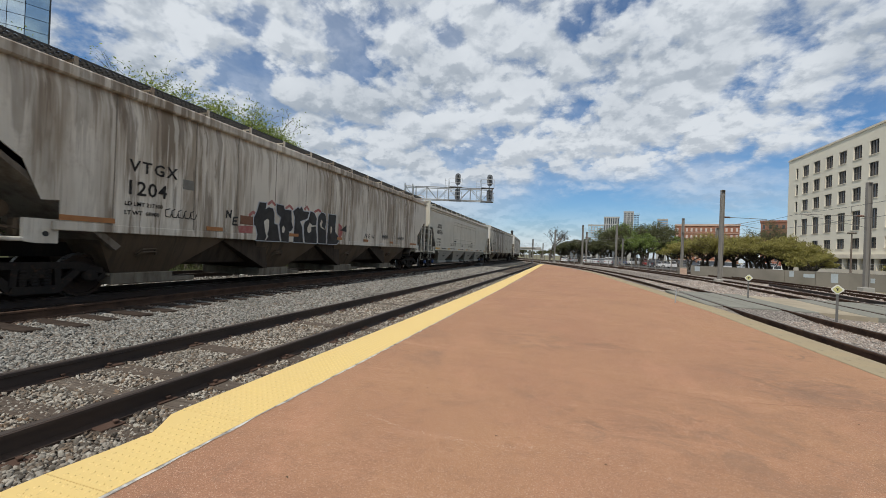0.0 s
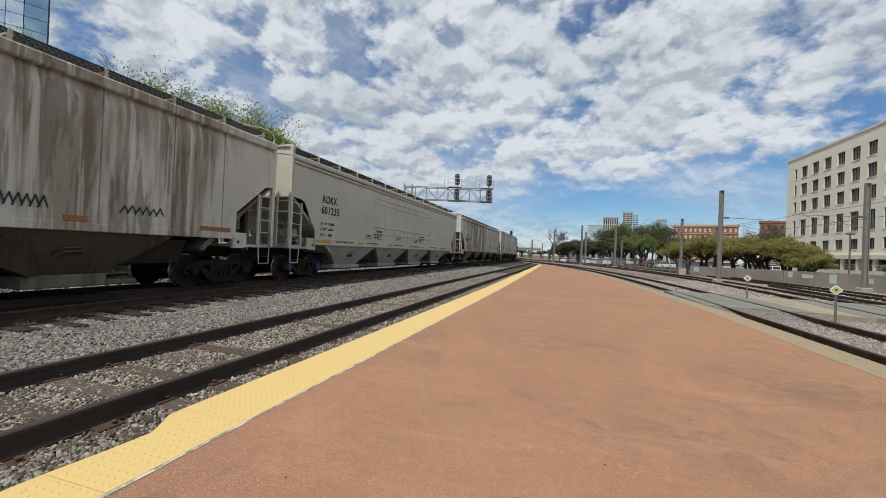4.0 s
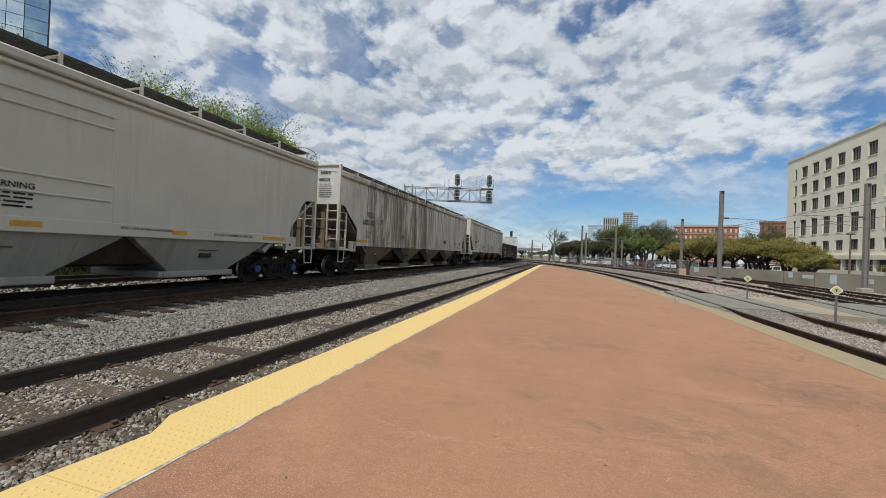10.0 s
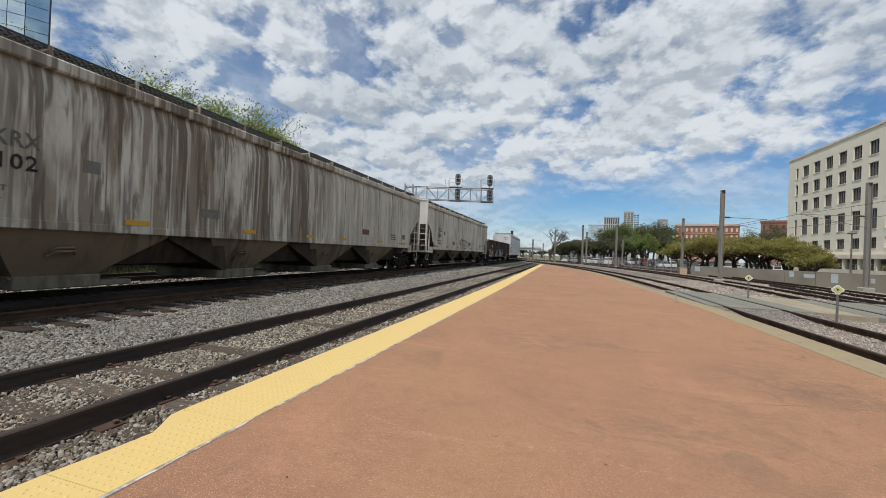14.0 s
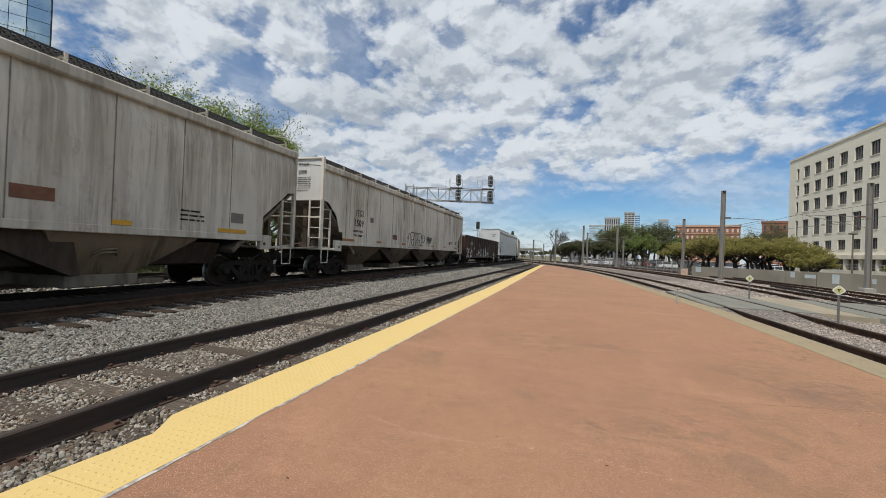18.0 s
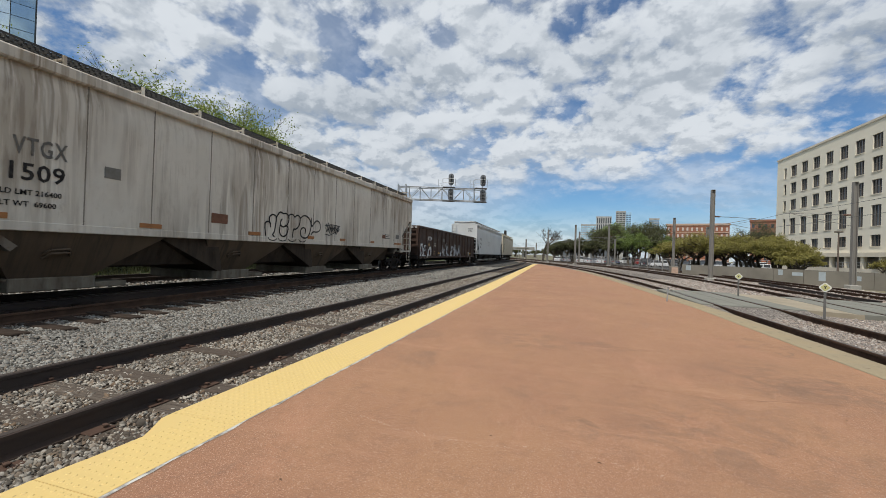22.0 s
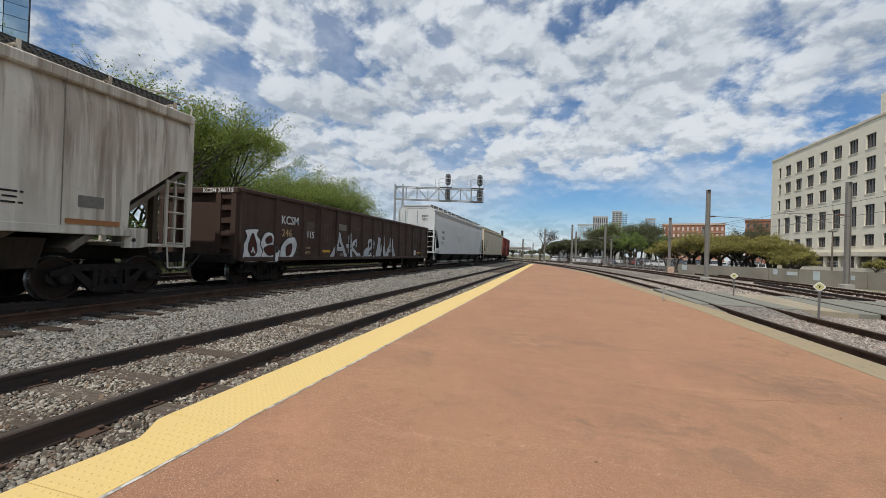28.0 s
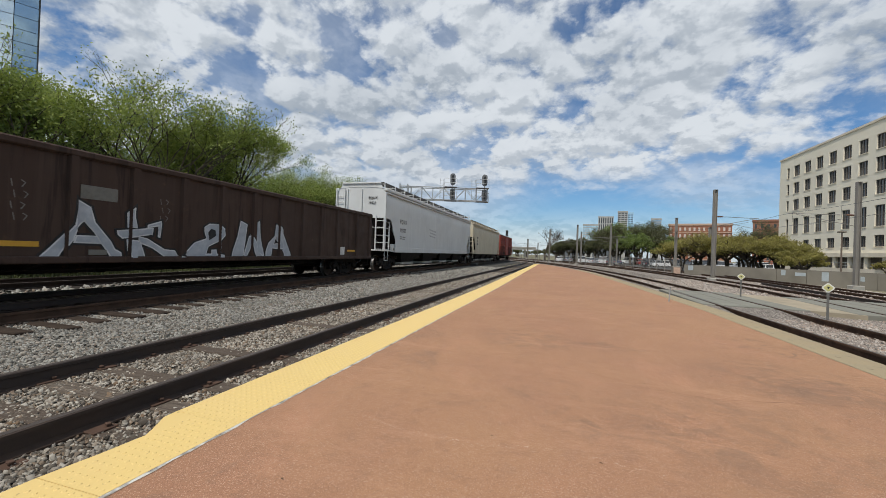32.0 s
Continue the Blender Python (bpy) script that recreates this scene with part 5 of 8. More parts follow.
for s in BUBBLES + BUBBLES_2:
    part("graffiti_letter", ribbon(Geo(), smooth([(at(a), b) for a, b in s]), 0.052, SIDE_X + 0.012), M_SPRAY_B, ob, "black outlined bubble letter")
for c in (9.28, 9.78, 10.3, 10.9):
    ribbon(g, [(at(c + 0.22 * math.cos(a)), 1.56 + 0.10 * math.sin(a)) for a in (3.2, 3.9, 4.7, 5.5, 6.2)], 0.03, SIDE_X + 0.018)
for k in range(9):
    p = 12.42 + k * 0.115
    ribbon(g, [(at(p), 2.02 + rnd.uniform(-0.08, 0.06)), (at(p + 0.10), 2.34 - 0.02 * k + rnd.uniform(-0.06, 0.05)), (at(p + 0.13), 2.10), (at(p + 0.05), 1.98 + rnd.uniform(-0.16, 0.02)), (at(p + 0.2), 2.12)], 0.030, SIDE_X + 0.012)
ribbon(g, [(at(12.4), 1.84), (at(12.75), 1.80), (at(13.2), 1.96)], 0.030, SIDE_X + 0.012)
ribbon(g, [(at(12.4), 2.2), (at(12.9), 2.26), (at(13.55), 2.24), (at(13.42), 2.16)], 0.030, SIDE_X + 0.012)
tagged(part("scribble", g, M_SPRAY_B, ob, "black tangled signature"), kind="stuff")
tagged(part("stencil_lines", bars(Geo(), SIDE_X + 0.012, at(18.3), 2.10, 0.7, 3, 0.035, 0.10, 36), M_INK, ob), kind="stuff")
lettering("VTGX", 0.19, M_INK, ob, END_TEXT(0.34, at(0.05), 4.55))
lettering("1509", 0.21, M_INK, ob, END_TEXT(0.33, at(0.05), 4.24))
tagged(part("stencil_lines", bars(Geo(), 0.33, at(0.05), 4.08, 0.62, 7, 0.026, 0.088, 33, True), M_INK, ob), kind="stuff")


def gondola(u0, length):
    half = length / 2
    at = lambda d: d - half
    ob = thing("gondola_car", "dark brown open gondola car with white graffiti, on the rails", "freight car", "cars of the freight train", car_pose(u0 + half, 0))
    CARS.append((ob, u0 + half))
    z0, z1, w = 0.86, 2.92, 1.52
    for s in (-1, 1):
        xa, xb = sorted((s * (w - 0.03), s * w))
        part("side_sheet", Geo().box(xa, xb, at(0.04), at(length - 0.04), z0, z1), M_GOND, ob)
        xa, xb = sorted((s * (w - 0.08), s * (w + 0.085)))
        part("top_rim", Geo().bevel_box(xa, xb, at(0), at(length), z1 - 0.01, z1 + 0.14, 0.03), M_GOND, ob)
        part("bottom_rim", Geo().bevel_box(xa, xb - 0.002, at(0), at(length), z0 - 0.08, z0 + 0.06, 0.02), M_GOND, ob)
        for d in (0.10, 1.68, 3.24, 4.42, 5.68, 6.88, 8.12, 9.34, 10.58, 11.82, 13.06, 14.26, 15.46, 17.2, 18.5):
            xa2, xb2 = sorted((s * w, s * (w + 0.075)))
            g = Geo().loft([[(s * w, at(d) - 0.11, z), (s * (w + 0.075), at(d) - 0.07, z), (s * (w + 0.075), at(d) + 0.07, z), (s * w, at(d) + 0.11, z)] for z in (z0, z1)], True, True)
            part("side_post", g, M_GOND, ob)
    part("floor", Geo().box(-w, w, at(0.1), at(length - 0.1), z0, z0 + 0.06), M_GOND, ob)
    for e in (-1, 1):
        y0 = e * half
        part("end_sheet", Geo().box(-w, w, y0 - 0.06, y0 - 0.02, z0, z1) if e > 0 else Geo().box(-w, w, y0 + 0.02, y0 + 0.06, z0, z1), M_GOND, ob)
        ya, yb = sorted((y0, y0 + e * 0.10))
        part("end_rim", Geo().bevel_box(-w - 0.04, w + 0.04, ya - 0.03, yb, z1 - 0.06, z1 + 0.14, 0.03), M_GOND, ob)
        for x in (-1.42, -0.85, 0.85, 1.42):
            part("end_post", Geo().box(x - 0.09, x + 0.09, min(y0, y0 + e * 0.12), max(y0, y0 + e * 0.12), z0, z1 - 0.05), M_GOND, ob)
        for z in (1.15, 1.55, 1.95, 2.35, 2.7):
            part("end_step", Geo().box(0.9, 1.4, min(y0, y0 + e * 0.09), max(y0, y0 + e * 0.09), z, z + 0.16), M_GOND, ob)
        part("end_sill", Geo().bevel_box(-1.5, 1.5, min(y0, y0 + e * 0.22), max(y0, y0 + e * 0.22), 0.72, 1.0, 0.02), M_DARKIRON, ob)
        coupler(ob, y0 + e * 0.15, e)
        for x in (-1.5, 1.5):
            part("stirrup_step", Geo().path([(x, y0 - e * 0.2, 0.8), (x, y0 - e * 0.2, 0.45), (x, y0 - e * 0.6, 0.45), (x, y0 - e * 0.6, 0.8)], 0.018, 6), M_DARKIRON, ob)
    part("center_sill", Geo().box(-0.3, 0.3, at(0.1), at(length - 0.1), 0.5, z0 - 0.02), M_DARKIRON, ob)
    for d in (5.3, 7.0, 8.9, 11.0, 13.0):
        part("cross_bearer", Geo().prism([(-1.45, z0), (-1.45, z0 - 0.1), (-0.4, z0 - 0.36), (0.4, z0 - 0.36), (1.45, z0 - 0.1), (1.45, z0)], "y", at(d) - 0.06, at(d) + 0.06), M_DARKIRON, ob)
    part("brake_rod", Geo().tube((0.9, at(3.8), 0.62), (0.9, at(14.8), 0.62), 0.02, 6), M_DARKIRON, ob)
    truck(ob, at(1.75), M_DARKIRON, True)
    truck(ob, at(length - 1.75), M_DARKIRON, True)
    x = w + 0.016
    lettering("KCSM", 0.42, M_STENCIL_W, ob, SIDE_TEXT(at(1.95), 2.10, x) @ Matrix.Diagonal((0.9, 1, 1, 1)), spread=1.02)
    lettering("246", 0.36, M_STENCIL_O, ob, SIDE_TEXT(at(2.0), 1.66, x), spread=1.05)
    lettering("115", 0.36, M_STENCIL_W, ob, SIDE_TEXT(at(3.45), 1.66, x), spread=0.95)
    lettering("LD LMT", 0.13, M_INKFAINT, ob, SIDE_TEXT(at(2.55), 1.22, x), "stencil")
    lettering("LT WT", 0.13, M_INKFAINT, ob, SIDE_TEXT(at(2.55), 1.04, x), "stencil")
    lettering("217300", 0.13, M_STENCIL_O, ob, SIDE_TEXT(at(3.34), 1.22, x), "stencil")
    lettering("68700", 0.13, M_STENCIL_O, ob, SIDE_TEXT(at(3.4), 1.04, x), "stencil")
    part("patch", Geo().box(w, w + 0.008, at(3.42), at(3.98), 1.75, 2.30), plain("patch_brown", (0.11, 0.09, 0.07), 0.8), ob, "paler repainted patch")
    part("reflector_stripe", Geo().box(w, w + 0.014, at(4.62), at(5.18), 1.10, 1.20), M_STRIPE, ob, "yellow reflective stripe")
    part("reflector_stripe", Geo().box(w, w + 0.014, at(16.4), at(17.1), 1.12, 1.2), M_STRIPE, ob, "yellow reflective stripe")
    part("placard", Geo().box(w, w + 0.014, at(5.82), at(6.52), 2.10, 2.38), M_PLATE, ob, "scuffed pale placard")
    part("placard", Geo().box(w, w + 0.014, at(15.8), at(16.15), 0.98, 1.32), M_STENCIL_W, ob, "white framed placard")
    lettering("KCSM 246115", 0.20, M_STENCIL_W, ob, END_TEXT(0.25, at(-0.136), z1 - 0.03))
    RIB_HALF, RIB_X = 0.07, w + 0.075
    RIBS = (0.10, 1.68, 3.24, 4.42, 5.68, 6.88, 8.12, 9.34, 10.58, 11.82, 13.06)

    def clipped(poly, lo, hi):
        for side, edge in ((1, lo), (-1, hi)):
            out = []
            for p, q in zip(poly, poly[1:] + poly[:1]):
                a, b = side * (p[0] - edge), side * (q[0] - edge)
                if a >= 0:
                    out.append(p)
                if a * b < 0:
                    t = a / (a - b)
                    out.append((edge, p[1] + (q[1] - p[1]) * t))
            poly = out
            if not poly:
                break
        return poly

    def over_ribs(g, poly, x):
        for d in RIBS:
            c = clipped(poly, at(d) - RIB_HALF, at(d) + RIB_HALF)
            if len(c) > 2:
                g.prism(c, "x", x - 0.002, x)

    # rounded white throw-up
    def blob(pts, grow=0.0):
        """A closed soft curve through the points, swollen from its middle."""
        cy, cz = sum(p[0] for p in pts) / len(pts), sum(p[1] for p in pts) / len(pts)
        out, n = [], len(pts)
        for k in range(n):
            p0, p1, p2, p3 = (pts[(k + q - 1) % n] for q in range(4))
            for t in (0, 0.25, 0.5, 0.75):
                f = lambda a, b, c, d: 0.5 * (2 * b + (c - a) * t + (2 * a - 5 * b + 4 * c - d) * t * t + (3 * b - a - 3 * c + d) * t ** 3)
                out.append((f(p0[0], p1[0], p2[0], p3[0]), f(p0[1], p1[1], p2[1], p3[1])))
        r = lambda y, z: max(0.05, math.hypot(y - cy, z - cz))
        return [(at(y + (y - cy) / r(y, z) * grow), z + (z - cz) / r(y, z) * grow) for y, z in out]
    white, line, glow = Geo(), Geo(), Geo()
    U = [(0.18, 0.81), (0.21, 1.24), (0.37, 1.57), (0.3, 1.76), (0.83, 1.81), (0.77, 1.64), (1.03, 1.33), (1.01, 0.95), (0.81, 0.78)]
    S = [(1.02, 0.95), (1.09, 1.13), (0.97, 1.35), (1.15, 1.7), (1.46, 1.73), (1.6, 1.57), (1.58, 1.32), (2.01, 1.07), (1.84, 0.79), (1.2, 0.78)]
    O = [(1.99, 0.88), (1.95, 1.14), (2.07, 1.38), (2.31, 1.57), (2.68, 1.63), (2.84, 1.36), (2.7, 1.0), (2.38, 0.78)]
    for k, letter in enumerate((U, S, O)):
        line.prism(blob(letter, 0.045), "x", w - 0.002, x - 0.003 + k * 0.006)
        white.prism(blob(letter), "x", w - 0.002, x + k * 0.006)
        over_ribs(line, blob(letter, 0.045), RIB_X + 0.004 + k * 0.006)
        over_ribs(white, blob(letter), RIB_X + 0.007 + k * 0.006)
    for eye in ([(0.6, 1.66), (0.43, 1.25), (0.52, 1.01), (0.68, 0.99), (0.77, 1.18)], [(1.13, 1.2), (1.53, 1.31), (1.77, 1.13), (1.37, 0.99)], [(1.21, 1.52), (1.4, 1.62), (1.48, 1.46), (1.26, 1.39)], [(2.27, 1.27), (2.54, 1.38), (2.5, 1.06), (2.28, 0.98)]):
        line.prism(blob(eye, 0.035), "x", w, x + 0.016)
        over_ribs(line, blob(eye), RIB_X + 0.024)
        part("graffiti_detail", Geo().prism(blob(eye), "x", w, x + 0.018), M_SPRAY_BR, ob)
    ribbon(glow, [(at(0.56), 1.08), (at(0.60), 1.22), (at(0.68), 1.06)], 0.05, x + 0.020)
    part("graffiti_outline", line, M_SPRAY_B, ob)
    part("graffiti_fill", white, M_SPRAY_W, ob, "white rounded graffiti letters")
    part("graffiti_glint", glow, M_SPRAY_W, ob)
    # angular white tag along the middle: white edges, blue-grey bodies
    FIRST = [[(5.14, 0.86), (5.34, 1.09), (5.53, 1.32), (5.71, 1.55), (5.75, 1.85), (5.76, 2.08), (6.02, 1.94), (5.92, 1.64), (5.85, 1.58), (5.74, 1.4), (5.7, 1.25), (5.56, 1.04), (5.47, 0.86)],
             [(5.84, 1.97), (6.02, 1.94), (6.11, 1.63), (6.42, 1.25), (6.51, 1.08), (6.64, 1.01), (6.66, 0.90), (6.57, 0.86), (6.44, 0.86), (6.34, 1.03), (6.23, 1.18), (6.09, 1.41), (5.9, 1.63)], [(5.73, 1.35), (6.16, 1.35), (6.25, 1.18), (5.68, 1.19)]]
    SECOND = [[(6.74, 1.3), (7.05, 1.28), (7.19, 0.86), (6.82, 0.86), (6.76, 1.1)], [(6.92, 1.40), (7.21, 1.34), (7.64, 1.09), (7.91, 1.07), (8.0, 0.94), (8.2, 0.90), (8.2, 0.86), (7.95, 0.86), (7.71, 0.86), (7.33, 1.11), (7.06, 1.21)],
              [(6.53, 1.49), (7.35, 1.60), (7.33, 1.43), (6.65, 1.31), (6.55, 1.39)], [(6.73, 1.89), (6.87, 2.04), (6.87, 1.81), (6.93, 1.56), (6.75, 1.56)], [(7.2, 1.66), (7.54, 1.78), (7.55, 1.66), (7.52, 1.36), (7.46, 1.38), (7.46, 1.64), (7.2, 1.58)]]
    THIRD = [[(8.76, 1.59), (8.76, 1.72), (8.92, 1.82), (9.22, 1.83), (9.38, 1.71), (9.41, 1.52), (9.24, 1.33), (8.91, 1.18), (8.85, 0.99), (9.01, 0.99), (9.01, 1.1), (9.18, 1.11), (9.2, 0.99), (9.38, 0.96), (9.49, 0.86), (8.28, 0.86), (8.16, 0.97), (8.46, 1.28), (8.83, 1.41)]]
    FOURTH = [[(10.03, 2.0), (10.31, 1.9), (10.19, 0.98), (10.16, 0.86), (9.72, 0.86), (9.77, 1.11), (9.92, 1.49)], [(10.19, 0.95), (10.39, 1.55), (10.49, 1.55), (10.62, 1.16), (10.51, 1.23), (10.31, 0.89)],
              [(10.44, 1.6), (10.59, 1.45), (10.86, 1.08), (11.08, 0.86), (10.68, 0.86), (10.56, 1.07)], [(10.66, 1.96), (10.83, 2.06), (10.88, 1.53), (11.09, 0.88), (10.76, 1.07)]]
    FIFTH = [[(11.61, 1.99), (11.81, 1.91), (11.58, 1.47), (11.46, 1.18), (11.4, 0.86), (11.15, 0.86), (11.14, 1.08), (11.26, 1.36), (11.55, 1.6)], [(11.64, 2.0), (11.84, 1.91), (12.11, 1.49), (12.41, 0.99), (12.4, 0.86), (12.09, 0.86), (12.04, 1.03), (11.85, 1.26), (11.64, 1.47)], [(11.42, 1.33), (11.99, 1.39), (12.07, 1.15), (11.38, 1.18)]]
    for strokes in (FIRST, SECOND, THIRD, FOURTH, FIFTH):
        white, line, body = Geo(), Geo(), Geo()
        for k, shape in enumerate(strokes):
            poly, up = [(at(a), b) for a, b in shape], k * 0.0008
            for g, by, lift in ((line, 0.045, 0.0), (white, 0.0, 0.004), (body, -0.028, 0.008)):
                grown = swell(poly, by)
                g.prism(grown, "x", w - 0.002, x - 0.008 + lift + up)
                over_ribs(g, grown, RIB_X + 0.003 + lift + up)
        letter = part("graffiti_letter", white, M_SPRAY_W, ob, "white edged angular graffiti letter")
        part("graffiti_outline", line, M_SPRAY_B, letter)
        part("graffiti_fill", body, M_SPRAY_GREY, letter, "blue-grey letter body")
    hole = [(at(a), b) for a, b in ((8.88, 1.57), (8.97, 1.68), (9.11, 1.65), (9.14, 1.49), (8.92, 1.36))]
    part("graffiti_counter", Geo().prism(hole, "x", w, x + 0.006), M_SPRAY_B, ob)
    part("placard", Geo().box(w, w + 0.016, at(6.0), at(6.34), 0.95, 1.06), M_PLATE, ob, "small pale placard")
    chalk = Geo()
    for d, z in ((4.76, 2.3), (4.8, 2.1), (4.76, 1.9), (4.8, 1.7), (7.5, 2.3), (7.55, 2.1), (7.5, 1.9)):
        ribbon(chalk, [(at(d), z), (at(d + 0.02), z - 0.12)], 0.018, w + 0.003)
        ribbon(chalk, [(at(d + 0.14), z), (at(d + 0.2), z - 0.04), (at(d + 0.15), z - 0.12)], 0.018, w + 0.003)
    tagged(part("chalk_scribble", chalk, plain("chalk", (0.20, 0.18, 0.16), 0.9), ob, "faint chalk scribbles"), kind="stuff")


gondola(99.8, 18.7)

# white and tan hoppers, red boxcar
ob, at = hopper_car(120.1, 21.7, dict(paint=M_PAINT_F, bottom=M_DARKIRON, end=M_PAINT_F, curved=True, round_end=True, seams=False, zp=4.55, sill=(1.12, 1.42), stripe=M_PAINT_F), "white covered hopper with a rounded end, on the rails")
lettering("EQUX", 0.34, M_INKFAINT, ob, SIDE_TEXT(at(2.1), 2.88), spread=1.25)
lettering("19323", 0.34, M_INKFAINT, ob, SIDE_TEXT(at(2.1), 2.36), spread=1.2)
tagged(part("stencil_lines", bars(Geo(), SIDE_X + 0.012, at(2.1), 2.05, 0.9, 2, 0.05, 0.12, 44), M_INKFAINT, ob), kind="stuff")
part("faded_mark", ribbon(ribbon(ribbon(Geo(), [(at(7.7), 2.85), (at(9.3), 2.75)], 0.1, SIDE_X + 0.01), [(at(7.9), 2.62), (at(9.4), 2.52)], 0.1, SIDE_X + 0.01), [(at(7.8), 2.4), (at(9.2), 2.3)], 0.1, SIDE_X + 0.01), plain("faded_grey", (0.50, 0.505, 0.50), 0.7), ob, "faded grey painted-out mark")
lettering("EQUX", 0.20, M_INK, ob, END_TEXT(0.48, at(0.05), 4.08))
lettering("19323", 0.20, M_INK, ob, END_TEXT(0.46, at(0.05), 3.80))
ob, at = hopper_car(143.35, 20.0, dict(paint=M_PAINT_G, bottom=M_DARKIRON, end=M_PAINT_G, curved=True, round_end=True, seams=False, zp=4.45, sill=(1.12, 1.42), stripe=M_PAINT_G), "tan cream covered hopper behind the white one, on the rails")
tagged(part("stencil_lines", bars(Geo(), SIDE_X + 0.012, at(2.1), 2.9, 0.8, 3, 0.2, 0.35, 46), M_INKFAINT, ob), kind="stuff")


def boxcar(u0, length):
    half = length / 2
    ob = thing("boxcar", "red oxide boxcar with a dark lower side, on the rails", "freight car", "cars of the freight train", car_pose(u0 + half, 0))
    CARS.append((ob, u0 + half))
    for s in (-1, 1):
        part("side_wall", Geo().box(min(s * 1.5, s * 1.54), max(s * 1.5, s * 1.54), -half, half, 2.55, 4.4), M_BOXRED, ob)
        part("lower_side", Geo().box(min(s * 1.5, s * 1.54), max(s * 1.5, s * 1.54), -half, half, 1.0, 2.546), M_DARKIRON, ob, "dark lower side")
        for i in range(14):
            y = -half + 0.1 + (length - 0.2) * i / 13
            part("side_post", Geo().box(min(s * 1.54, s * 1.6), max(s * 1.54, s * 1.6), y - 0.06, y + 0.06, 1.0, 4.35), M_BOXRED, ob)
        part("sliding_door", Geo().bevel_box(min(s * 1.54, s * 1.62), max(s * 1.54, s * 1.62), -1.5, 1.5, 1.05, 4.2, 0.02), M_BOXRED, ob)
    for e in (-1, 1):
        y = e * half
        wall = part("end_wall", Geo().box(-1.5, 1.5, y - 0.03, y + 0.03, 1.0, 4.4), M_BOXRED, ob)
        for i in range(7):
            z = 1.3 + i * 0.42
            part("end_rib", Geo().loft([[(x, y, z - 0.08), (x, y + e * 0.09, z), (x, y, z + 0.08)] for x in (-1.35, 1.35)], True, True), M_BOXRED, wall)
        coupler(ob, y, e)
    part("roof", Geo().prism([(-1.6, 4.38), (1.6, 4.38), (1.6, 4.44), (0, 4.62), (-1.6, 4.44)], "y", -half - 0.05, half + 0.05), M_GALV, ob)
    part("underframe", Geo().box(-1.4, 1.4, -half, half, 0.8, 1.0), M_DARKIRON, ob)
    truck(ob, -half + 1.7, M_DARKIRON, True)
    truck(ob, half - 1.7, M_DARKIRON, True)


boxcar(164.9, 16.5)


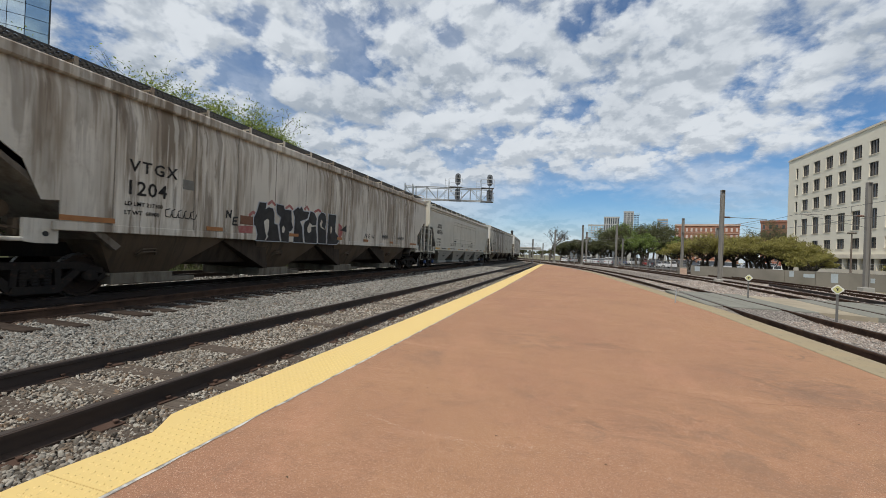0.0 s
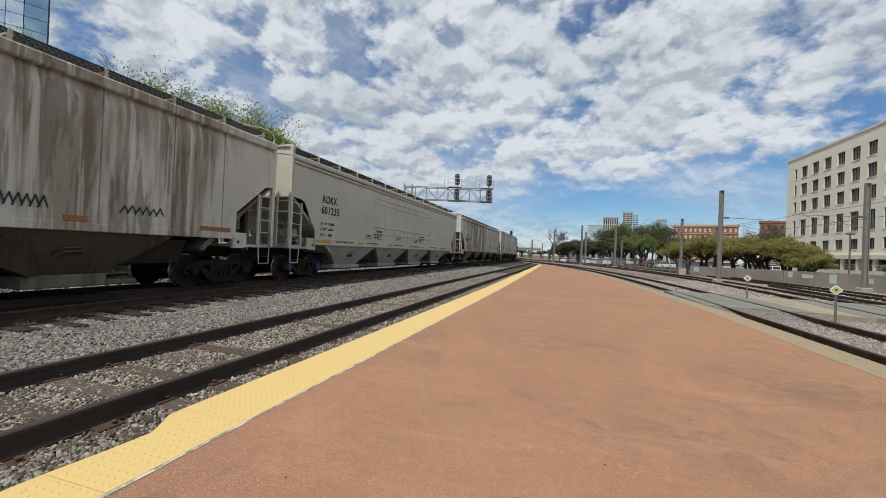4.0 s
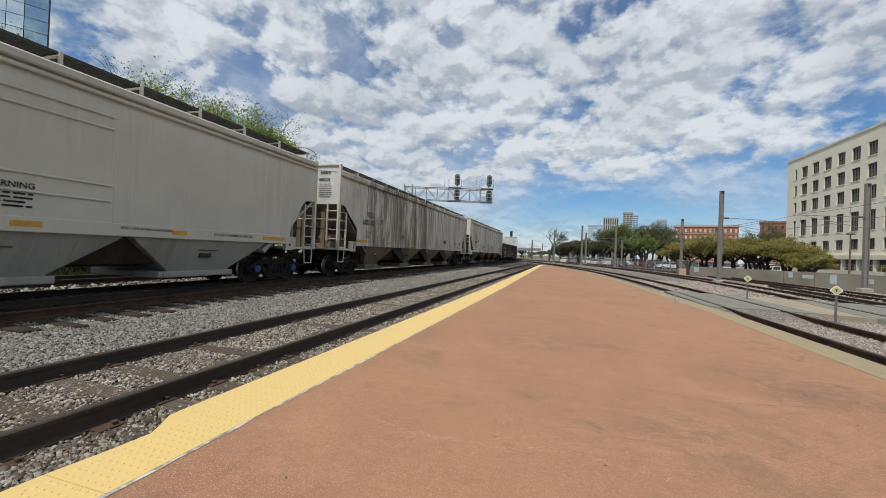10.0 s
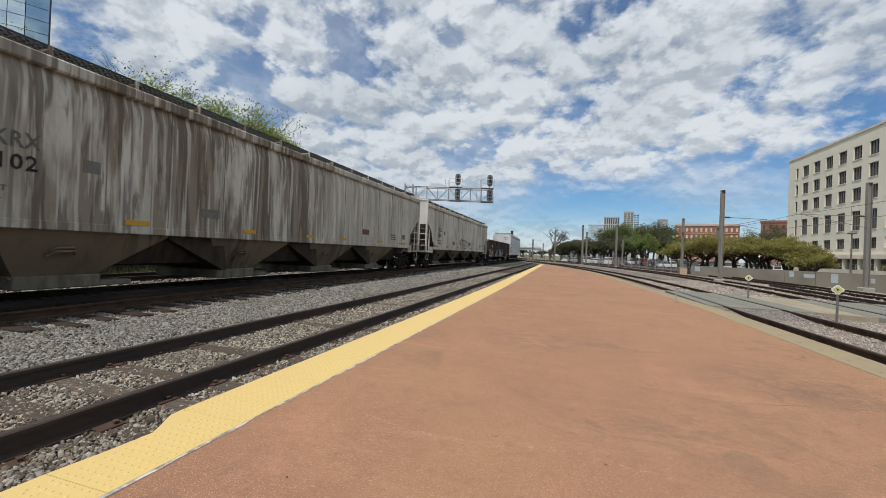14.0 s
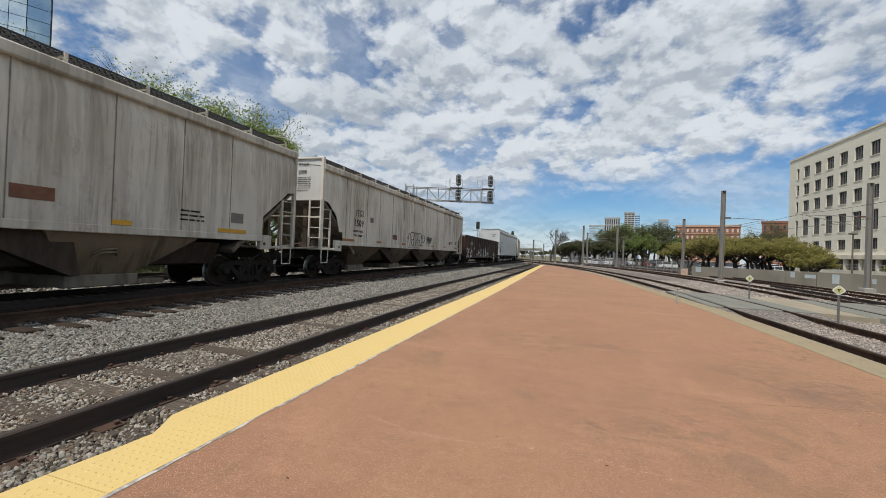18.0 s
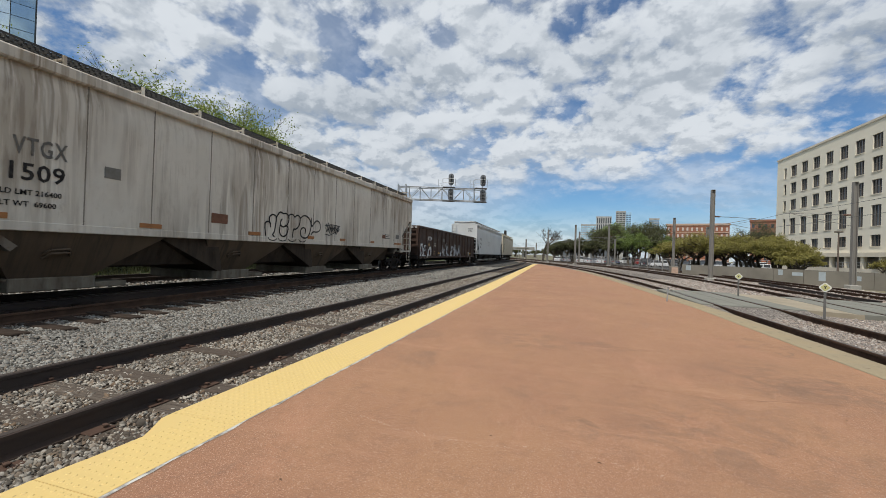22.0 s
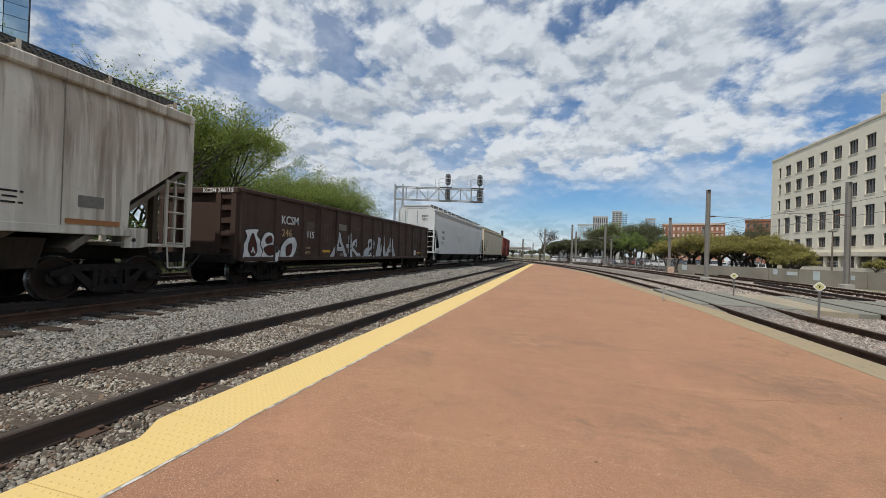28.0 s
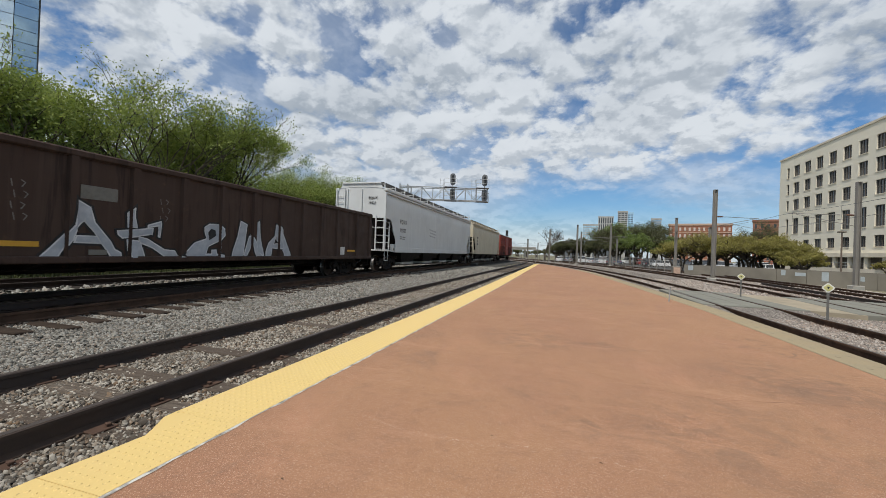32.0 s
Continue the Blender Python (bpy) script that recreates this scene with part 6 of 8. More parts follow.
# ---------- platform edges ----------
def tactile_plates():
    """Yellow plates with truncated domes along the left edge; beige grooved plates along the right edge."""
    step, w = 0.915, STRIP
    def plate(chip):
        g = Geo()
        if chip == 2:
            out = [(0.0, -w + 0.06), (0.5, -w + 0.10), (step - 0.004, -w + 0.115)]
        elif chip:
            out = [(0.0, -w + 0.115), (0.30, -w + 0.15), (0.55, -w + 0.165), (0.63, -w + 0.12), (0.74, -w + 0.05), (0.80, -w + 0.012), (step - 0.004, -w)]
        else:
            out = [(0.0, -w), (step - 0.004, -w)]
        poly = [(x, y) for y, x in out] + [(-0.006, step - 0.004), (-0.006, 0.0)]
        g.prism(poly, "z", -0.012, 0.004)
        for i in range(10):
            for j in range(15):
                x, y = -w + 0.05 + i * 0.056, 0.035 + j * 0.0605
                if chip and x < -w + 0.18:
                    continue
                ring = lambda r, z: [(x + r * math.cos(a * math.pi / 3), y + r * math.sin(a * math.pi / 3), z) for a in range(6)]
                g.loft([ring(0.0150, 0.0038), ring(0.0090, 0.0078)], True, False)
                k = len(g.v)
                g.f.append(tuple(range(k - 6, k)))
        return g.mesh("plate", M_YELLOW, False)
    mesh, chipped, narrow = plate(0), plate(1), plate(2)
    strip = thing("tactile_strip", "yellow tactile warning strip with raised domes at the platform edge", "tactile paving")
    for i in range(66):
        y = -2.2 + i * step
        x = PLAT_LEFT - max(0, y - 15) * 0.012
        part("plate", chipped if i == 4 else narrow if i == 3 else mesh, M_YELLOW, strip, "", pose(x, y, 0.0, 0, 0, 0.7 if y > 15 else 0))
    # sealant joint beside the strip
    g = Geo()
    rnd = random.Random(3)
    pts = [(-2.0 + i * 0.12, rnd.uniform(0.006, 0.028)) for i in range(230)]
    for (a, wa), (b, wb) in zip(pts, pts[1:]):
        g.add([(PLAT_LEFT - 0.004, a, 0.0035), (PLAT_LEFT + wa, a, 0.0035), (PLAT_LEFT + wb, b, 0.0035), (PLAT_LEFT - 0.004, b, 0.0035)], [(0, 1, 2, 3)])
    part("sealant", g, plain("sealant", (0.58, 0.55, 0.49), 0.8, scale=9, wear=(0.07, 0.055, 0.045), amount=1.0), strip, "cracked pale sealant joint")
    prof = [(0.004, -0.012), (0.60, -0.012), (0.60, 0.001)]
    for j in range(10, -1, -1):
        q = 0.02 + j * 0.053
        prof += [(q + 0.026, 0.001), (q + 0.021, 0.007), (q + 0.005, 0.007), (q, 0.001)]
    prof.append((0.004, 0.001))
    ridge = Geo().prism(prof, "x", 0.0, 0.535)
    mesh = ridge.mesh("plate", M_BEIGE, False)
    strip = thing("edge_strip", "weathered beige grooved strip at the platform edge", "tactile paving")
    y = -1.2
    while y < 40:
        k = next(i for i in range(len(RIGHT_EDGE) - 1) if RIGHT_EDGE[i][0] <= y < RIGHT_EDGE[i + 1][0])
        (ya, xa), (yb, xb) = RIGHT_EDGE[k], RIGHT_EDGE[k + 1]
        x = xa + (xb - xa) * (y - ya) / (yb - ya) - 0.545
        part("plate", mesh, M_BEIGE, strip, "", pose(x, y, 0.0, 0, 0, math.degrees(-math.atan2(xb - xa, yb - ya))))
        y += 0.606


tactile_plates()


# ---------- crossing of the right tracks ----------
def crossing():
    ob = thing("track_crossing", "grey rubber and concrete crossing panels between the rails", "level crossing")
    panel = plain("crossing_rubber", (0.195, 0.192, 0.160), 0.95, scale=1.5, wear=(0.27, 0.262, 0.225))
    tan = plain("crossing_slab", (0.34, 0.29, 0.21), 0.9, scale=1.0)
    for xa, xb in ((4.27, 4.63), (4.80, 5.43), (5.46, 6.10), (6.30, 6.98)):
        for k in range(3):
            part("panel", Geo().bevel_box(xa, xb, 13.9 + k * 1.86, 13.9 + k * 1.86 + 1.84, -0.16, -0.004, 0.015), panel, ob)
    part("slab", Geo().prism([(7.0, 13.95), (8.05, 13.5), (8.75, 18.6), (7.0, 19.4)], "z", -0.3, -0.012), tan, ob, "tan concrete walkway slab")
    x, y, a = track_line("right_b", 16.0)
    m = pose(x, y, 0.01, 0, 0, math.degrees(a))
    for xa, xb in ((-1.5, -0.86), (-0.66, -0.01), (0.01, 0.66), (0.86, 1.7)):
        for k in range(3):
            part("panel", Geo().bevel_box(xa, xb, -2.6 + k * 1.75, -2.6 + k * 1.75 + 1.73, -0.16, -0.004, 0.015), panel, ob, "", m)
    part("slab", Geo().box(1.72, 5.2, -2.4, 2.2, -0.3, -0.012), tan, ob, "tan concrete walkway slab", m)


crossing()
setting("ballast_bed_9", Geo().prism([(12.2, -0.3), (12.2, -0.158), (13.88, -0.035), (13.88, -0.3)], "x", 4.30, 6.96), M_GRAVEL_PALE, "pale ballast heaped up to the crossing", "ballast bed")
# a short stub of spare rail and a switch rail between the right tracks
stub = thing("spare_rail", "rusty length of spare rail lying beside the light rail track", "rail")
part("rail_body", Geo().loft([[(px, y, pz) for px, pz in RAIL_PROFILE] for y in (0, 12.0)], True, True), M_RAIL, stub)
stub.matrix_basis = pose(11.75, 18.9, 0.035, 0, 0, -5.0)


# ---------- low signs and marker ----------
def diamond_sign(x, y, zc, turn):
    ob = thing("diamond_sign", "small white and yellow diamond sign on a low steel post", "sign", "low diamond signs beside the track", pose(x, y, -0.14, 0, 0, turn))
    part("post", Geo().box(-0.026, 0.026, -0.02, 0.02, -0.1, zc + 0.14), plain("sign_post", (0.13, 0.125, 0.115), 0.6), ob)
    r = 0.118
    plate = [(-r, 0.02), (-r, -0.02), (-0.02, -r), (0.02, -r), (r, -0.02), (r, 0.02), (0.02, r), (-0.02, r)]
    g = Geo().prism([(a, b + zc + 0.14) for a, b in plate], "y", -0.032, -0.022)
    pl = part("sign_plate", g, plain("sign_white", (0.70, 0.70, 0.62), 0.6), ob)
    q = [(a * 0.72, b * 0.72) for a, b in plate]
    part("sign_face", Geo().prism([(a, b + zc + 0.14) for a, b in q], "y", -0.036, -0.0325), plain("sign_yellow", (0.56, 0.53, 0.22), 0.6), pl, "yellow inner diamond")
    s = Geo().prism([(-0.03, zc + 0.15), (0.03, zc + 0.15), (0.03, zc + 0.17), (-0.03, zc + 0.17)], "y", -0.040, -0.0365).prism([(-0.012, zc + 0.11), (0.012, zc + 0.11), (0.012, zc + 0.151), (-0.012, zc + 0.151)], "y", -0.0402, -0.0367)
    part("symbol", s, M_BLACK, pl, "small dark symbol")


diamond_sign(6.60, 12.45, 0.74, -27)
diamond_sign(6.72, 17.8, 0.76, -20)
mk = thing("marker_post", "thin leaning steel marker post at the platform edge", "post", m=pose(3.34, 13.9, 0.0, 0, 4, 0))
part("post", Geo().tube((0, 0, -0.02), (0, 0, 0.42), 0.018, 8), M_GALV, mk)
part("cap", Geo().tube((0, 0, 0.42), (0, 0, 0.45), 0.024, 8), M_POLE, mk)


# ---------- overhead line ----------
def line_pole(x, y, top, arm_to=None, width=0.30, base=True):
    ob = thing("catenary_pole", "tall weathered steel overhead line pole on a concrete footing", "pole", "overhead line poles", pose(x, y, -0.2))
    h = top + 0.2
    w = width / 2
    g = Geo().box(-w, -w + 0.03, -w, w, 0, h).box(w - 0.03, w, -w, w, 0, h).box(-w + 0.03, w - 0.03, -0.015, 0.015, 0, h)
    g.box(-w, w, -w, w, h, h + 0.03)
    part("shaft", g, M_POLE, ob)
    part("base_plate", Geo().bevel_box(-w - 0.18, w + 0.18, -w - 0.18, w + 0.18, -0.1, 0.26, 0.03), M_CONCRETE, ob, "concrete footing")
    if arm_to is not None:
        ax, ay = arm_to[0] - x, arm_to[1] - y
        z1, z2 = 4.75 + 0.2, 3.9 + 0.2
        for a, b, r, n in (((0, 0, z1 - 0.1), (ax, ay, z1), 0.02, "cantilever_tube"), ((0, 0, z2 + 0.0), (ax * 0.9, ay * 0.9, z1 - 0.05), 0.017, "cantilever_tube"), ((ax * 0.35, ay * 0.35, z2 + 0.28), (ax * 1.0, ay * 1.0, z2 - 0.0), 0.014, "registration_arm")):
            part(n, Geo().tube(a, b, r, 6), M_POLE, ob)
        part("insulator", Geo().tube((ax * 0.06, ay * 0.06, z1 - 0.1), (ax * 0.16, ay * 0.16, z1 - 0.08), 0.06, 8), plain("insulator_brown", (0.16, 0.08, 0.05), 0.3), ob)
    return ob


def over(kind, s, off=0.0):
    x, y, a = track_line(kind, s)
    return x + off * math.cos(a), y + off * math.sin(a)


line_pole(11.0, 33.9, 6.6, over("right_c", 36.5), 0.25)
line_pole(18.63, 32.4, 6.8, over("right_c", 32.4), 0.25)
line_pole(13.6, 54.3, 6.4, over("right_c", 53.5), 0.26)
line_pole(7.66, 66.8, 6.45, over("right_c", 70.5), 0.27)
line_pole(2.9, 71.9, 6.7, over("right_c", 75.0), 0.30)
line_pole(4.45, 89.9, 6.6, over("right_c", 93), 0.34)
line_pole(-1.95, 85.0, 6.65, over("right_c", 90), 0.30)
line_pole(14.0, 109.0, 6.1, None, 0.34)
line_pole(-9.0, 119.6, 5.85, None, 0.40)
line_pole(-7.6, 150.0, 5.7, None, 0.36)
line_pole(20.9, 66.0, 6.2, None, 0.34)


def wire(name, kind, z, s0, s1, sag, label):
    g = Geo()
    pts = []
    s = s0
    while s <= s1:
        x, y = over(kind, s)
        k = ((s - 32.4) / 20.6) % 1.0
        pts.append((x, y, z - sag * 4 * k * (1 - k)))
        s += 2.06
    g.path(pts, 0.012, 4)
    ob = tagged(part(name, g, M_WIRE), label, "wire", "overhead wires")
    return ob


for kind in ("right_c",):
    wire("messenger_wire", kind, 4.78, -30, 150, 0.22, "thin dark messenger wire strung between overhead line poles")
    wire("contact_wire", kind, 3.90, -30, 150, 0.04, "thin dark contact wire above the light rail track")
dr = Geo()
for s in range(-28, 120, 5):
    x, y = over("right_c", s)
    k = ((s - 32.4) / 20.6) % 1.0
    dr.tube((x, y, 4.78 - 0.22 * 4 * k * (1 - k)), (x, y, 3.9), 0.006, 4)
tagged(part("dropper_wires", dr, M_WIRE), "fine dropper wires between the messenger and contact wires", "wire", kind="stuff")


# ---------- signal bridge ----------
def signal_bridge():
    a0, a1, dist = radians(-22.9), radians(-10.25), 44.0
    p0 = Vector((dist * math.sin(a0), dist * math.cos(a0), 0))
    p1 = Vector((dist * math.sin(a1), dist * math.cos(a1), 0))
    length = (p1 - p0).length
    turn = math.degrees(math.atan2(p1.y - p0.y, p1.x - p0.x))
    ob = thing("signal_bridge", "galvanised lattice cantilever signal bridge with railway signals", "signal bridge", m=pose(p0.x, p0.y, -0.42, 0, 0, turn))
    zb, zt, d = 7.44, 8.80, 0.9
    for y in (0, d):
        for z in (zb, zt):
            part("chord", Geo().tube((0, y, z), (length, y, z), 0.055, 6), M_GALV, ob)
    n = 8
    for i in range(n + 1):
        x = length * i / n
        for y in (0, d):
            part("upright", Geo().tube((x, y, zb), (x, y, zt), 0.035, 5), M_GALV, ob)
            if i < n:
                x2 = length * (i + 1) / n
                za, zc = (zb, zt) if i % 2 else (zt, zb)
                part("diagonal", Geo().tube((x, y, za), (x2, y, zc), 0.028, 5), M_GALV, ob)
        for z in (zb, zt):
            part("cross_tie", Geo().tube((x, 0, z), (x, d, z), 0.028, 5), M_GALV, ob)
    for x in (0.0, 0.85):
        for y in (0, d):
            part("mast_leg", Geo().tube((x, y, 0), (x, y, zt + 0.25), 0.075, 8), M_GALV, ob)
    for i in range(9):
        z = 0.3 + i * 0.8
        for y in (0, d):
            part("mast_brace", Geo().tube((0, y, z), (0.85, y, z + 0.8), 0.025, 5), M_GALV, ob)
    part("footing", Geo().bevel_box(-0.5, 1.4, -0.5, d + 0.5, -0.1, 0.35, 0.04), M_CONCRETE, ob, "concrete footing")
    deck = plain("deck_grating", (0.20, 0.20, 0.20), 0.7, 0.3)
    for az in (-15.5, -10.95):
        x = dist * math.sin(radians(az)) / math.cos(radians(turn)) - p0.x / math.cos(radians(turn))
        x = length * (math.tan(radians(az + 16.575)) - math.tan(radians(-22.9 + 16.575))) / (math.tan(radians(-10.25 + 16.575)) - math.tan(radians(-22.9 + 16.575)))
        for z in (zb - 0.18, zt - 0.05):
            part("platform_deck", Geo().box(x - 0.75, x + 0.6, -0.75, 0.05, z, z + 0.06), deck, ob)
        for z0 in (zb - 0.1, zt):
            for xx in (x - 0.75, x + 0.6):
                part("rail_post", Geo().tube((xx, -0.75, z0), (xx, -0.75, z0 + 0.9), 0.02, 5), M_GALV, ob)
            for q in (0.45, 0.9):
                part("guard_rail", Geo().path([(x - 0.75, 0.0, z0 + q), (x - 0.75, -0.75, z0 + q), (x + 0.6, -0.75, z0 + q), (x + 0.6, 0.0, z0 + q)], 0.02, 5), M_GALV, ob)
        for zc in (zt + 0.85, zb + 0.55):
            g = Geo()
            ring = lambda q, yy: [(x + 0.15 + q * 0.30 * math.cos(t), yy, zc + (0.34 if math.sin(t) > 0 else -0.34) + q * 0.30 * math.sin(t)) for t in [math.pi * 2 * k / 20 for k in range(20)]]
            g.loft([ring(1, -0.50), ring(1, -0.46)], True, True)
            sg = part("signal_target", g, plain("signal_grey", (0.16, 0.165, 0.17), 0.6), ob, "oval grey signal backing")
            part("signal_case", Geo().bevel_box(x - 0.02, x + 0.32, -0.46, -0.2, zc - 0.42, zc + 0.42, 0.04), M_DARKIRON, ob)
            for q in (-0.3, 0.0, 0.3):
                part("lamp_hood", Geo().tube((x + 0.15, -0.50, zc + q), (x + 0.15, -0.72, zc + q), 0.10, 10, 0.11), M_BLACK, sg)
        part("signal_mast", Geo().tube((x + 0.15, -0.3, zb - 0.1), (x + 0.15, -0.3, zt + 1.3), 0.05, 8), M_GALV, ob)
        lad = part("ladder", Geo().box(x - 1.25, x - 1.21, -0.1, -0.05, zb, zt + 0.95).box(x - 0.87, x - 0.83, -0.1, -0.05, zb, zt + 0.95), M_GALV, ob)
        for i in range(8):
            part("rung", Geo().tube((x - 1.23, -0.08, zb + 0.2 + i * 0.27), (x - 0.85, -0.08, zb + 0.2 + i * 0.27), 0.012, 5), M_GALV, lad)


signal_bridge()


def dwarf_mast(x, y, top, label):
    ob = thing("signal_mast", label, "signal", "far signal masts", pose(x, y, -0.4))
    part("mast", Geo().tube((0, 0, 0), (0, 0, top + 0.4), 0.07, 8), M_GALV, ob)
    part("signal_head", Geo().bevel_box(-0.28, 0.28, -0.15, 0.15, top - 0.9, top + 0.35, 0.08), M_BLACK, ob)
    part("cross_arm", Geo().box(-0.9, 0.4, -0.05, 0.05, top - 1.15, top - 1.05), M_GALV, ob)


dwarf_mast(-11.4, 89.3, 6.6, "black railway signal head on a slim mast")
dwarf_mast(-14.0, 64.5, 6.6, "slim grey signal mast behind the train")


# ---------- wall, lamp and small things on the right ----------
def right_wall():
    pts = [(12.5, 46.2), (17.0, 43.0), (21.3, 38.6), (25.0, 33.0), (28.0, 26.0), (31, 15)]
    ob = thing("concrete_wall", "low stained concrete retaining wall with painted-over patches", "wall")
    for (xa, ya), (xb, yb) in zip(pts, pts[1:]):
        n = max(1, round(math.hypot(xb - xa, yb - ya) / 2.4))
        for i in range(n):
            a = (xa + (xb - xa) * i / n, ya + (yb - ya) * i / n)
            b = (xa + (xb - xa) * (i + 1) / n, ya + (yb - ya) * (i + 1) / n)
            d = Vector((b[0] - a[0], b[1] - a[1], 0)).normalized()
            nrm = Vector((d.y, -d.x, 0)) * -0.3
            e = d * 0.012
            base = [(a[0] + e.x, a[1] + e.y), (b[0] - e.x, b[1] - e.y), (b[0] - e.x - nrm.x, b[1] - e.y - nrm.y), (a[0] + e.x - nrm.x, a[1] + e.y - nrm.y)]
            part("wall_panel", Geo().prism(base, "z", -0.42, 0.86), M_WALLCONC, ob)
    for a0, a1, z0, z1 in ((15.44, 15.96, 0.32, 0.80), (24.17, 24.54, 0.32, 0.79), (25.31, 26.18, 0.33, 0.62), (27.41, 27.94, 0.02, 0.75), (30.2, 30.5, 0.2, 0.55)):
        ends = []
        for a in (a0, a1):
            u = Vector((math.sin(radians(a)), math.cos(radians(a))))
            for (xa, ya), (xb, yb) in zip(pts, pts[1:]):
                d = Vector((xb - xa, yb - ya)).normalized()
                n = Vector((d.y, -d.x))
                dist = (Vector((xa, ya)) + n * 0.304).dot(n) / u.dot(n)
                p = u * dist
                if -0.3 <= (p - Vector((xa, ya))).dot(d) <= math.hypot(xb - xa, yb - ya):
                    ends.append((p, n))
                    break
        (p, n), (q, _) = ends
        part("paint_patch", Geo().prism([tuple(p), tuple(q), tuple(q + n * 0.006), tuple(p + n * 0.006)], "z", z0, z1), M_PATCH, ob, "pale painted-over patch")


right_wall()
lamp = thing("street_lamp", "dark brown street lamp with a flat square head", "street lamp", m=pose(26.5, 48.2, -0.3))
part("shaft", Geo().tube((0, 0, 0), (0, 0, 4.85), 0.09, 8, 0.06), plain("lamp_brown", (0.16, 0.12, 0.09), 0.6), lamp)
part("head", Geo().bevel_box(-0.30, 0.30, -0.2, 0.2, 4.85, 5.00, 0.04), M_EDGEBEAM, lamp)
cab = thing("equipment_cabinet", "beige trackside equipment cabinet beside the concrete wall", "cabinet", m=pose(11.7, 46.4, -0.42))
part("body", Geo().bevel_box(-0.36, 0.36, -0.4, 0.4, 0.0, 1.05, 0.03), M_WALLCONC, cab)
part("door", Geo().box(-0.3, 0.3, -0.42, -0.402, 0.1, 0.95), M_TRIMSTONE, cab)


# ---------- buildings ----------
def office_building():
    ob = thing("office_building", "cream stone office building with rows of dark windows", "building")
    x0, far, near = 51.2, 115.8, 40.0
    t = 0.5
    bays = [109.9 - 4.12 * i for i in range(17)]
    rows = [(21.37, 23.84), (17.5, 19.97), (13.67, 16.1), (8.23, 11.8), (4.78, 6.73)]
    # Solid block; the darkness of unlit rooms is only its colour.
    part("inner_core", Geo().box(x0 + 0.9, x0 + 34, near + 0.5, far - 0.5, -0.4, 26.0), M_FRAME, ob, "solid dark block painted for the unlit interior behind the windows")
    # wall strips between the openings: full-height piers and spandrels
    wide = 2.25
    edges = [far, 112.9]
    piers = [(112.75, far), (109.95, 111.75)]
    for a, b in zip(bays, bays[1:]):
        piers.append((b, a - wide))
    piers.append((near, bays[-1] - wide))
    for lo, hi in piers:
        part("pier", Geo().box(x0, x0 + t, lo, hi, 3.7, 26.1), M_CREAM, ob)
    zs = [3.7] + [z for r in sorted(rows) for z in r] + [26.1]
    for k, y in enumerate([111.75] + [b - wide for b in bays]):
        w = 1.0 if k == 0 else wide
        for i in range(0, len(zs), 2):
            part("spandrel", Geo().box(x0 + 0.003, x0 + t, y + 0.001, y + w - 0.001, zs[i], zs[i + 1]), M_CREAM, ob)
        for za, zb in rows:
            win = part("window", Geo().box(x0 + 0.30, x0 + 0.34, y + 0.02, y + w - 0.02, za + 0.02, zb - 0.02), M_GLASS_DARK, ob)
            fr = Geo()
            for q in ((0.0, 0.34, 0.66, 1.0) if k else (0.0, 1.0)):
                yy = y + 0.05 + (w - 0.1) * q
                fr.box(x0 + 0.20, x0 + 0.29, yy - 0.05, yy + 0.05, za, zb)
            for q in (0.0, 0.55, 1.0):
                zz = za + 0.05 + (zb - za - 0.1) * q
                fr.box(x0 + 0.22, x0 + 0.28, y, y + w, zz - 0.035, zz + 0.035)
            part("window_frame", fr, M_FRAME, win)
            part("window_sill", Geo().box(x0 - 0.08, x0 + 0.2, y - 0.05, y + w + 0.05, za - 0.16, za - 0.002), M_CREAM2, win)
    part("cornice", Geo().box(x0 - 0.14, x0 + t + 0.05, near - 0.1, far + 0.1, 26.1, 26.5), M_CREAM2, ob)
    part("roof", Geo().box(x0 + 0.2, x0 + 34, near, far, 26.0, 26.3), M_CONCRETE, ob)
    part("side_wall", Geo().box(x0 + t, x0 + 34, far - 0.4, far, -0.4, 26.1), M_CREAM, ob)
    part("penthouse", Geo().box(x0 + 0.02, x0 + 20, 58.0, 82.2, 26.5, 29.8), M_CREAM, ob)
    part("ledge", Geo().box(x0 - 0.7, x0 + t, near, far + 0.5, 2.95, 3.7), M_CREAM2, ob)
    for i in range(16):
        y = far - 0.6 - i * 4.12
        part("column", Geo().tube((x0 - 0.1, y, -0.4), (x0 - 0.1, y, 2.95), 0.42, 12), M_CREAM2, ob)
    part("terrace_wall", Geo().box(x0 - 4.0, x0 - 3.6, near, far - 2, -0.4, 0.95), M_CREAM2, ob)
    g = Geo()
    y = near
    while y < far - 3:
        g.tube((x0 - 3.8, y, 0.95), (x0 - 3.8, y, 1.9), 0.03, 4)
        y += 1.5
    g.tube((x0 - 3.8, near, 1.9), (x0 - 3.8, far - 2, 1.9), 0.03, 5).tube((x0 - 3.8, near, 1.4), (x0 - 3.8, far - 2, 1.4), 0.02, 5)
    part("railing", g, M_GALV, ob)


office_building()


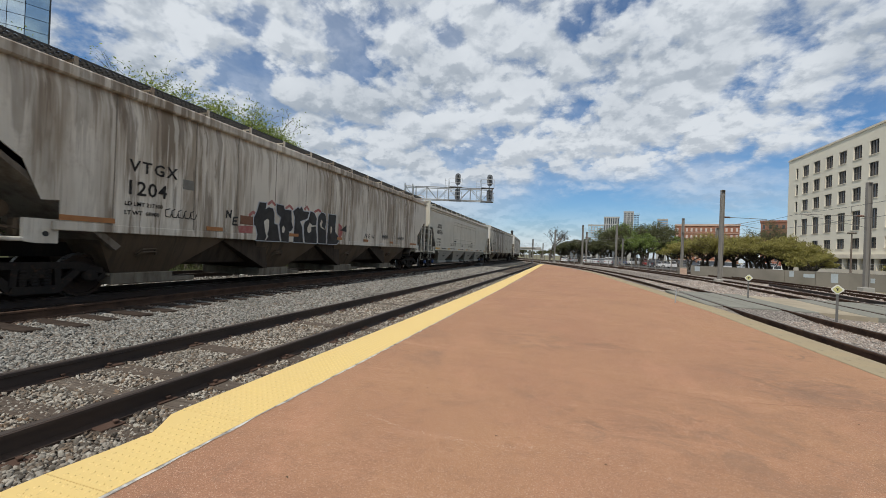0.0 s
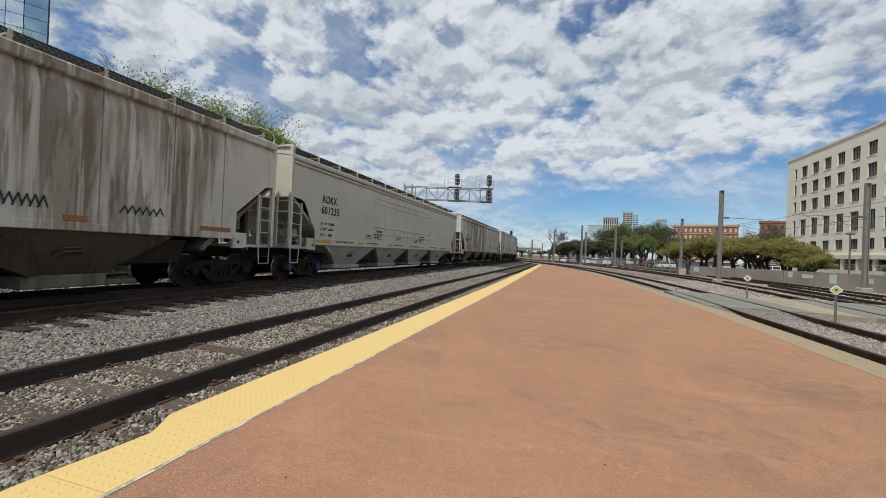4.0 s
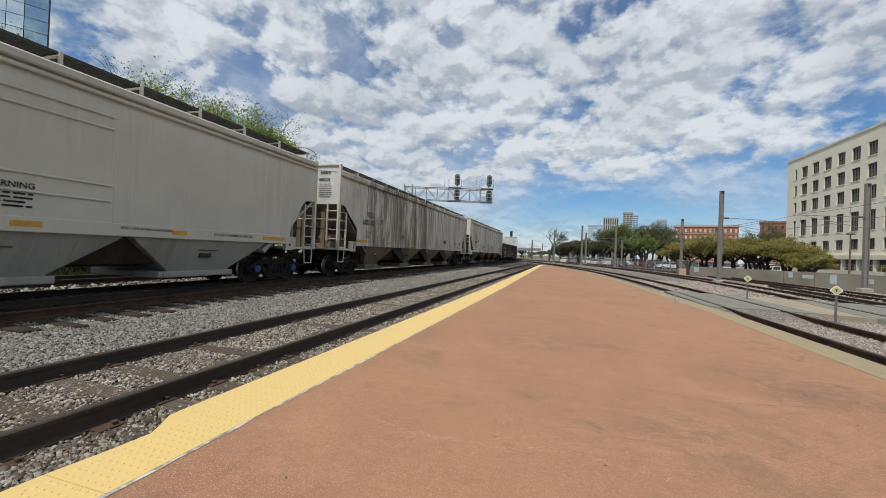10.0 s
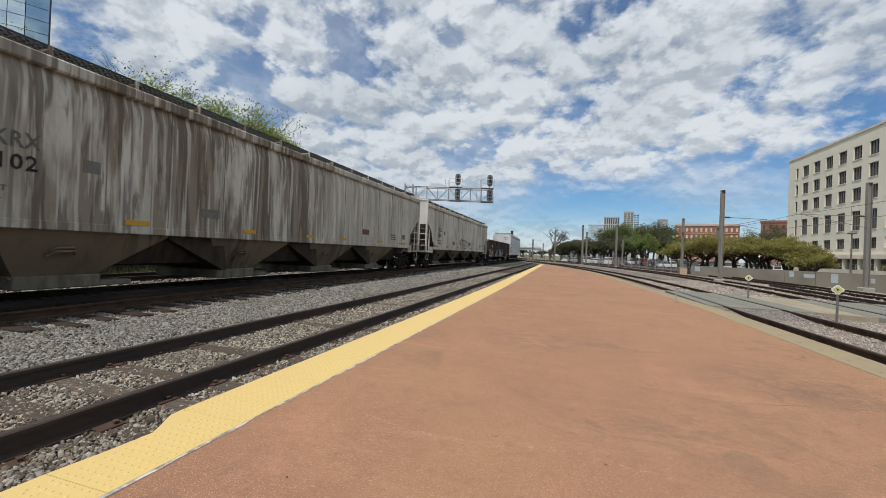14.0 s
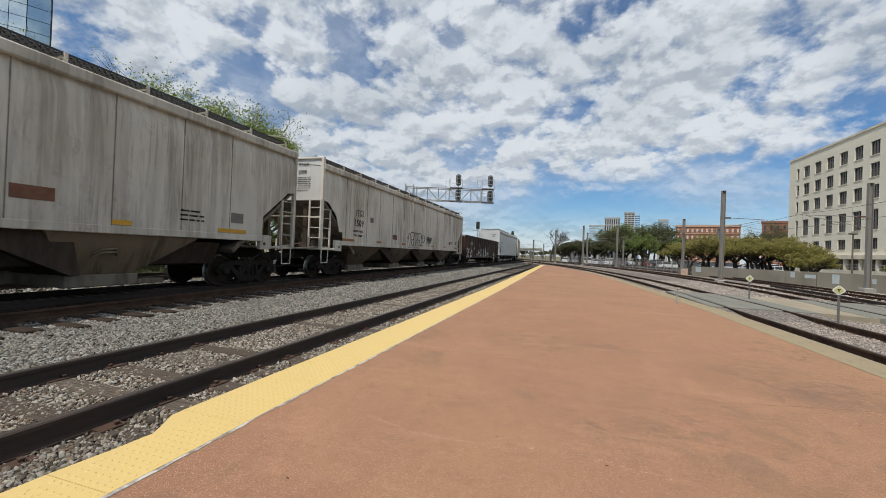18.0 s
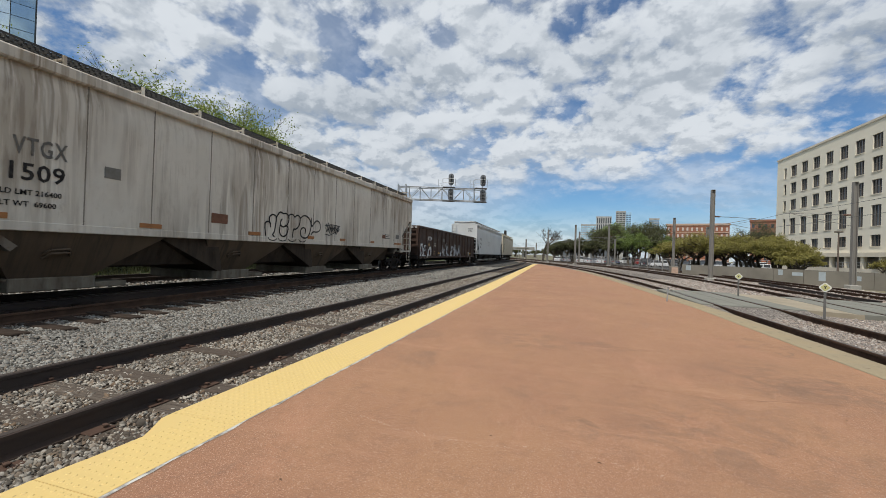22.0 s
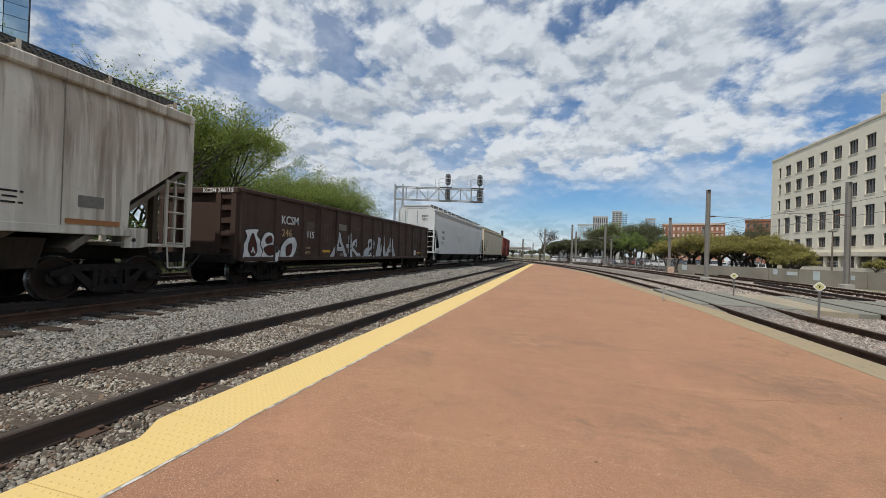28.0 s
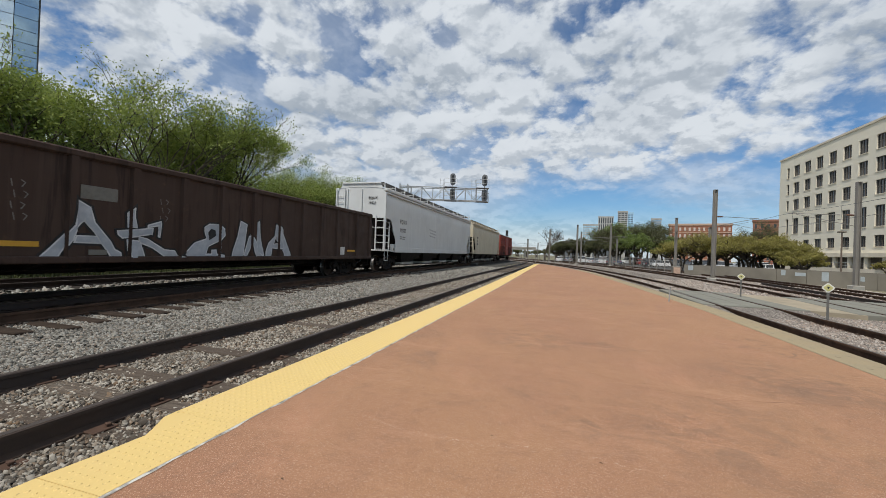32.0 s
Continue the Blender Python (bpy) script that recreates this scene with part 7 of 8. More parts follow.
def block_building(name, label, az0, az1, dist, top, wall, pane, cols, rows, z0=0.0, deep=30.0, frac=(0.55, 0.6), cap=None, trim=None, step=None):
    """A building whose face spans two bearings at a distance; windows are set in as panes."""
    a0, a1 = radians(az0), radians(az1)
    mid, w = (a0 + a1) / 2, 2 * dist * math.tan((a1 - a0) / 2)
    cx, cy = dist * math.sin(mid), dist * math.cos(mid)
    m = pose(cx - w / 2 * math.cos(mid), cy + w / 2 * math.sin(mid), -0.5, 0, 0, -math.degrees(mid))
    ob = thing(name, label, "building", "buildings of the far skyline", m)
    part("wall", Geo().box(0, w, 0, deep, 0, top + 0.5), wall, ob)
    part("roof", Geo().box(-0.3, w + 0.3, -0.3, deep, top + 0.5, top + 0.5 + 0.012 * dist ** 0.8), cap or wall, ob)
    cw, rh = w / cols, (top - z0) / rows
    mesh = Geo().box(0, cw * frac[0], -0.06, 0.05, 0, rh * frac[1]).mesh("window", pane, False)
    for i in range(cols):
        for j in range(rows):
            part("window", mesh, pane, ob, "", pose(cw * (i + (1 - frac[0]) / 2), 0, z0 + 0.5 + rh * (j + 0.2)))
    if trim:
        for j in range(rows):
            if j % trim[1] == 0:
                part("band", Geo().box(-0.1, w + 0.1, -0.25, 0, z0 + 0.5 + rh * j - 0.25, z0 + 0.5 + rh * j + 0.1), trim[0], ob)
    return ob


block_building("brick_warehouse", "red brick warehouse with a pale cornice and arched windows", 13.24, 19.7, 245, 19.6, M_BRICK, M_PALEPANE, 13, 5, 2, frac=(0.4, 0.5), cap=M_TRIMSTONE, trim=(M_TRIMSTONE, 4))
block_building("brick_building", "dark red brick building behind the trees", 21.6, 24.4, 235, 20.4, M_BRICK2, M_GLASS_DARK, 5, 5, 2, frac=(0.4, 0.5), trim=(M_BRICK, 3))
block_building("residential_tower", "pale residential tower with balconies, far off", 7.3, 8.5, 760, 81, M_PALEWALL, M_GLASS_DARK, 3, 20, 10, frac=(0.7, 0.5))
block_building("glass_tower", "grey glass tower beside the residential tower, far off", 8.52, 9.15, 765, 79, M_GLASS_PALE, M_GLASS_DARK, 2, 18, 10, frac=(0.8, 0.35))
block_building("striped_tower", "white office tower with vertical dark stripes, far off", 4.92, 6.8, 700, 66, M_PALEWALL, M_GLASS_DARK, 7, 4, 20, frac=(0.5, 0.86))
block_building("sloped_tower", "pale blue glass office tower, far off", 3.0, 4.9, 620, 47, M_PALEWALL, M_GLASS_PALE, 5, 12, 6, frac=(0.86, 0.75))
block_building("dark_office", "dark glass office block with a flat roof, far off", 4.3, 6.9, 480, 26, M_DARKWALL, M_GLASS_BLUE, 4, 4, 12, frac=(0.9, 0.6))
block_building("slab_tower", "pale banded office tower, far off", 11.25, 12.4, 800, 71.5, M_PALEWALL, M_GLASS_BLUE, 1, 12, 24, frac=(0.96, 0.5))
block_building("low_office", "low dark building behind the trees", 0.3, 3.2, 330, 12, M_DARKWALL, M_GLASS_DARK, 6, 2, 3)
block_building("blue_office", "blue glass building glimpsed behind the trees", 20.3, 21.4, 420, 18, M_GLASS_BLUE, M_GLASS_DARK, 3, 5, 3)


def glass_hotel():
    """The faceted glass tower behind the train."""
    ob = thing("glass_tower", "tall blue faceted glass tower with dark mullions", "building")
    d, h = 165.0, 125.0
    brg = [-62.62, -63.85, -65.6, -68.5, -73.0]
    pts = [(d * math.sin(radians(a)) - k * k * 0.7, d * math.cos(radians(a)) - k * 1.1) for k, a in enumerate(brg)]
    back = [(pts[-1][0] - 30, pts[-1][1] + 8), (pts[0][0] - 30.5, pts[0][1] + 13.5)]
    part("core", Geo().prism([(x - 0.3, y + 0.5) for x, y in pts] + back, "z", -0.5, h), M_DARKWALL, ob)
    for k, ((xa, ya), (xb, yb)) in enumerate(zip(pts, pts[1:])):
        u = Vector((xb - xa, yb - ya, 0))
        n = 2 if k else 1
        nrm = Vector((-u.y, u.x, 0)).normalized()
        if nrm.dot(Vector((-xa, -ya, 0))) < 0:
            nrm = -nrm
        for i in range(n):
            p, q = Vector((xa, ya, 0)) + u * (i / n), Vector((xa, ya, 0)) + u * ((i + 1) / n)
            e = u.normalized() * 0.07
            p, q = p + e + nrm * 0.25, q - e + nrm * 0.25
            for fl in range(34):
                z = 2 + fl * 3.6
                g = Geo().loft([[(p.x, p.y, zz), (q.x, q.y, zz), (q.x - nrm.x * 0.1, q.y - nrm.y * 0.1, zz), (p.x - nrm.x * 0.1, p.y - nrm.y * 0.1, zz)] for zz in (z + 0.07, z + 3.53)], True, True)
                part("pane", g, M_GLASS_BLUE if k != 1 else M_GLASS_PALE, ob)


glass_hotel()


def far_overpass():
    ob = thing("overpass", "pale concrete road overpass crossing behind the tracks", "bridge", m=pose(0, 260, -0.4))
    part("deck", Geo().box(-75, -14, -4, 4, 4.6, 5.6), M_PALEWALL, ob)
    part("parapet", Geo().box(-75, -14, -4.2, -4.02, 5.6, 6.5), M_PALEWALL, ob)
    for i in range(5):
        part("pier", Geo().box(-70 + i * 12, -68.6 + i * 12, -1, 1, 0, 4.6), M_PALEWALL, ob)
    ob2 = thing("station_canopy", "low pale platform canopy far down the line", "shelter", m=pose(-22, 190, -0.4))
    part("canopy_roof", Geo().bevel_box(-4, 9, -3, 3, 4.6, 5.2, 0.1), M_PALEWALL, ob2)
    for i in range(4):
        part("canopy_post", Geo().tube((-3 + i * 3.6, 0, 0), (-3 + i * 3.6, 0, 4.6), 0.15, 8), M_GALV, ob2)


far_overpass()


def platform_marks():
    """Fine cracks and small dry debris on the platform."""
    rnd = random.Random(8)
    g = Geo()
    for pts, w in (([(-1.62, 5.09), (-0.58, 5.0), (0.24, 4.86), (0.89, 4.46), (1.46, 4.34), (2.11, 4.52), (2.95, 4.70)], 0.022), ([(1.45, 4.3), (1.44, 3.75), (1.53, 3.46), (1.47, 3.08)], 0.012), ([(0.95, 3.95), (1.1, 3.55), (1.2, 3.2)], 0.01), ([(1.05, 4.36), (0.79, 3.69), (0.91, 3.14), (0.92, 2.81)], 0.010), ([(1.69, 4.33), (1.59, 3.67), (1.52, 3.11)], 0.011), ([(1.92, 5.54), (2.33, 5.09), (3.07, 5.23)], 0.012), ([(2.1, 6.6), (3.2, 6.1), (3.6, 6.0)], 0.014), ([(-1.4, 6.9), (-0.2, 6.7), (0.9, 6.75)], 0.014)):
        dense = []
        for (xa, ya), (xb, yb) in zip(pts, pts[1:]):
            for i in range(14):
                t = i / 14
                dense.append((xa + (xb - xa) * t + rnd.uniform(-0.012, 0.012), ya + (yb - ya) * t + rnd.uniform(-0.012, 0.012), w * rnd.uniform(0.12, 0.65)))
        for (xa, ya, wa), (xb, yb, wb) in zip(dense, dense[1:]):
            g.add([(xa, ya - wa / 2, 0.0012), (xb, yb - wb / 2, 0.0012), (xb, yb + wb / 2, 0.0012), (xa, ya + wa / 2, 0.0012)], [(0, 1, 2, 3)])
    setting("platform_crack", g, plain("crack_fill", (0.225, 0.118, 0.074), 0.9, scale=5, wear=(0.37, 0.19, 0.112), amount=0.95), "fine dark cracks in the platform concrete", "crack")
    pale = Geo()
    trace = [(-1.44, 2.83), (-1.06, 2.71), (-0.46, 2.68), (0.09, 2.82), (0.67, 2.69)]
    for (xa, ya), (xb, yb) in zip(trace, trace[1:]):
        for i in range(40):
            t, q = rnd.random(), rnd.uniform(0.002, 0.005)
            x, y = xa + (xb - xa) * t + rnd.gauss(0, 0.012), ya + (yb - ya) * t + rnd.gauss(0, 0.012)
            pale.add([(x - q, y, 0.0012), (x, y - q, 0.0012), (x + q, y, 0.0012), (x, y + q * 1.6, 0.0012)], [(0, 1, 2, 3)])
    tagged(part("pale_grit", pale, plain("pale_grit", (0.58, 0.42, 0.31), 0.9)), "line of pale grit worn out of the concrete", "grit", kind="stuff")
    d = Geo()
    spots = [(0.30, 2.72), (-0.42, 2.85), (0.02, 1.75), (-1.45, 1.9), (0.9, 4.6), (-0.6, 6.2), (1.7, 5.2), (0.1, 8.0), (2.4, 4.2), (-1.2, 3.6)]
    for x, y in spots:
        a, q = rnd.uniform(0, 3.1), rnd.uniform(0.010, 0.020)
        c, t = math.cos(a) * q, math.sin(a) * q
        d.add([(x - c, y - t, 0.001), (x + t * 0.4, y - c * 0.4, 0.006), (x + c, y + t, 0.001), (x - t * 0.4, y + c * 0.4, 0.004)], [(0, 1, 2, 3)])
    tagged(part("dry_leaves", d, plain("dry_leaf", (0.10, 0.06, 0.035), 0.9)), "tiny dry leaf scraps lying on the platform", "debris", kind="stuff")


platform_marks()


# ---------- parking lot, fence and vehicles ----------
lot = Geo().prism([(-6, 88), (2, 73), (9, 68), (14.5, 56), (18, 47.5), (23, 42.5), (27.5, 36), (47, 36), (47, 150), (-6, 150)], "z", -0.5, -0.395)
setting("parking_lot", lot, M_ASPHALT, "grey asphalt parking lot behind the tracks", "parking lot")

CAR_PAINTS = {
    "white": plain("car_white", (0.72, 0.72, 0.71), 0.3, scale=1), "silver": plain("car_silver", (0.42, 0.43, 0.44), 0.3, 0.4, scale=1),
    "dark": plain("car_dark", (0.04, 0.042, 0.05), 0.25, scale=1), "grey": plain("car_grey", (0.16, 0.17, 0.18), 0.3, 0.3, scale=1),
    "red": plain("car_red", (0.30, 0.03, 0.03), 0.3, scale=1), "blue": plain("car_blue", (0.06, 0.10, 0.18), 0.3, scale=1)}
M_TYRE = plain("tyre", (0.02, 0.02, 0.02), 0.9)
M_LIGHT = plain("headlight_glass", (0.6, 0.6, 0.58), 0.2)
M_TAIL = plain("taillight_red", (0.35, 0.02, 0.02), 0.3)


def vehicle(colour, kind="sedan"):
    """A parked vehicle along x, its front to +x."""
    paint = CAR_PAINTS[colour]
    if kind == "van":
        ln, w, body, cabin = 5.6, 1.0, [(-2.8, 0.35), (2.75, 0.35), (2.8, 0.75), (2.2, 1.05), (1.6, 1.15), (-2.8, 1.15)], [(-2.78, 1.10), (1.75, 1.10), (1.1, 1.80), (0.8, 1.88), (-2.7, 1.88)]
    elif kind == "suv":
        ln, w, body, cabin = 4.7, 0.95, [(-2.35, 0.35), (2.3, 0.35), (2.38, 0.7), (2.2, 1.0), (1.2, 1.12), (-2.35, 1.12)], [(-2.3, 1.12), (1.15, 1.12), (0.5, 1.72), (-1.9, 1.76)]
    else:
        ln, w, body, cabin = 4.6, 0.9, [(-2.3, 0.32), (2.3, 0.32), (2.35, 0.6), (2.1, 0.82), (1.0, 0.95), (-1.6, 0.98), (-2.3, 0.9)], [(-1.55, 0.97), (0.95, 0.95), (0.2, 1.42), (-0.9, 1.45)]
    name = "van" if kind == "van" else "car"
    ob = thing(name, "parked %s %s in the lot behind the fence" % (colour, {"van": "passenger van", "suv": "sport utility car", "sedan": "sedan car"}[kind]), name, "vehicles in the parking lot")
    ring = lambda poly, y, k: [(x * k, y, z) for x, z in poly]
    part("body", Geo().loft([ring(body, -w, 0.97), ring(body, -w + 0.08, 1), ring(body, w - 0.08, 1), ring(body, w, 0.97)], True, True), paint, ob)
    cx = sum(p[0] for p in cabin) / len(cabin)
    shrink = lambda poly, y, k: [(cx + (x - cx) * k, y, z) for x, z in poly]
    part("cabin", Geo().loft([shrink(cabin, -w + 0.12, 0.95), shrink(cabin, w - 0.12, 0.95)], True, True), M_GLASS_DARK, ob, "dark glass cabin")
    zt = max(z for _, z in cabin)
    xa, xb = min(x for x, z in cabin if z > zt - 0.12), max(x for x, z in cabin if z > zt - 0.12)
    part("roof", Geo().bevel_box(xa - 0.1, xb + 0.1, -w + 0.14, w - 0.14, zt - 0.06, zt + 0.04, 0.03), paint, ob)
    for s in (-1, 1):
        for x in ((-0.9, 0.1) if kind != "van" else (-1.9, -0.6, 0.9)):
            part("pillar", Geo().box(x - 0.05, x + 0.05, s * (w - 0.13) - 0.015, s * (w - 0.13) + 0.015, body[4][1], zt), paint, ob)
        for x in (-ln * 0.31, ln * 0.31):
            wh = part("wheel", Geo().lathe([(-0.1, 0.2), (-0.1, 0.31), (0.1, 0.31), (0.1, 0.2)], 0, 14), M_TYRE, ob, "", pose(x, s * (w - 0.08), 0.31, 0, 0, 90))
            part("rim", Geo().lathe([(-0.105, 0.19), (0.105, 0.19)], 0, 10), M_GALV, wh)
        part("headlight", Geo().bevel_box(ln / 2 - 0.22, ln / 2 - 0.01, s * (w - 0.35) - 0.17, s * (w - 0.35) + 0.17, 0.60, 0.74, 0.02), M_LIGHT, ob)
        part("taillight", Geo().bevel_box(-ln / 2 - 0.01, -ln / 2 + 0.1, s * (w - 0.2) - 0.12, s * (w - 0.2) + 0.12, 0.66, 0.84, 0.02), M_TAIL, ob)
    return ob


PARKED = [  # bearing, distance, colour, kind, turn
    (0.2, 92, "white", "sedan", 80), (1.3, 92, "silver", "sedan", 85), (2.9, 84, "white", "suv", 95), (4.0, 82, "white", "sedan", 100), (4.9, 81, "silver", "sedan", 80),
    (5.7, 80, "white", "suv", 82), (6.6, 79, "grey", "suv", 84), (8.9, 92, "white", "van", 176), (11.0, 78, "dark", "suv", 90), (11.9, 77, "silver", "sedan", 175),
    (12.9, 76, "white", "sedan", 172), (14.6, 72, "grey", "suv", 95), (15.3, 80, "dark", "sedan", 92), (16.2, 80, "white", "suv", 90), (17.2, 72, "grey", "suv", 84),
    (18.3, 68, "white", "suv", 100), (19.3, 74, "white", "sedan", 175), (20.6, 68, "silver", "suv", 172), (21.7, 69, "white", "suv", 176), (22.8, 66, "white", "sedan", 170),
    (10.2, 90, "red", "sedan", 90), (7.4, 92, "blue", "sedan", 88), (13.4, 88, "dark", "suv", 90), (3.4, 98, "dark", "sedan", 90)]
made = {}
for az, dist, colour, kind, turn in PARKED:
    m = pose(1.27 * dist * math.sin(radians(az)), 1.27 * dist * math.cos(radians(az)), -0.395, 0, 0, turn)
    if (colour, kind) in made:
        copy_thing(made[colour, kind], m)
    else:
        made[colour, kind] = vehicle(colour, kind)
        made[colour, kind].matrix_basis = m


def chain_fence():
    ob = thing("chain_link_fence", "grey chain-link fence on steel posts along the parking lot", "fence")
    pts = [(-9, 92), (-2, 78), (3, 71.5), (8, 66.5), (11.5, 58), (13.2, 49.5)]
    g, posts = Geo(), []
    for (xa, ya), (xb, yb) in zip(pts, pts[1:]):
        n = max(2, round(math.hypot(xb - xa, yb - ya) / 2.0))
        for i in range(n):
            p = (xa + (xb - xa) * i / n, ya + (yb - ya) * i / n)
            q = (xa + (xb - xa) * (i + 1) / n, ya + (yb - ya) * (i + 1) / n)
            part("fence_post", Geo().tube((p[0], p[1], -0.45), (p[0], p[1], 1.45), 0.05, 6), M_POLE, ob)
            part("top_rail", Geo().tube((p[0], p[1], 1.42), (q[0], q[1], 1.42), 0.02, 5), M_POLE, ob)
            for k in range(10):
                a, b = k / 10, (k + 1) / 10
                f = lambda t, z: (p[0] + (q[0] - p[0]) * t, p[1] + (q[1] - p[1]) * t, z)
                for z in (-0.3, 0.1, 0.5, 0.9):
                    g.tube(f(a, z), f(b, z + 0.45), 0.005, 3)
                    g.tube(f(b, z), f(a, z + 0.45), 0.005, 3)
    tagged(part("chain_link", g, M_POLE, ob), kind="stuff")


chain_fence()


# ---------- trees ----------
def tree(x, y, height, spread, leaf_mat, label, seed, leaves=6000, leaf_size=0.10, trunk=0.18, clear=0.25, droop=0.0, bare=False, group="trees along the tracks", stems=1, z=-0.42, fill=0.75, thin=0.0):
    """Tapered trunk, forking limbs and a crown of many single leaves round the twigs."""
    rnd = random.Random(seed)
    ob = thing("tree", label, "tree", group, pose(x, y, z, 0, 0, rnd.uniform(0, 360)))
    wood, tips = Geo(), []

    def grow(p, d, length, r, level):
        q = p + d * length
        mid = p + d * length * 0.5 + Vector((rnd.uniform(-1, 1), rnd.uniform(-1, 1), rnd.uniform(-0.3, 0.6))) * length * 0.07
        wood.tube(p, mid, r, 6 if level < 2 else 4, r * 0.85).tube(mid, q, r * 0.85, 6 if level < 2 else 4, r * 0.66)
        if level >= 1:
            tips.append((mid, level)), tips.append((q, level))
        if level >= 3:
            tips.append((q, level)), tips.append((p + d * length * 0.8, level))
        if level >= 5 or length < height * 0.035:
            return
        for _ in range((rnd.choice((3, 4)) if bare else rnd.choice((2, 3, 3))) if level else 4):
            a, tilt = rnd.uniform(0, 2 * math.pi), rnd.uniform(0.35, 0.95) if level else rnd.uniform(0.4, 0.9)
            side = Vector((math.cos(a), math.sin(a), 0)) * spread
            nd = (d * math.cos(tilt) + side * math.sin(tilt) * 0.9 + Vector((0, 0, 0.10 - droop * level * 0.1))).normalized()
            grow(q, nd, length * rnd.uniform(0.60, 0.82), r * 0.56, level + 1)

    for k in range(stems):
        lean = Vector((rnd.uniform(-0.35, 0.35), rnd.uniform(-0.35, 0.35), 1)).normalized() if stems > 1 else Vector((rnd.uniform(-0.08, 0.08), rnd.uniform(-0.08, 0.08), 1))
        grow(Vector((rnd.uniform(-0.4, 0.4) * (stems > 1), rnd.uniform(-0.4, 0.4) * (stems > 1), 0)), lean, height * clear, trunk, 0)
    top = max(p.z for p, _ in tips)
    k = height / top * (1.0 if bare else 1.06)
    wood.v = [(a * k, b * k, c * k) for a, b, c in wood.v]
    part("trunk", wood, M_BARK, ob)
    if bare:
        return ob
    n = leaves
    pos = np.array([tuple(p * k) for p, l in tips])
    pick = np.random.RandomState(seed)
    idx = pick.randint(0, len(pos), n) if len(pos) < 40 else pick.choice(pick.permutation(len(pos))[:int(len(pos) * 0.7)], n)
    c = pos[idx] + np.clip(pick.normal(0, 1, (n, 3)), -1.5, 1.5) * np.array([fill * height * 0.045, fill * height * 0.045, fill * height * 0.038])
    c[:, 2] = np.maximum(c[:, 2], height * clear * 0.55)
    keep = pick.uniform(0, 1, n) > np.clip((c[:, 2] / height - 0.74) * 4.6, 0, thin)
    c = c[keep]
    n = len(c)
    u = pick.normal(0, 1, (n, 3))
    u /= np.linalg.norm(u, axis=1)[:, None]
    w = np.cross(u, pick.normal(0, 1, (n, 3)))
    w /= np.linalg.norm(w, axis=1)[:, None]
    s = leaf_size * pick.uniform(0.6, 1.4, (n, 1))
    quad = np.stack([c - u * s, c - w * s * 0.45 + u * s * 0.1, c + u * s, c + w * s * 0.45 + u * s * 0.1], 1).reshape(-1, 3)
    me = bpy.data.meshes.new("crown")
    me.vertices.add(4 * n), me.loops.add(4 * n), me.polygons.add(n)
    me.vertices.foreach_set("co", quad.ravel())
    me.loops.foreach_set("vertex_index", np.arange(4 * n, dtype=np.int32))
    me.polygons.foreach_set("loop_start", np.arange(0, 4 * n, 4, dtype=np.int32))
    me.update(calc_edges=True)
    me.materials.append(leaf_mat)
    tagged(part("crown", me, leaf_mat, ob), kind="stuff")
    return ob


for k in range(19):
    tree(-20.6 - 1.3 * (k % 3), -2.0 + 3.4 * k, 3.0 + 0.45 * (k % 4), 1.7, M_LEAF_G if k % 3 else M_LEAF_D, "low tangled green bush at the foot of the grove", 200 + k, 5200, 0.085, 0.04, 0.10, stems=5, fill=1.5, group="bushes behind the train")
L1 = "leafy spring-green tree with thin open branches behind the tracks"
tree(-25.5, 13.0, 11.0, 1.0, M_LEAF_L, L1, 11, 54000, 0.082, 0.07, 0.15, stems=4, fill=0.66, thin=0.88)
tree(-25.0, 18.5, 12.4, 1.0, M_LEAF_L, L1, 12, 54000, 0.082, 0.07, 0.15, stems=4, fill=0.66, thin=0.88)
tree(-25.5, 24.6, 11.5, 1.0, M_LEAF_L, L1, 13, 54000, 0.082, 0.07, 0.15, stems=4, fill=0.66, thin=0.88)
tree(-24.5, 30.5, 5.2, 1.2, M_LEAF_L, L1, 14, 14000, 0.058, 0.06, 0.18, stems=3, fill=0.9)
tree(-28.5, 8.0, 10.5, 1.1, M_LEAF_G, "darker green tree at the edge of the grove", 15, 30000, 0.062, 0.1, 0.18, stems=3, fill=0.9)
tree(-28.5, 40.0, 10.4, 1.2, M_LEAF_L, L1, 16, 30000, 0.068, 0.09, 0.18, stems=3, fill=0.85)
tree(-27.5, 45.0, 10.2, 1.2, M_LEAF_L, L1, 17, 26000, 0.07, 0.09, 0.18, stems=3, fill=0.85)
tree(-29.0, 54.0, 8.0, 1.2, M_LEAF_L, L1, 18, 13000, 0.10, 0.09, 0.18, stems=3, fill=0.9)
for k in range(11):
    tree(-30.5 - 1.5 * (k % 2), 4.0 + 4.6 * k, 8.6 + 0.6 * (k % 3), 1.4, M_LEAF_L if k % 2 else M_LEAF_G, "dense green shrub filling the grove behind the train", 80 + k, 13000, 0.10, 0.06, 0.12, stems=4, fill=1.3, group="shrubs of the grove")
LO = "spreading olive-green live oak at the parking lot"
for az, dist, h, seed in ((14.4, 74, 4.6, 21), (16.3, 70, 5.2, 22), (18.2, 66, 5.0, 23), (20.0, 67, 4.6, 24), (21.6, 62, 4.6, 25), (23.1, 62, 4.6, 26), (24.5, 60, 3.9, 27), (25.7, 57, 2.7, 28)):
    tree(dist * math.sin(radians(az)), dist * math.cos(radians(az)), h + 0.3, 1.9, M_LEAF_O, LO, seed, 17000, 0.076, 0.09, 0.17, stems=4, group="trees of the parking lot", fill=0.8)
LD = "dark green tree behind the parked cars"
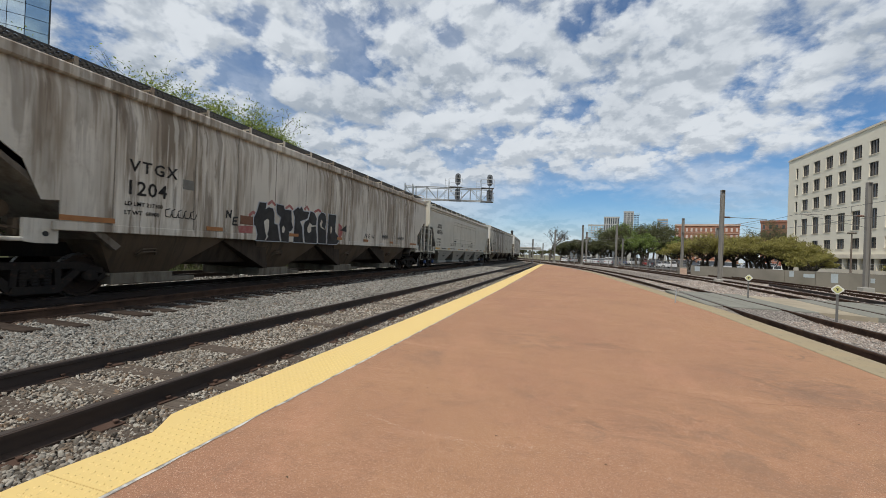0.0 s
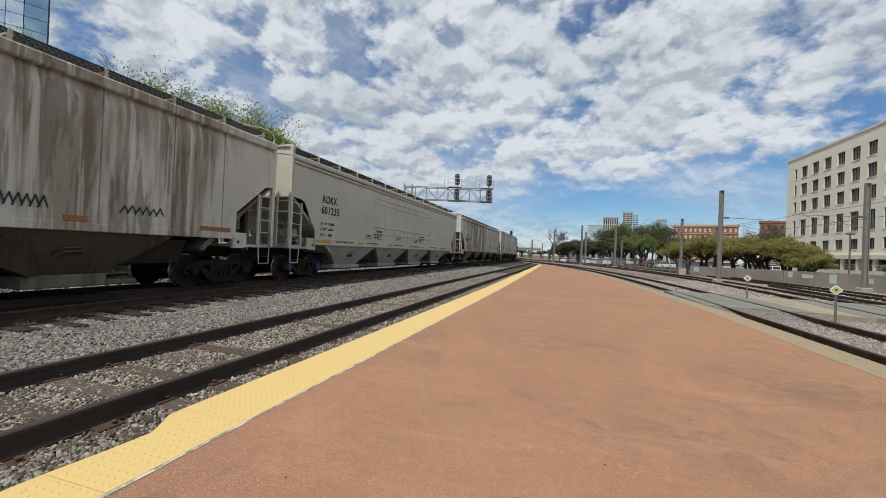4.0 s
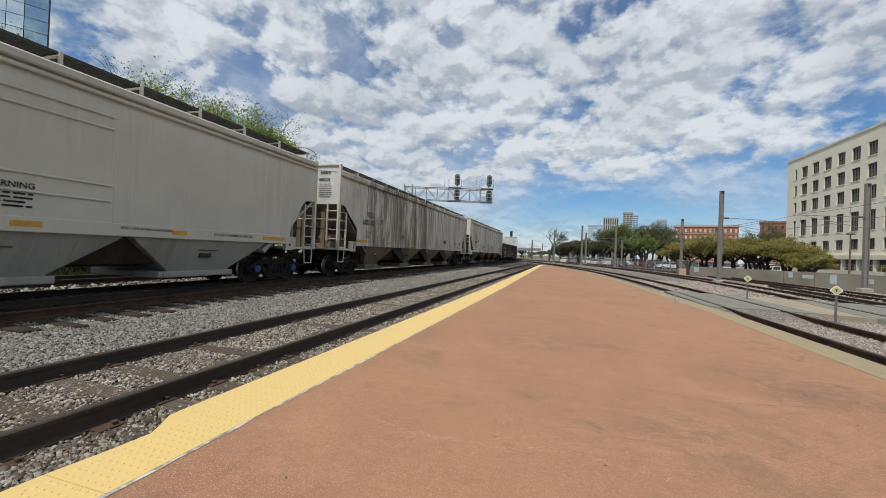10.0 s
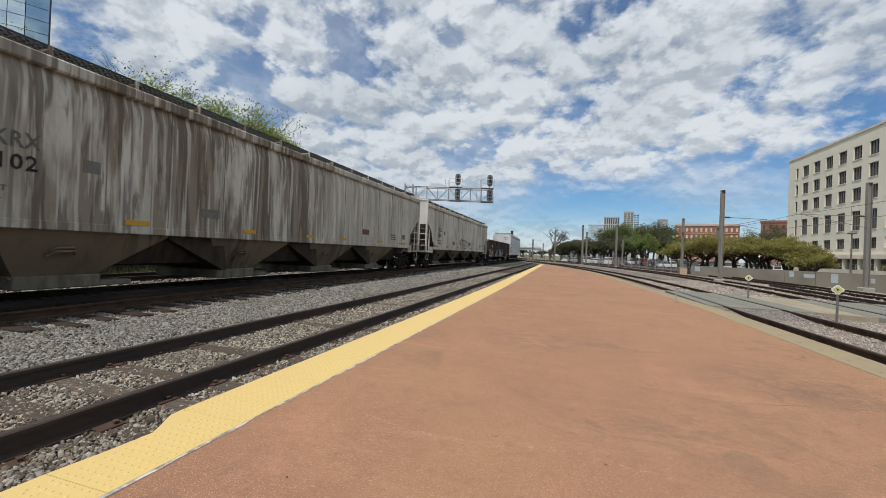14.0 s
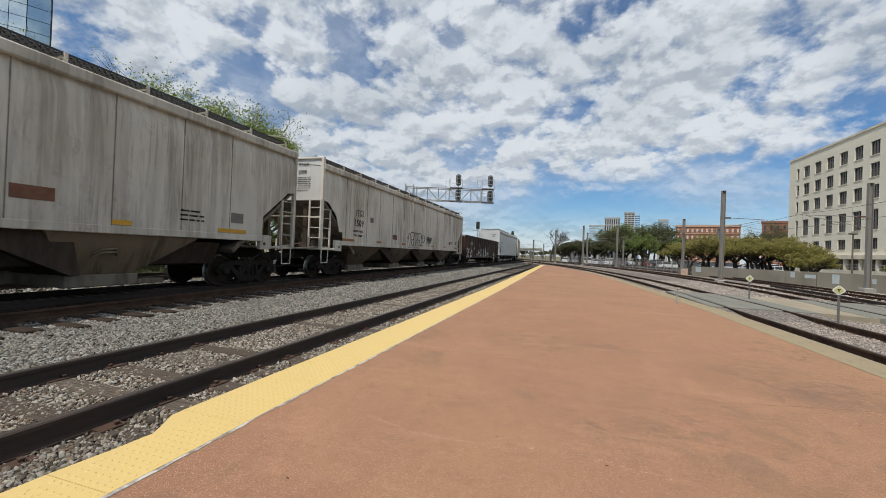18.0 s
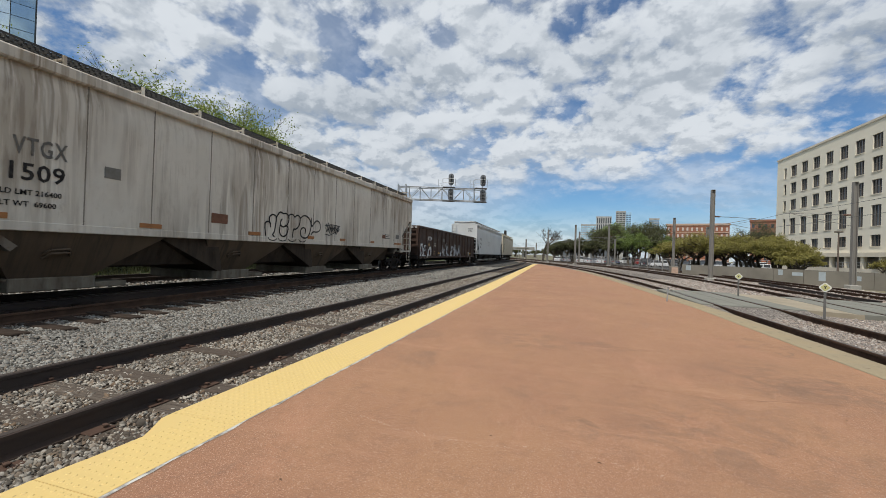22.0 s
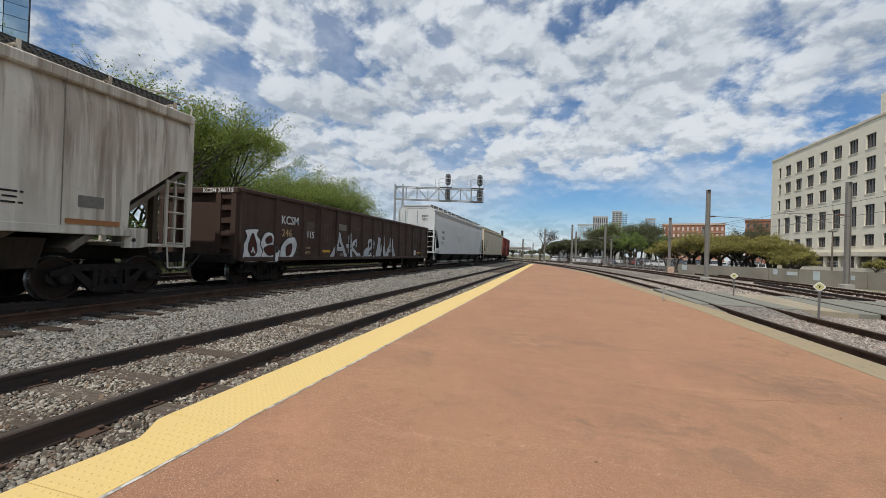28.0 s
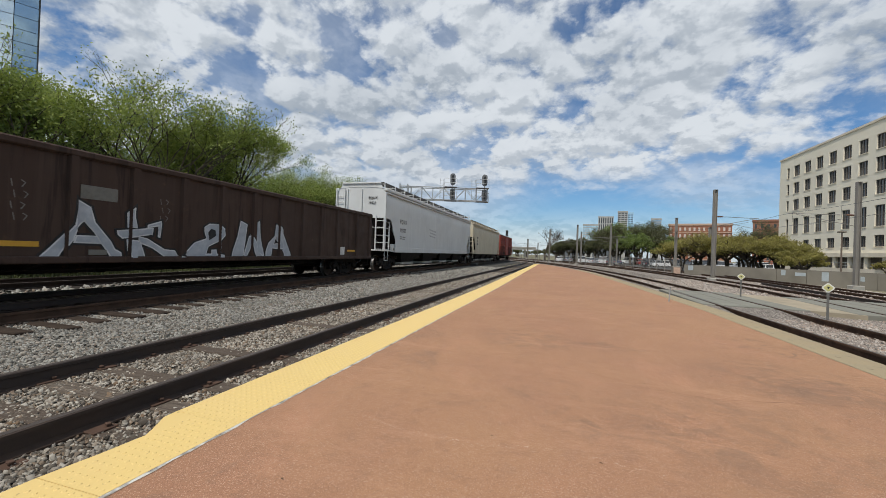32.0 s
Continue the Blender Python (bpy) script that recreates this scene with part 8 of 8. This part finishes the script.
for az, dist, h, seed, mat in ((0.6, 105, 4.6, 31, M_LEAF_D), (2.0, 108, 5.4, 32, M_LEAF_D), (3.6, 104, 4.6, 33, M_LEAF_D), (5.0, 100, 5.0, 34, M_LEAF_D), (6.6, 106, 8.0, 35, M_LEAF_D), (8.2, 110, 9.4, 36, M_LEAF_G), (9.8, 112, 9.9, 37, M_LEAF_D), (11.4, 106, 8.6, 38, M_LEAF_D), (9.6, 95, 6.0, 39, M_LEAF_G), (12.6, 100, 6.6, 40, M_LEAF_D), (22.6, 150, 13.0, 41, M_LEAF_D), (-0.4, 120, 4.0, 42, M_LEAF_D), (7.4, 98, 5.4, 43, M_LEAF_D), (13.7, 96, 5.6, 44, M_LEAF_G)):
    tree(1.22 * dist * math.sin(radians(az)), 1.22 * dist * math.cos(radians(az)), 1.2 * h + 0.5, 1.5, mat, LD if mat is M_LEAF_D else "bright green tree behind the parked cars", seed, 14000, 0.14, 0.10, 0.11, stems=4, group="trees of the parking lot", fill=0.9)
tree(-3.1, 95.0, 8.6, 1.0, M_LEAF_D, "bare leafless tree at the end of the platform", 51, bare=True, trunk=0.15, clear=0.22)
for x, y, h, seed in ((47.5, 76, 2.6, 61), (47.5, 71, 2.9, 62), (46.5, 66, 2.8, 63)):
    tree(x, y, h, 1.4, M_LEAF_O, "small olive shrub in front of the office building", seed, 2500, 0.12, 0.06, 0.15, stems=3, group="shrubs at the office building", fill=1.2)


for k in range(10):
    a = radians(-12.5 + 1.35 * k)
    tree(292 * math.sin(a), 292 * math.cos(a), 4.2 + 0.8 * (k % 3), 2.0, M_LEAF_D, "low dark trees far down the line", 120 + k, 3000, 0.30, 0.15, 0.15, stems=4, group="far trees down the line", fill=1.3)


def verge():
    """Low grass and weeds behind the train."""
    setting("verge", Geo().prism([(-17.6, -60), (-17.6, 80), (-60, 80), (-60, -60)], "z", -0.5, -0.30), plain("verge_grass", (0.055, 0.075, 0.025), 0.95, scale=0.6, wear=(0.10, 0.085, 0.05), amount=0.8), "patchy green grass verge behind the train", "grass")
    pick = np.random.RandomState(9)
    n = 9000
    c = np.stack([pick.uniform(-30, -17.6, n), pick.uniform(0, 60, n), np.full(n, -0.30)], 1)
    h, a = pick.uniform(0.12, 0.5, n), pick.uniform(0, 6.28, n)
    side = np.stack([np.cos(a), np.sin(a), 0 * a], 1) * 0.03
    tip = c + np.stack([pick.normal(0, 0.1, n), pick.normal(0, 0.1, n), h], 1)
    v = np.stack([c - side, c + side, tip], 1).reshape(-1, 3)
    me = bpy.data.meshes.new("grass_blades")
    me.from_pydata(v.tolist(), [], np.arange(3 * n).reshape(-1, 3).tolist())
    me.materials.append(M_LEAF_D)
    tagged(new("grass", me), "tufts of green grass and weeds on the verge", "grass", kind="stuff")


verge()


# ---------- ballast stones ----------
def stones(name, areas, mat, label, seed):
    """Loose stones strewn over rectangles: x0, x1, y0, y1, count, size, height."""
    ico = [(-1, -1, -0.8), (1, -1, -0.8), (1, 1, -0.8), (-1, 1, -0.8), (-0.8, -0.8, 0.8), (0.8, -0.8, 0.8), (0.8, 0.8, 0.8), (-0.8, 0.8, 0.8)]
    tri = [(0, 1, 5), (0, 5, 4), (1, 2, 6), (1, 6, 5), (2, 3, 7), (2, 7, 6), (3, 0, 4), (3, 4, 7), (4, 5, 6), (4, 6, 7)]
    base, tri = np.array(ico), np.array(tri)
    pick = np.random.RandomState(seed)
    vs, fs, k = [], [], 0
    for x0, x1, y0, y1, n, size, z in areas:
        c = np.stack([pick.uniform(x0, x1, n), pick.uniform(y0, y1, n), np.full(n, z)], 1)
        s = size * pick.uniform(0.55, 1.5, (n, 1, 1)) * pick.uniform(0.45, 1.35, (n, 1, 3))
        v = base[None] * s * (0.72 + pick.normal(0, 0.27, (n, 8, 3)))
        a, b = pick.uniform(0, 6.28, n), pick.uniform(-1.2, 1.2, n)
        ca, sa, cb, sb = np.cos(a), np.sin(a), np.cos(b), np.sin(b)
        x, y, zz = v[..., 0], v[..., 1], v[..., 2]
        x, zz = x * cb[:, None] + zz * sb[:, None], zz * cb[:, None] - x * sb[:, None]
        v = np.stack([x * ca[:, None] - y * sa[:, None], x * sa[:, None] + y * ca[:, None], zz], -1) + c[:, None] + np.array([0, 0, 1]) * pick.uniform(-0.2, 0.9, (n, 1, 1)) * size
        vs.append(v.reshape(-1, 3))
        fs.append((tri[None] + (k + 8 * np.arange(n))[:, None, None]).reshape(-1, 3))
        k += 8 * n
    v, f = np.concatenate(vs), np.concatenate(fs).astype(np.int32)
    me = bpy.data.meshes.new(name)
    me.vertices.add(len(v)), me.loops.add(f.size), me.polygons.add(len(f))
    me.vertices.foreach_set("co", v.ravel())
    me.loops.foreach_set("vertex_index", f.ravel())
    me.polygons.foreach_set("loop_start", np.arange(0, f.size, 3, dtype=np.int32))
    me.update(calc_edges=True)
    me.materials.append(mat)
    return tagged(new(name, me), label, "ballast", kind="stuff")


stones("ballast_stones", [(-8.5, -5.2, 1.5, 5, 21000, 0.0172, -0.180), (-8.62, -5.2, 5, 10, 28000, 0.0195, -0.180), (-8.6, -5.2, 1.5, 12, 300, 0.030, -0.175), (-8.95, -5.2, 10, 20, 24000, 0.025, -0.180), (-9.2, -5.2, 20, 42, 12000, 0.040, -0.180),
    (-14.0, -11.9, 5, 40, 3500, 0.05, -0.175)], M_STONE, "loose grey crushed stones between the two tracks", 71)
stones("dirty_ballast_stones", [(-5.3, -2.63, 0.4, 3.2, 14500, 0.0150, -0.1815), (-5.3, -2.63, 3.2, 7, 16500, 0.0162, -0.1815), (-5.3, -2.63, 0.4, 12, 240, 0.027, -0.178), (-5.3, -2.63, 7, 14, 18000, 0.020, -0.1815), (-5.3, -2.75, 14, 30, 12000, 0.030, -0.1815)], M_STONE_DIRTY, "loose brown-grey stones and dirt between rails and ties", 73)
stones("rusty_ballast_stones", [(-10.0, -8.5, 2, 9, 4000, 0.017, -0.168), (-10.0, -8.5, 9, 20, 5000, 0.022, -0.168)], M_STONE_RUST, "scattered rust-brown stones along the turnout rail", 74)
stones("pale_ballast_stones", [(4.3, 7.6, 5.5, 13.8, 15000, 0.018, -0.160), (6.6, 9.2, 10, 13.6, 5000, 0.02, -0.160), (4.4, 8.6, 19.5, 32, 8000, 0.03, -0.160), (8.2, 13.0, 10, 13.4, 3500, 0.024, -0.152), (8.6, 17.5, 19, 34, 9000, 0.035, -0.152), (11.8, 17.5, 12, 19, 5000, 0.028, -0.152)], M_STONE_PALE, "loose pinkish pale stones of the right tracks", 72)


# ---------- ties ----------
def ties(kind, s0, s1, z, group, plates_to, label, sink=(-0.012, 0.01)):
    rnd = random.Random(len(kind))
    tie = Geo().bevel_box(-1.3, 1.3, -0.11, 0.11, -0.18, 0.0, 0.012).mesh("railroad_tie", M_TIE)
    plate = Geo().bevel_box(-0.14, 0.14, -0.09, 0.09, 0.0, 0.016, 0.005).mesh("tie_plate", M_SPIKE)
    spike = Geo().box(-0.012, 0.012, -0.012, 0.012, 0.0, 0.05).bevel_box(-0.022, 0.022, -0.018, 0.018, 0.045, 0.062, 0.004).mesh("spike", M_SPIKE)
    s = s0
    while s < s1:
        x, y, a = track_line(kind, s)
        ob = tagged(part("railroad_tie", tie, M_TIE, None, "", pose(x + rnd.uniform(-0.05, 0.05), y, z + rnd.uniform(*sink), 0, rnd.uniform(-0.4, 0.4), math.degrees(a) + rnd.uniform(-1.6, 1.6))), label, "railway tie", group)
        if s < plates_to:
            for e in (-0.7525, 0.7525):
                p = part("tie_plate", plate, M_SPIKE, ob, "", pose(e, 0, 0.0))
                for q in (-0.10, 0.10):
                    part("spike", spike, M_SPIKE, p, "", pose(q, rnd.uniform(-0.06, 0.06), -0.018, 0, 0, rnd.uniform(-20, 20)))
        s += 0.535


ties("near", 0.6, 42, -0.150, "ties of the empty track", 15, "weathered brown wooden railway tie sunk in ballast", (-0.034, 0.002))
def switch_ties():
    """Long ties under the train's track and the turnout that leaves it."""
    rnd = random.Random(4)
    meshes = {}
    y = 1.2
    while y < 46:
        right = turnout_x(y) + 0.55 + 0.62 * min(1.0, max(0.0, (44 - y) / 20)) + rnd.uniform(-0.18, 0.14)
        size = round((right + 12.15) / 0.25) * 0.25
        if size not in meshes:
            meshes[size] = Geo().bevel_box(-size, 0, -0.115, 0.115, -0.18, 0.0, 0.014).mesh("railroad_tie", M_TIE_DARK)
        tagged(part("railroad_tie", meshes[size], M_TIE_DARK, None, "", pose(right, y, -0.128 + rnd.uniform(-0.014, 0.014), 0, rnd.uniform(-0.25, 0.25), rnd.uniform(-1.5, 1.5))), "dark brown wooden switch tie reaching out from under the train", "railway tie", "long ties of the turnout")
        y += 0.55


switch_ties()
ties("right_a", 5.0, 13.6, -0.16, "ties of the platform track", 0, "weathered wooden railway tie in pale ballast")
ties("right_a", 20.0, 40, -0.16, "ties of the platform track", 0, "weathered wooden railway tie in pale ballast")


# ---------- what moves ----------
def motions():
    for ob, u in CARS:
        walk(ob, [(i * 0.5, car_pose(u, i * 0.5)) for i in range(65)])
    spin = [(k * 4 / 30, math.degrees(-train_shift(k * 4 / 30) / 0.457)) for k in range(241)]
    for ob, y in WHEELSETS:
        walk(ob, [(t, pose(0, y, 0.457, a)) for t, a in spin])


motions()
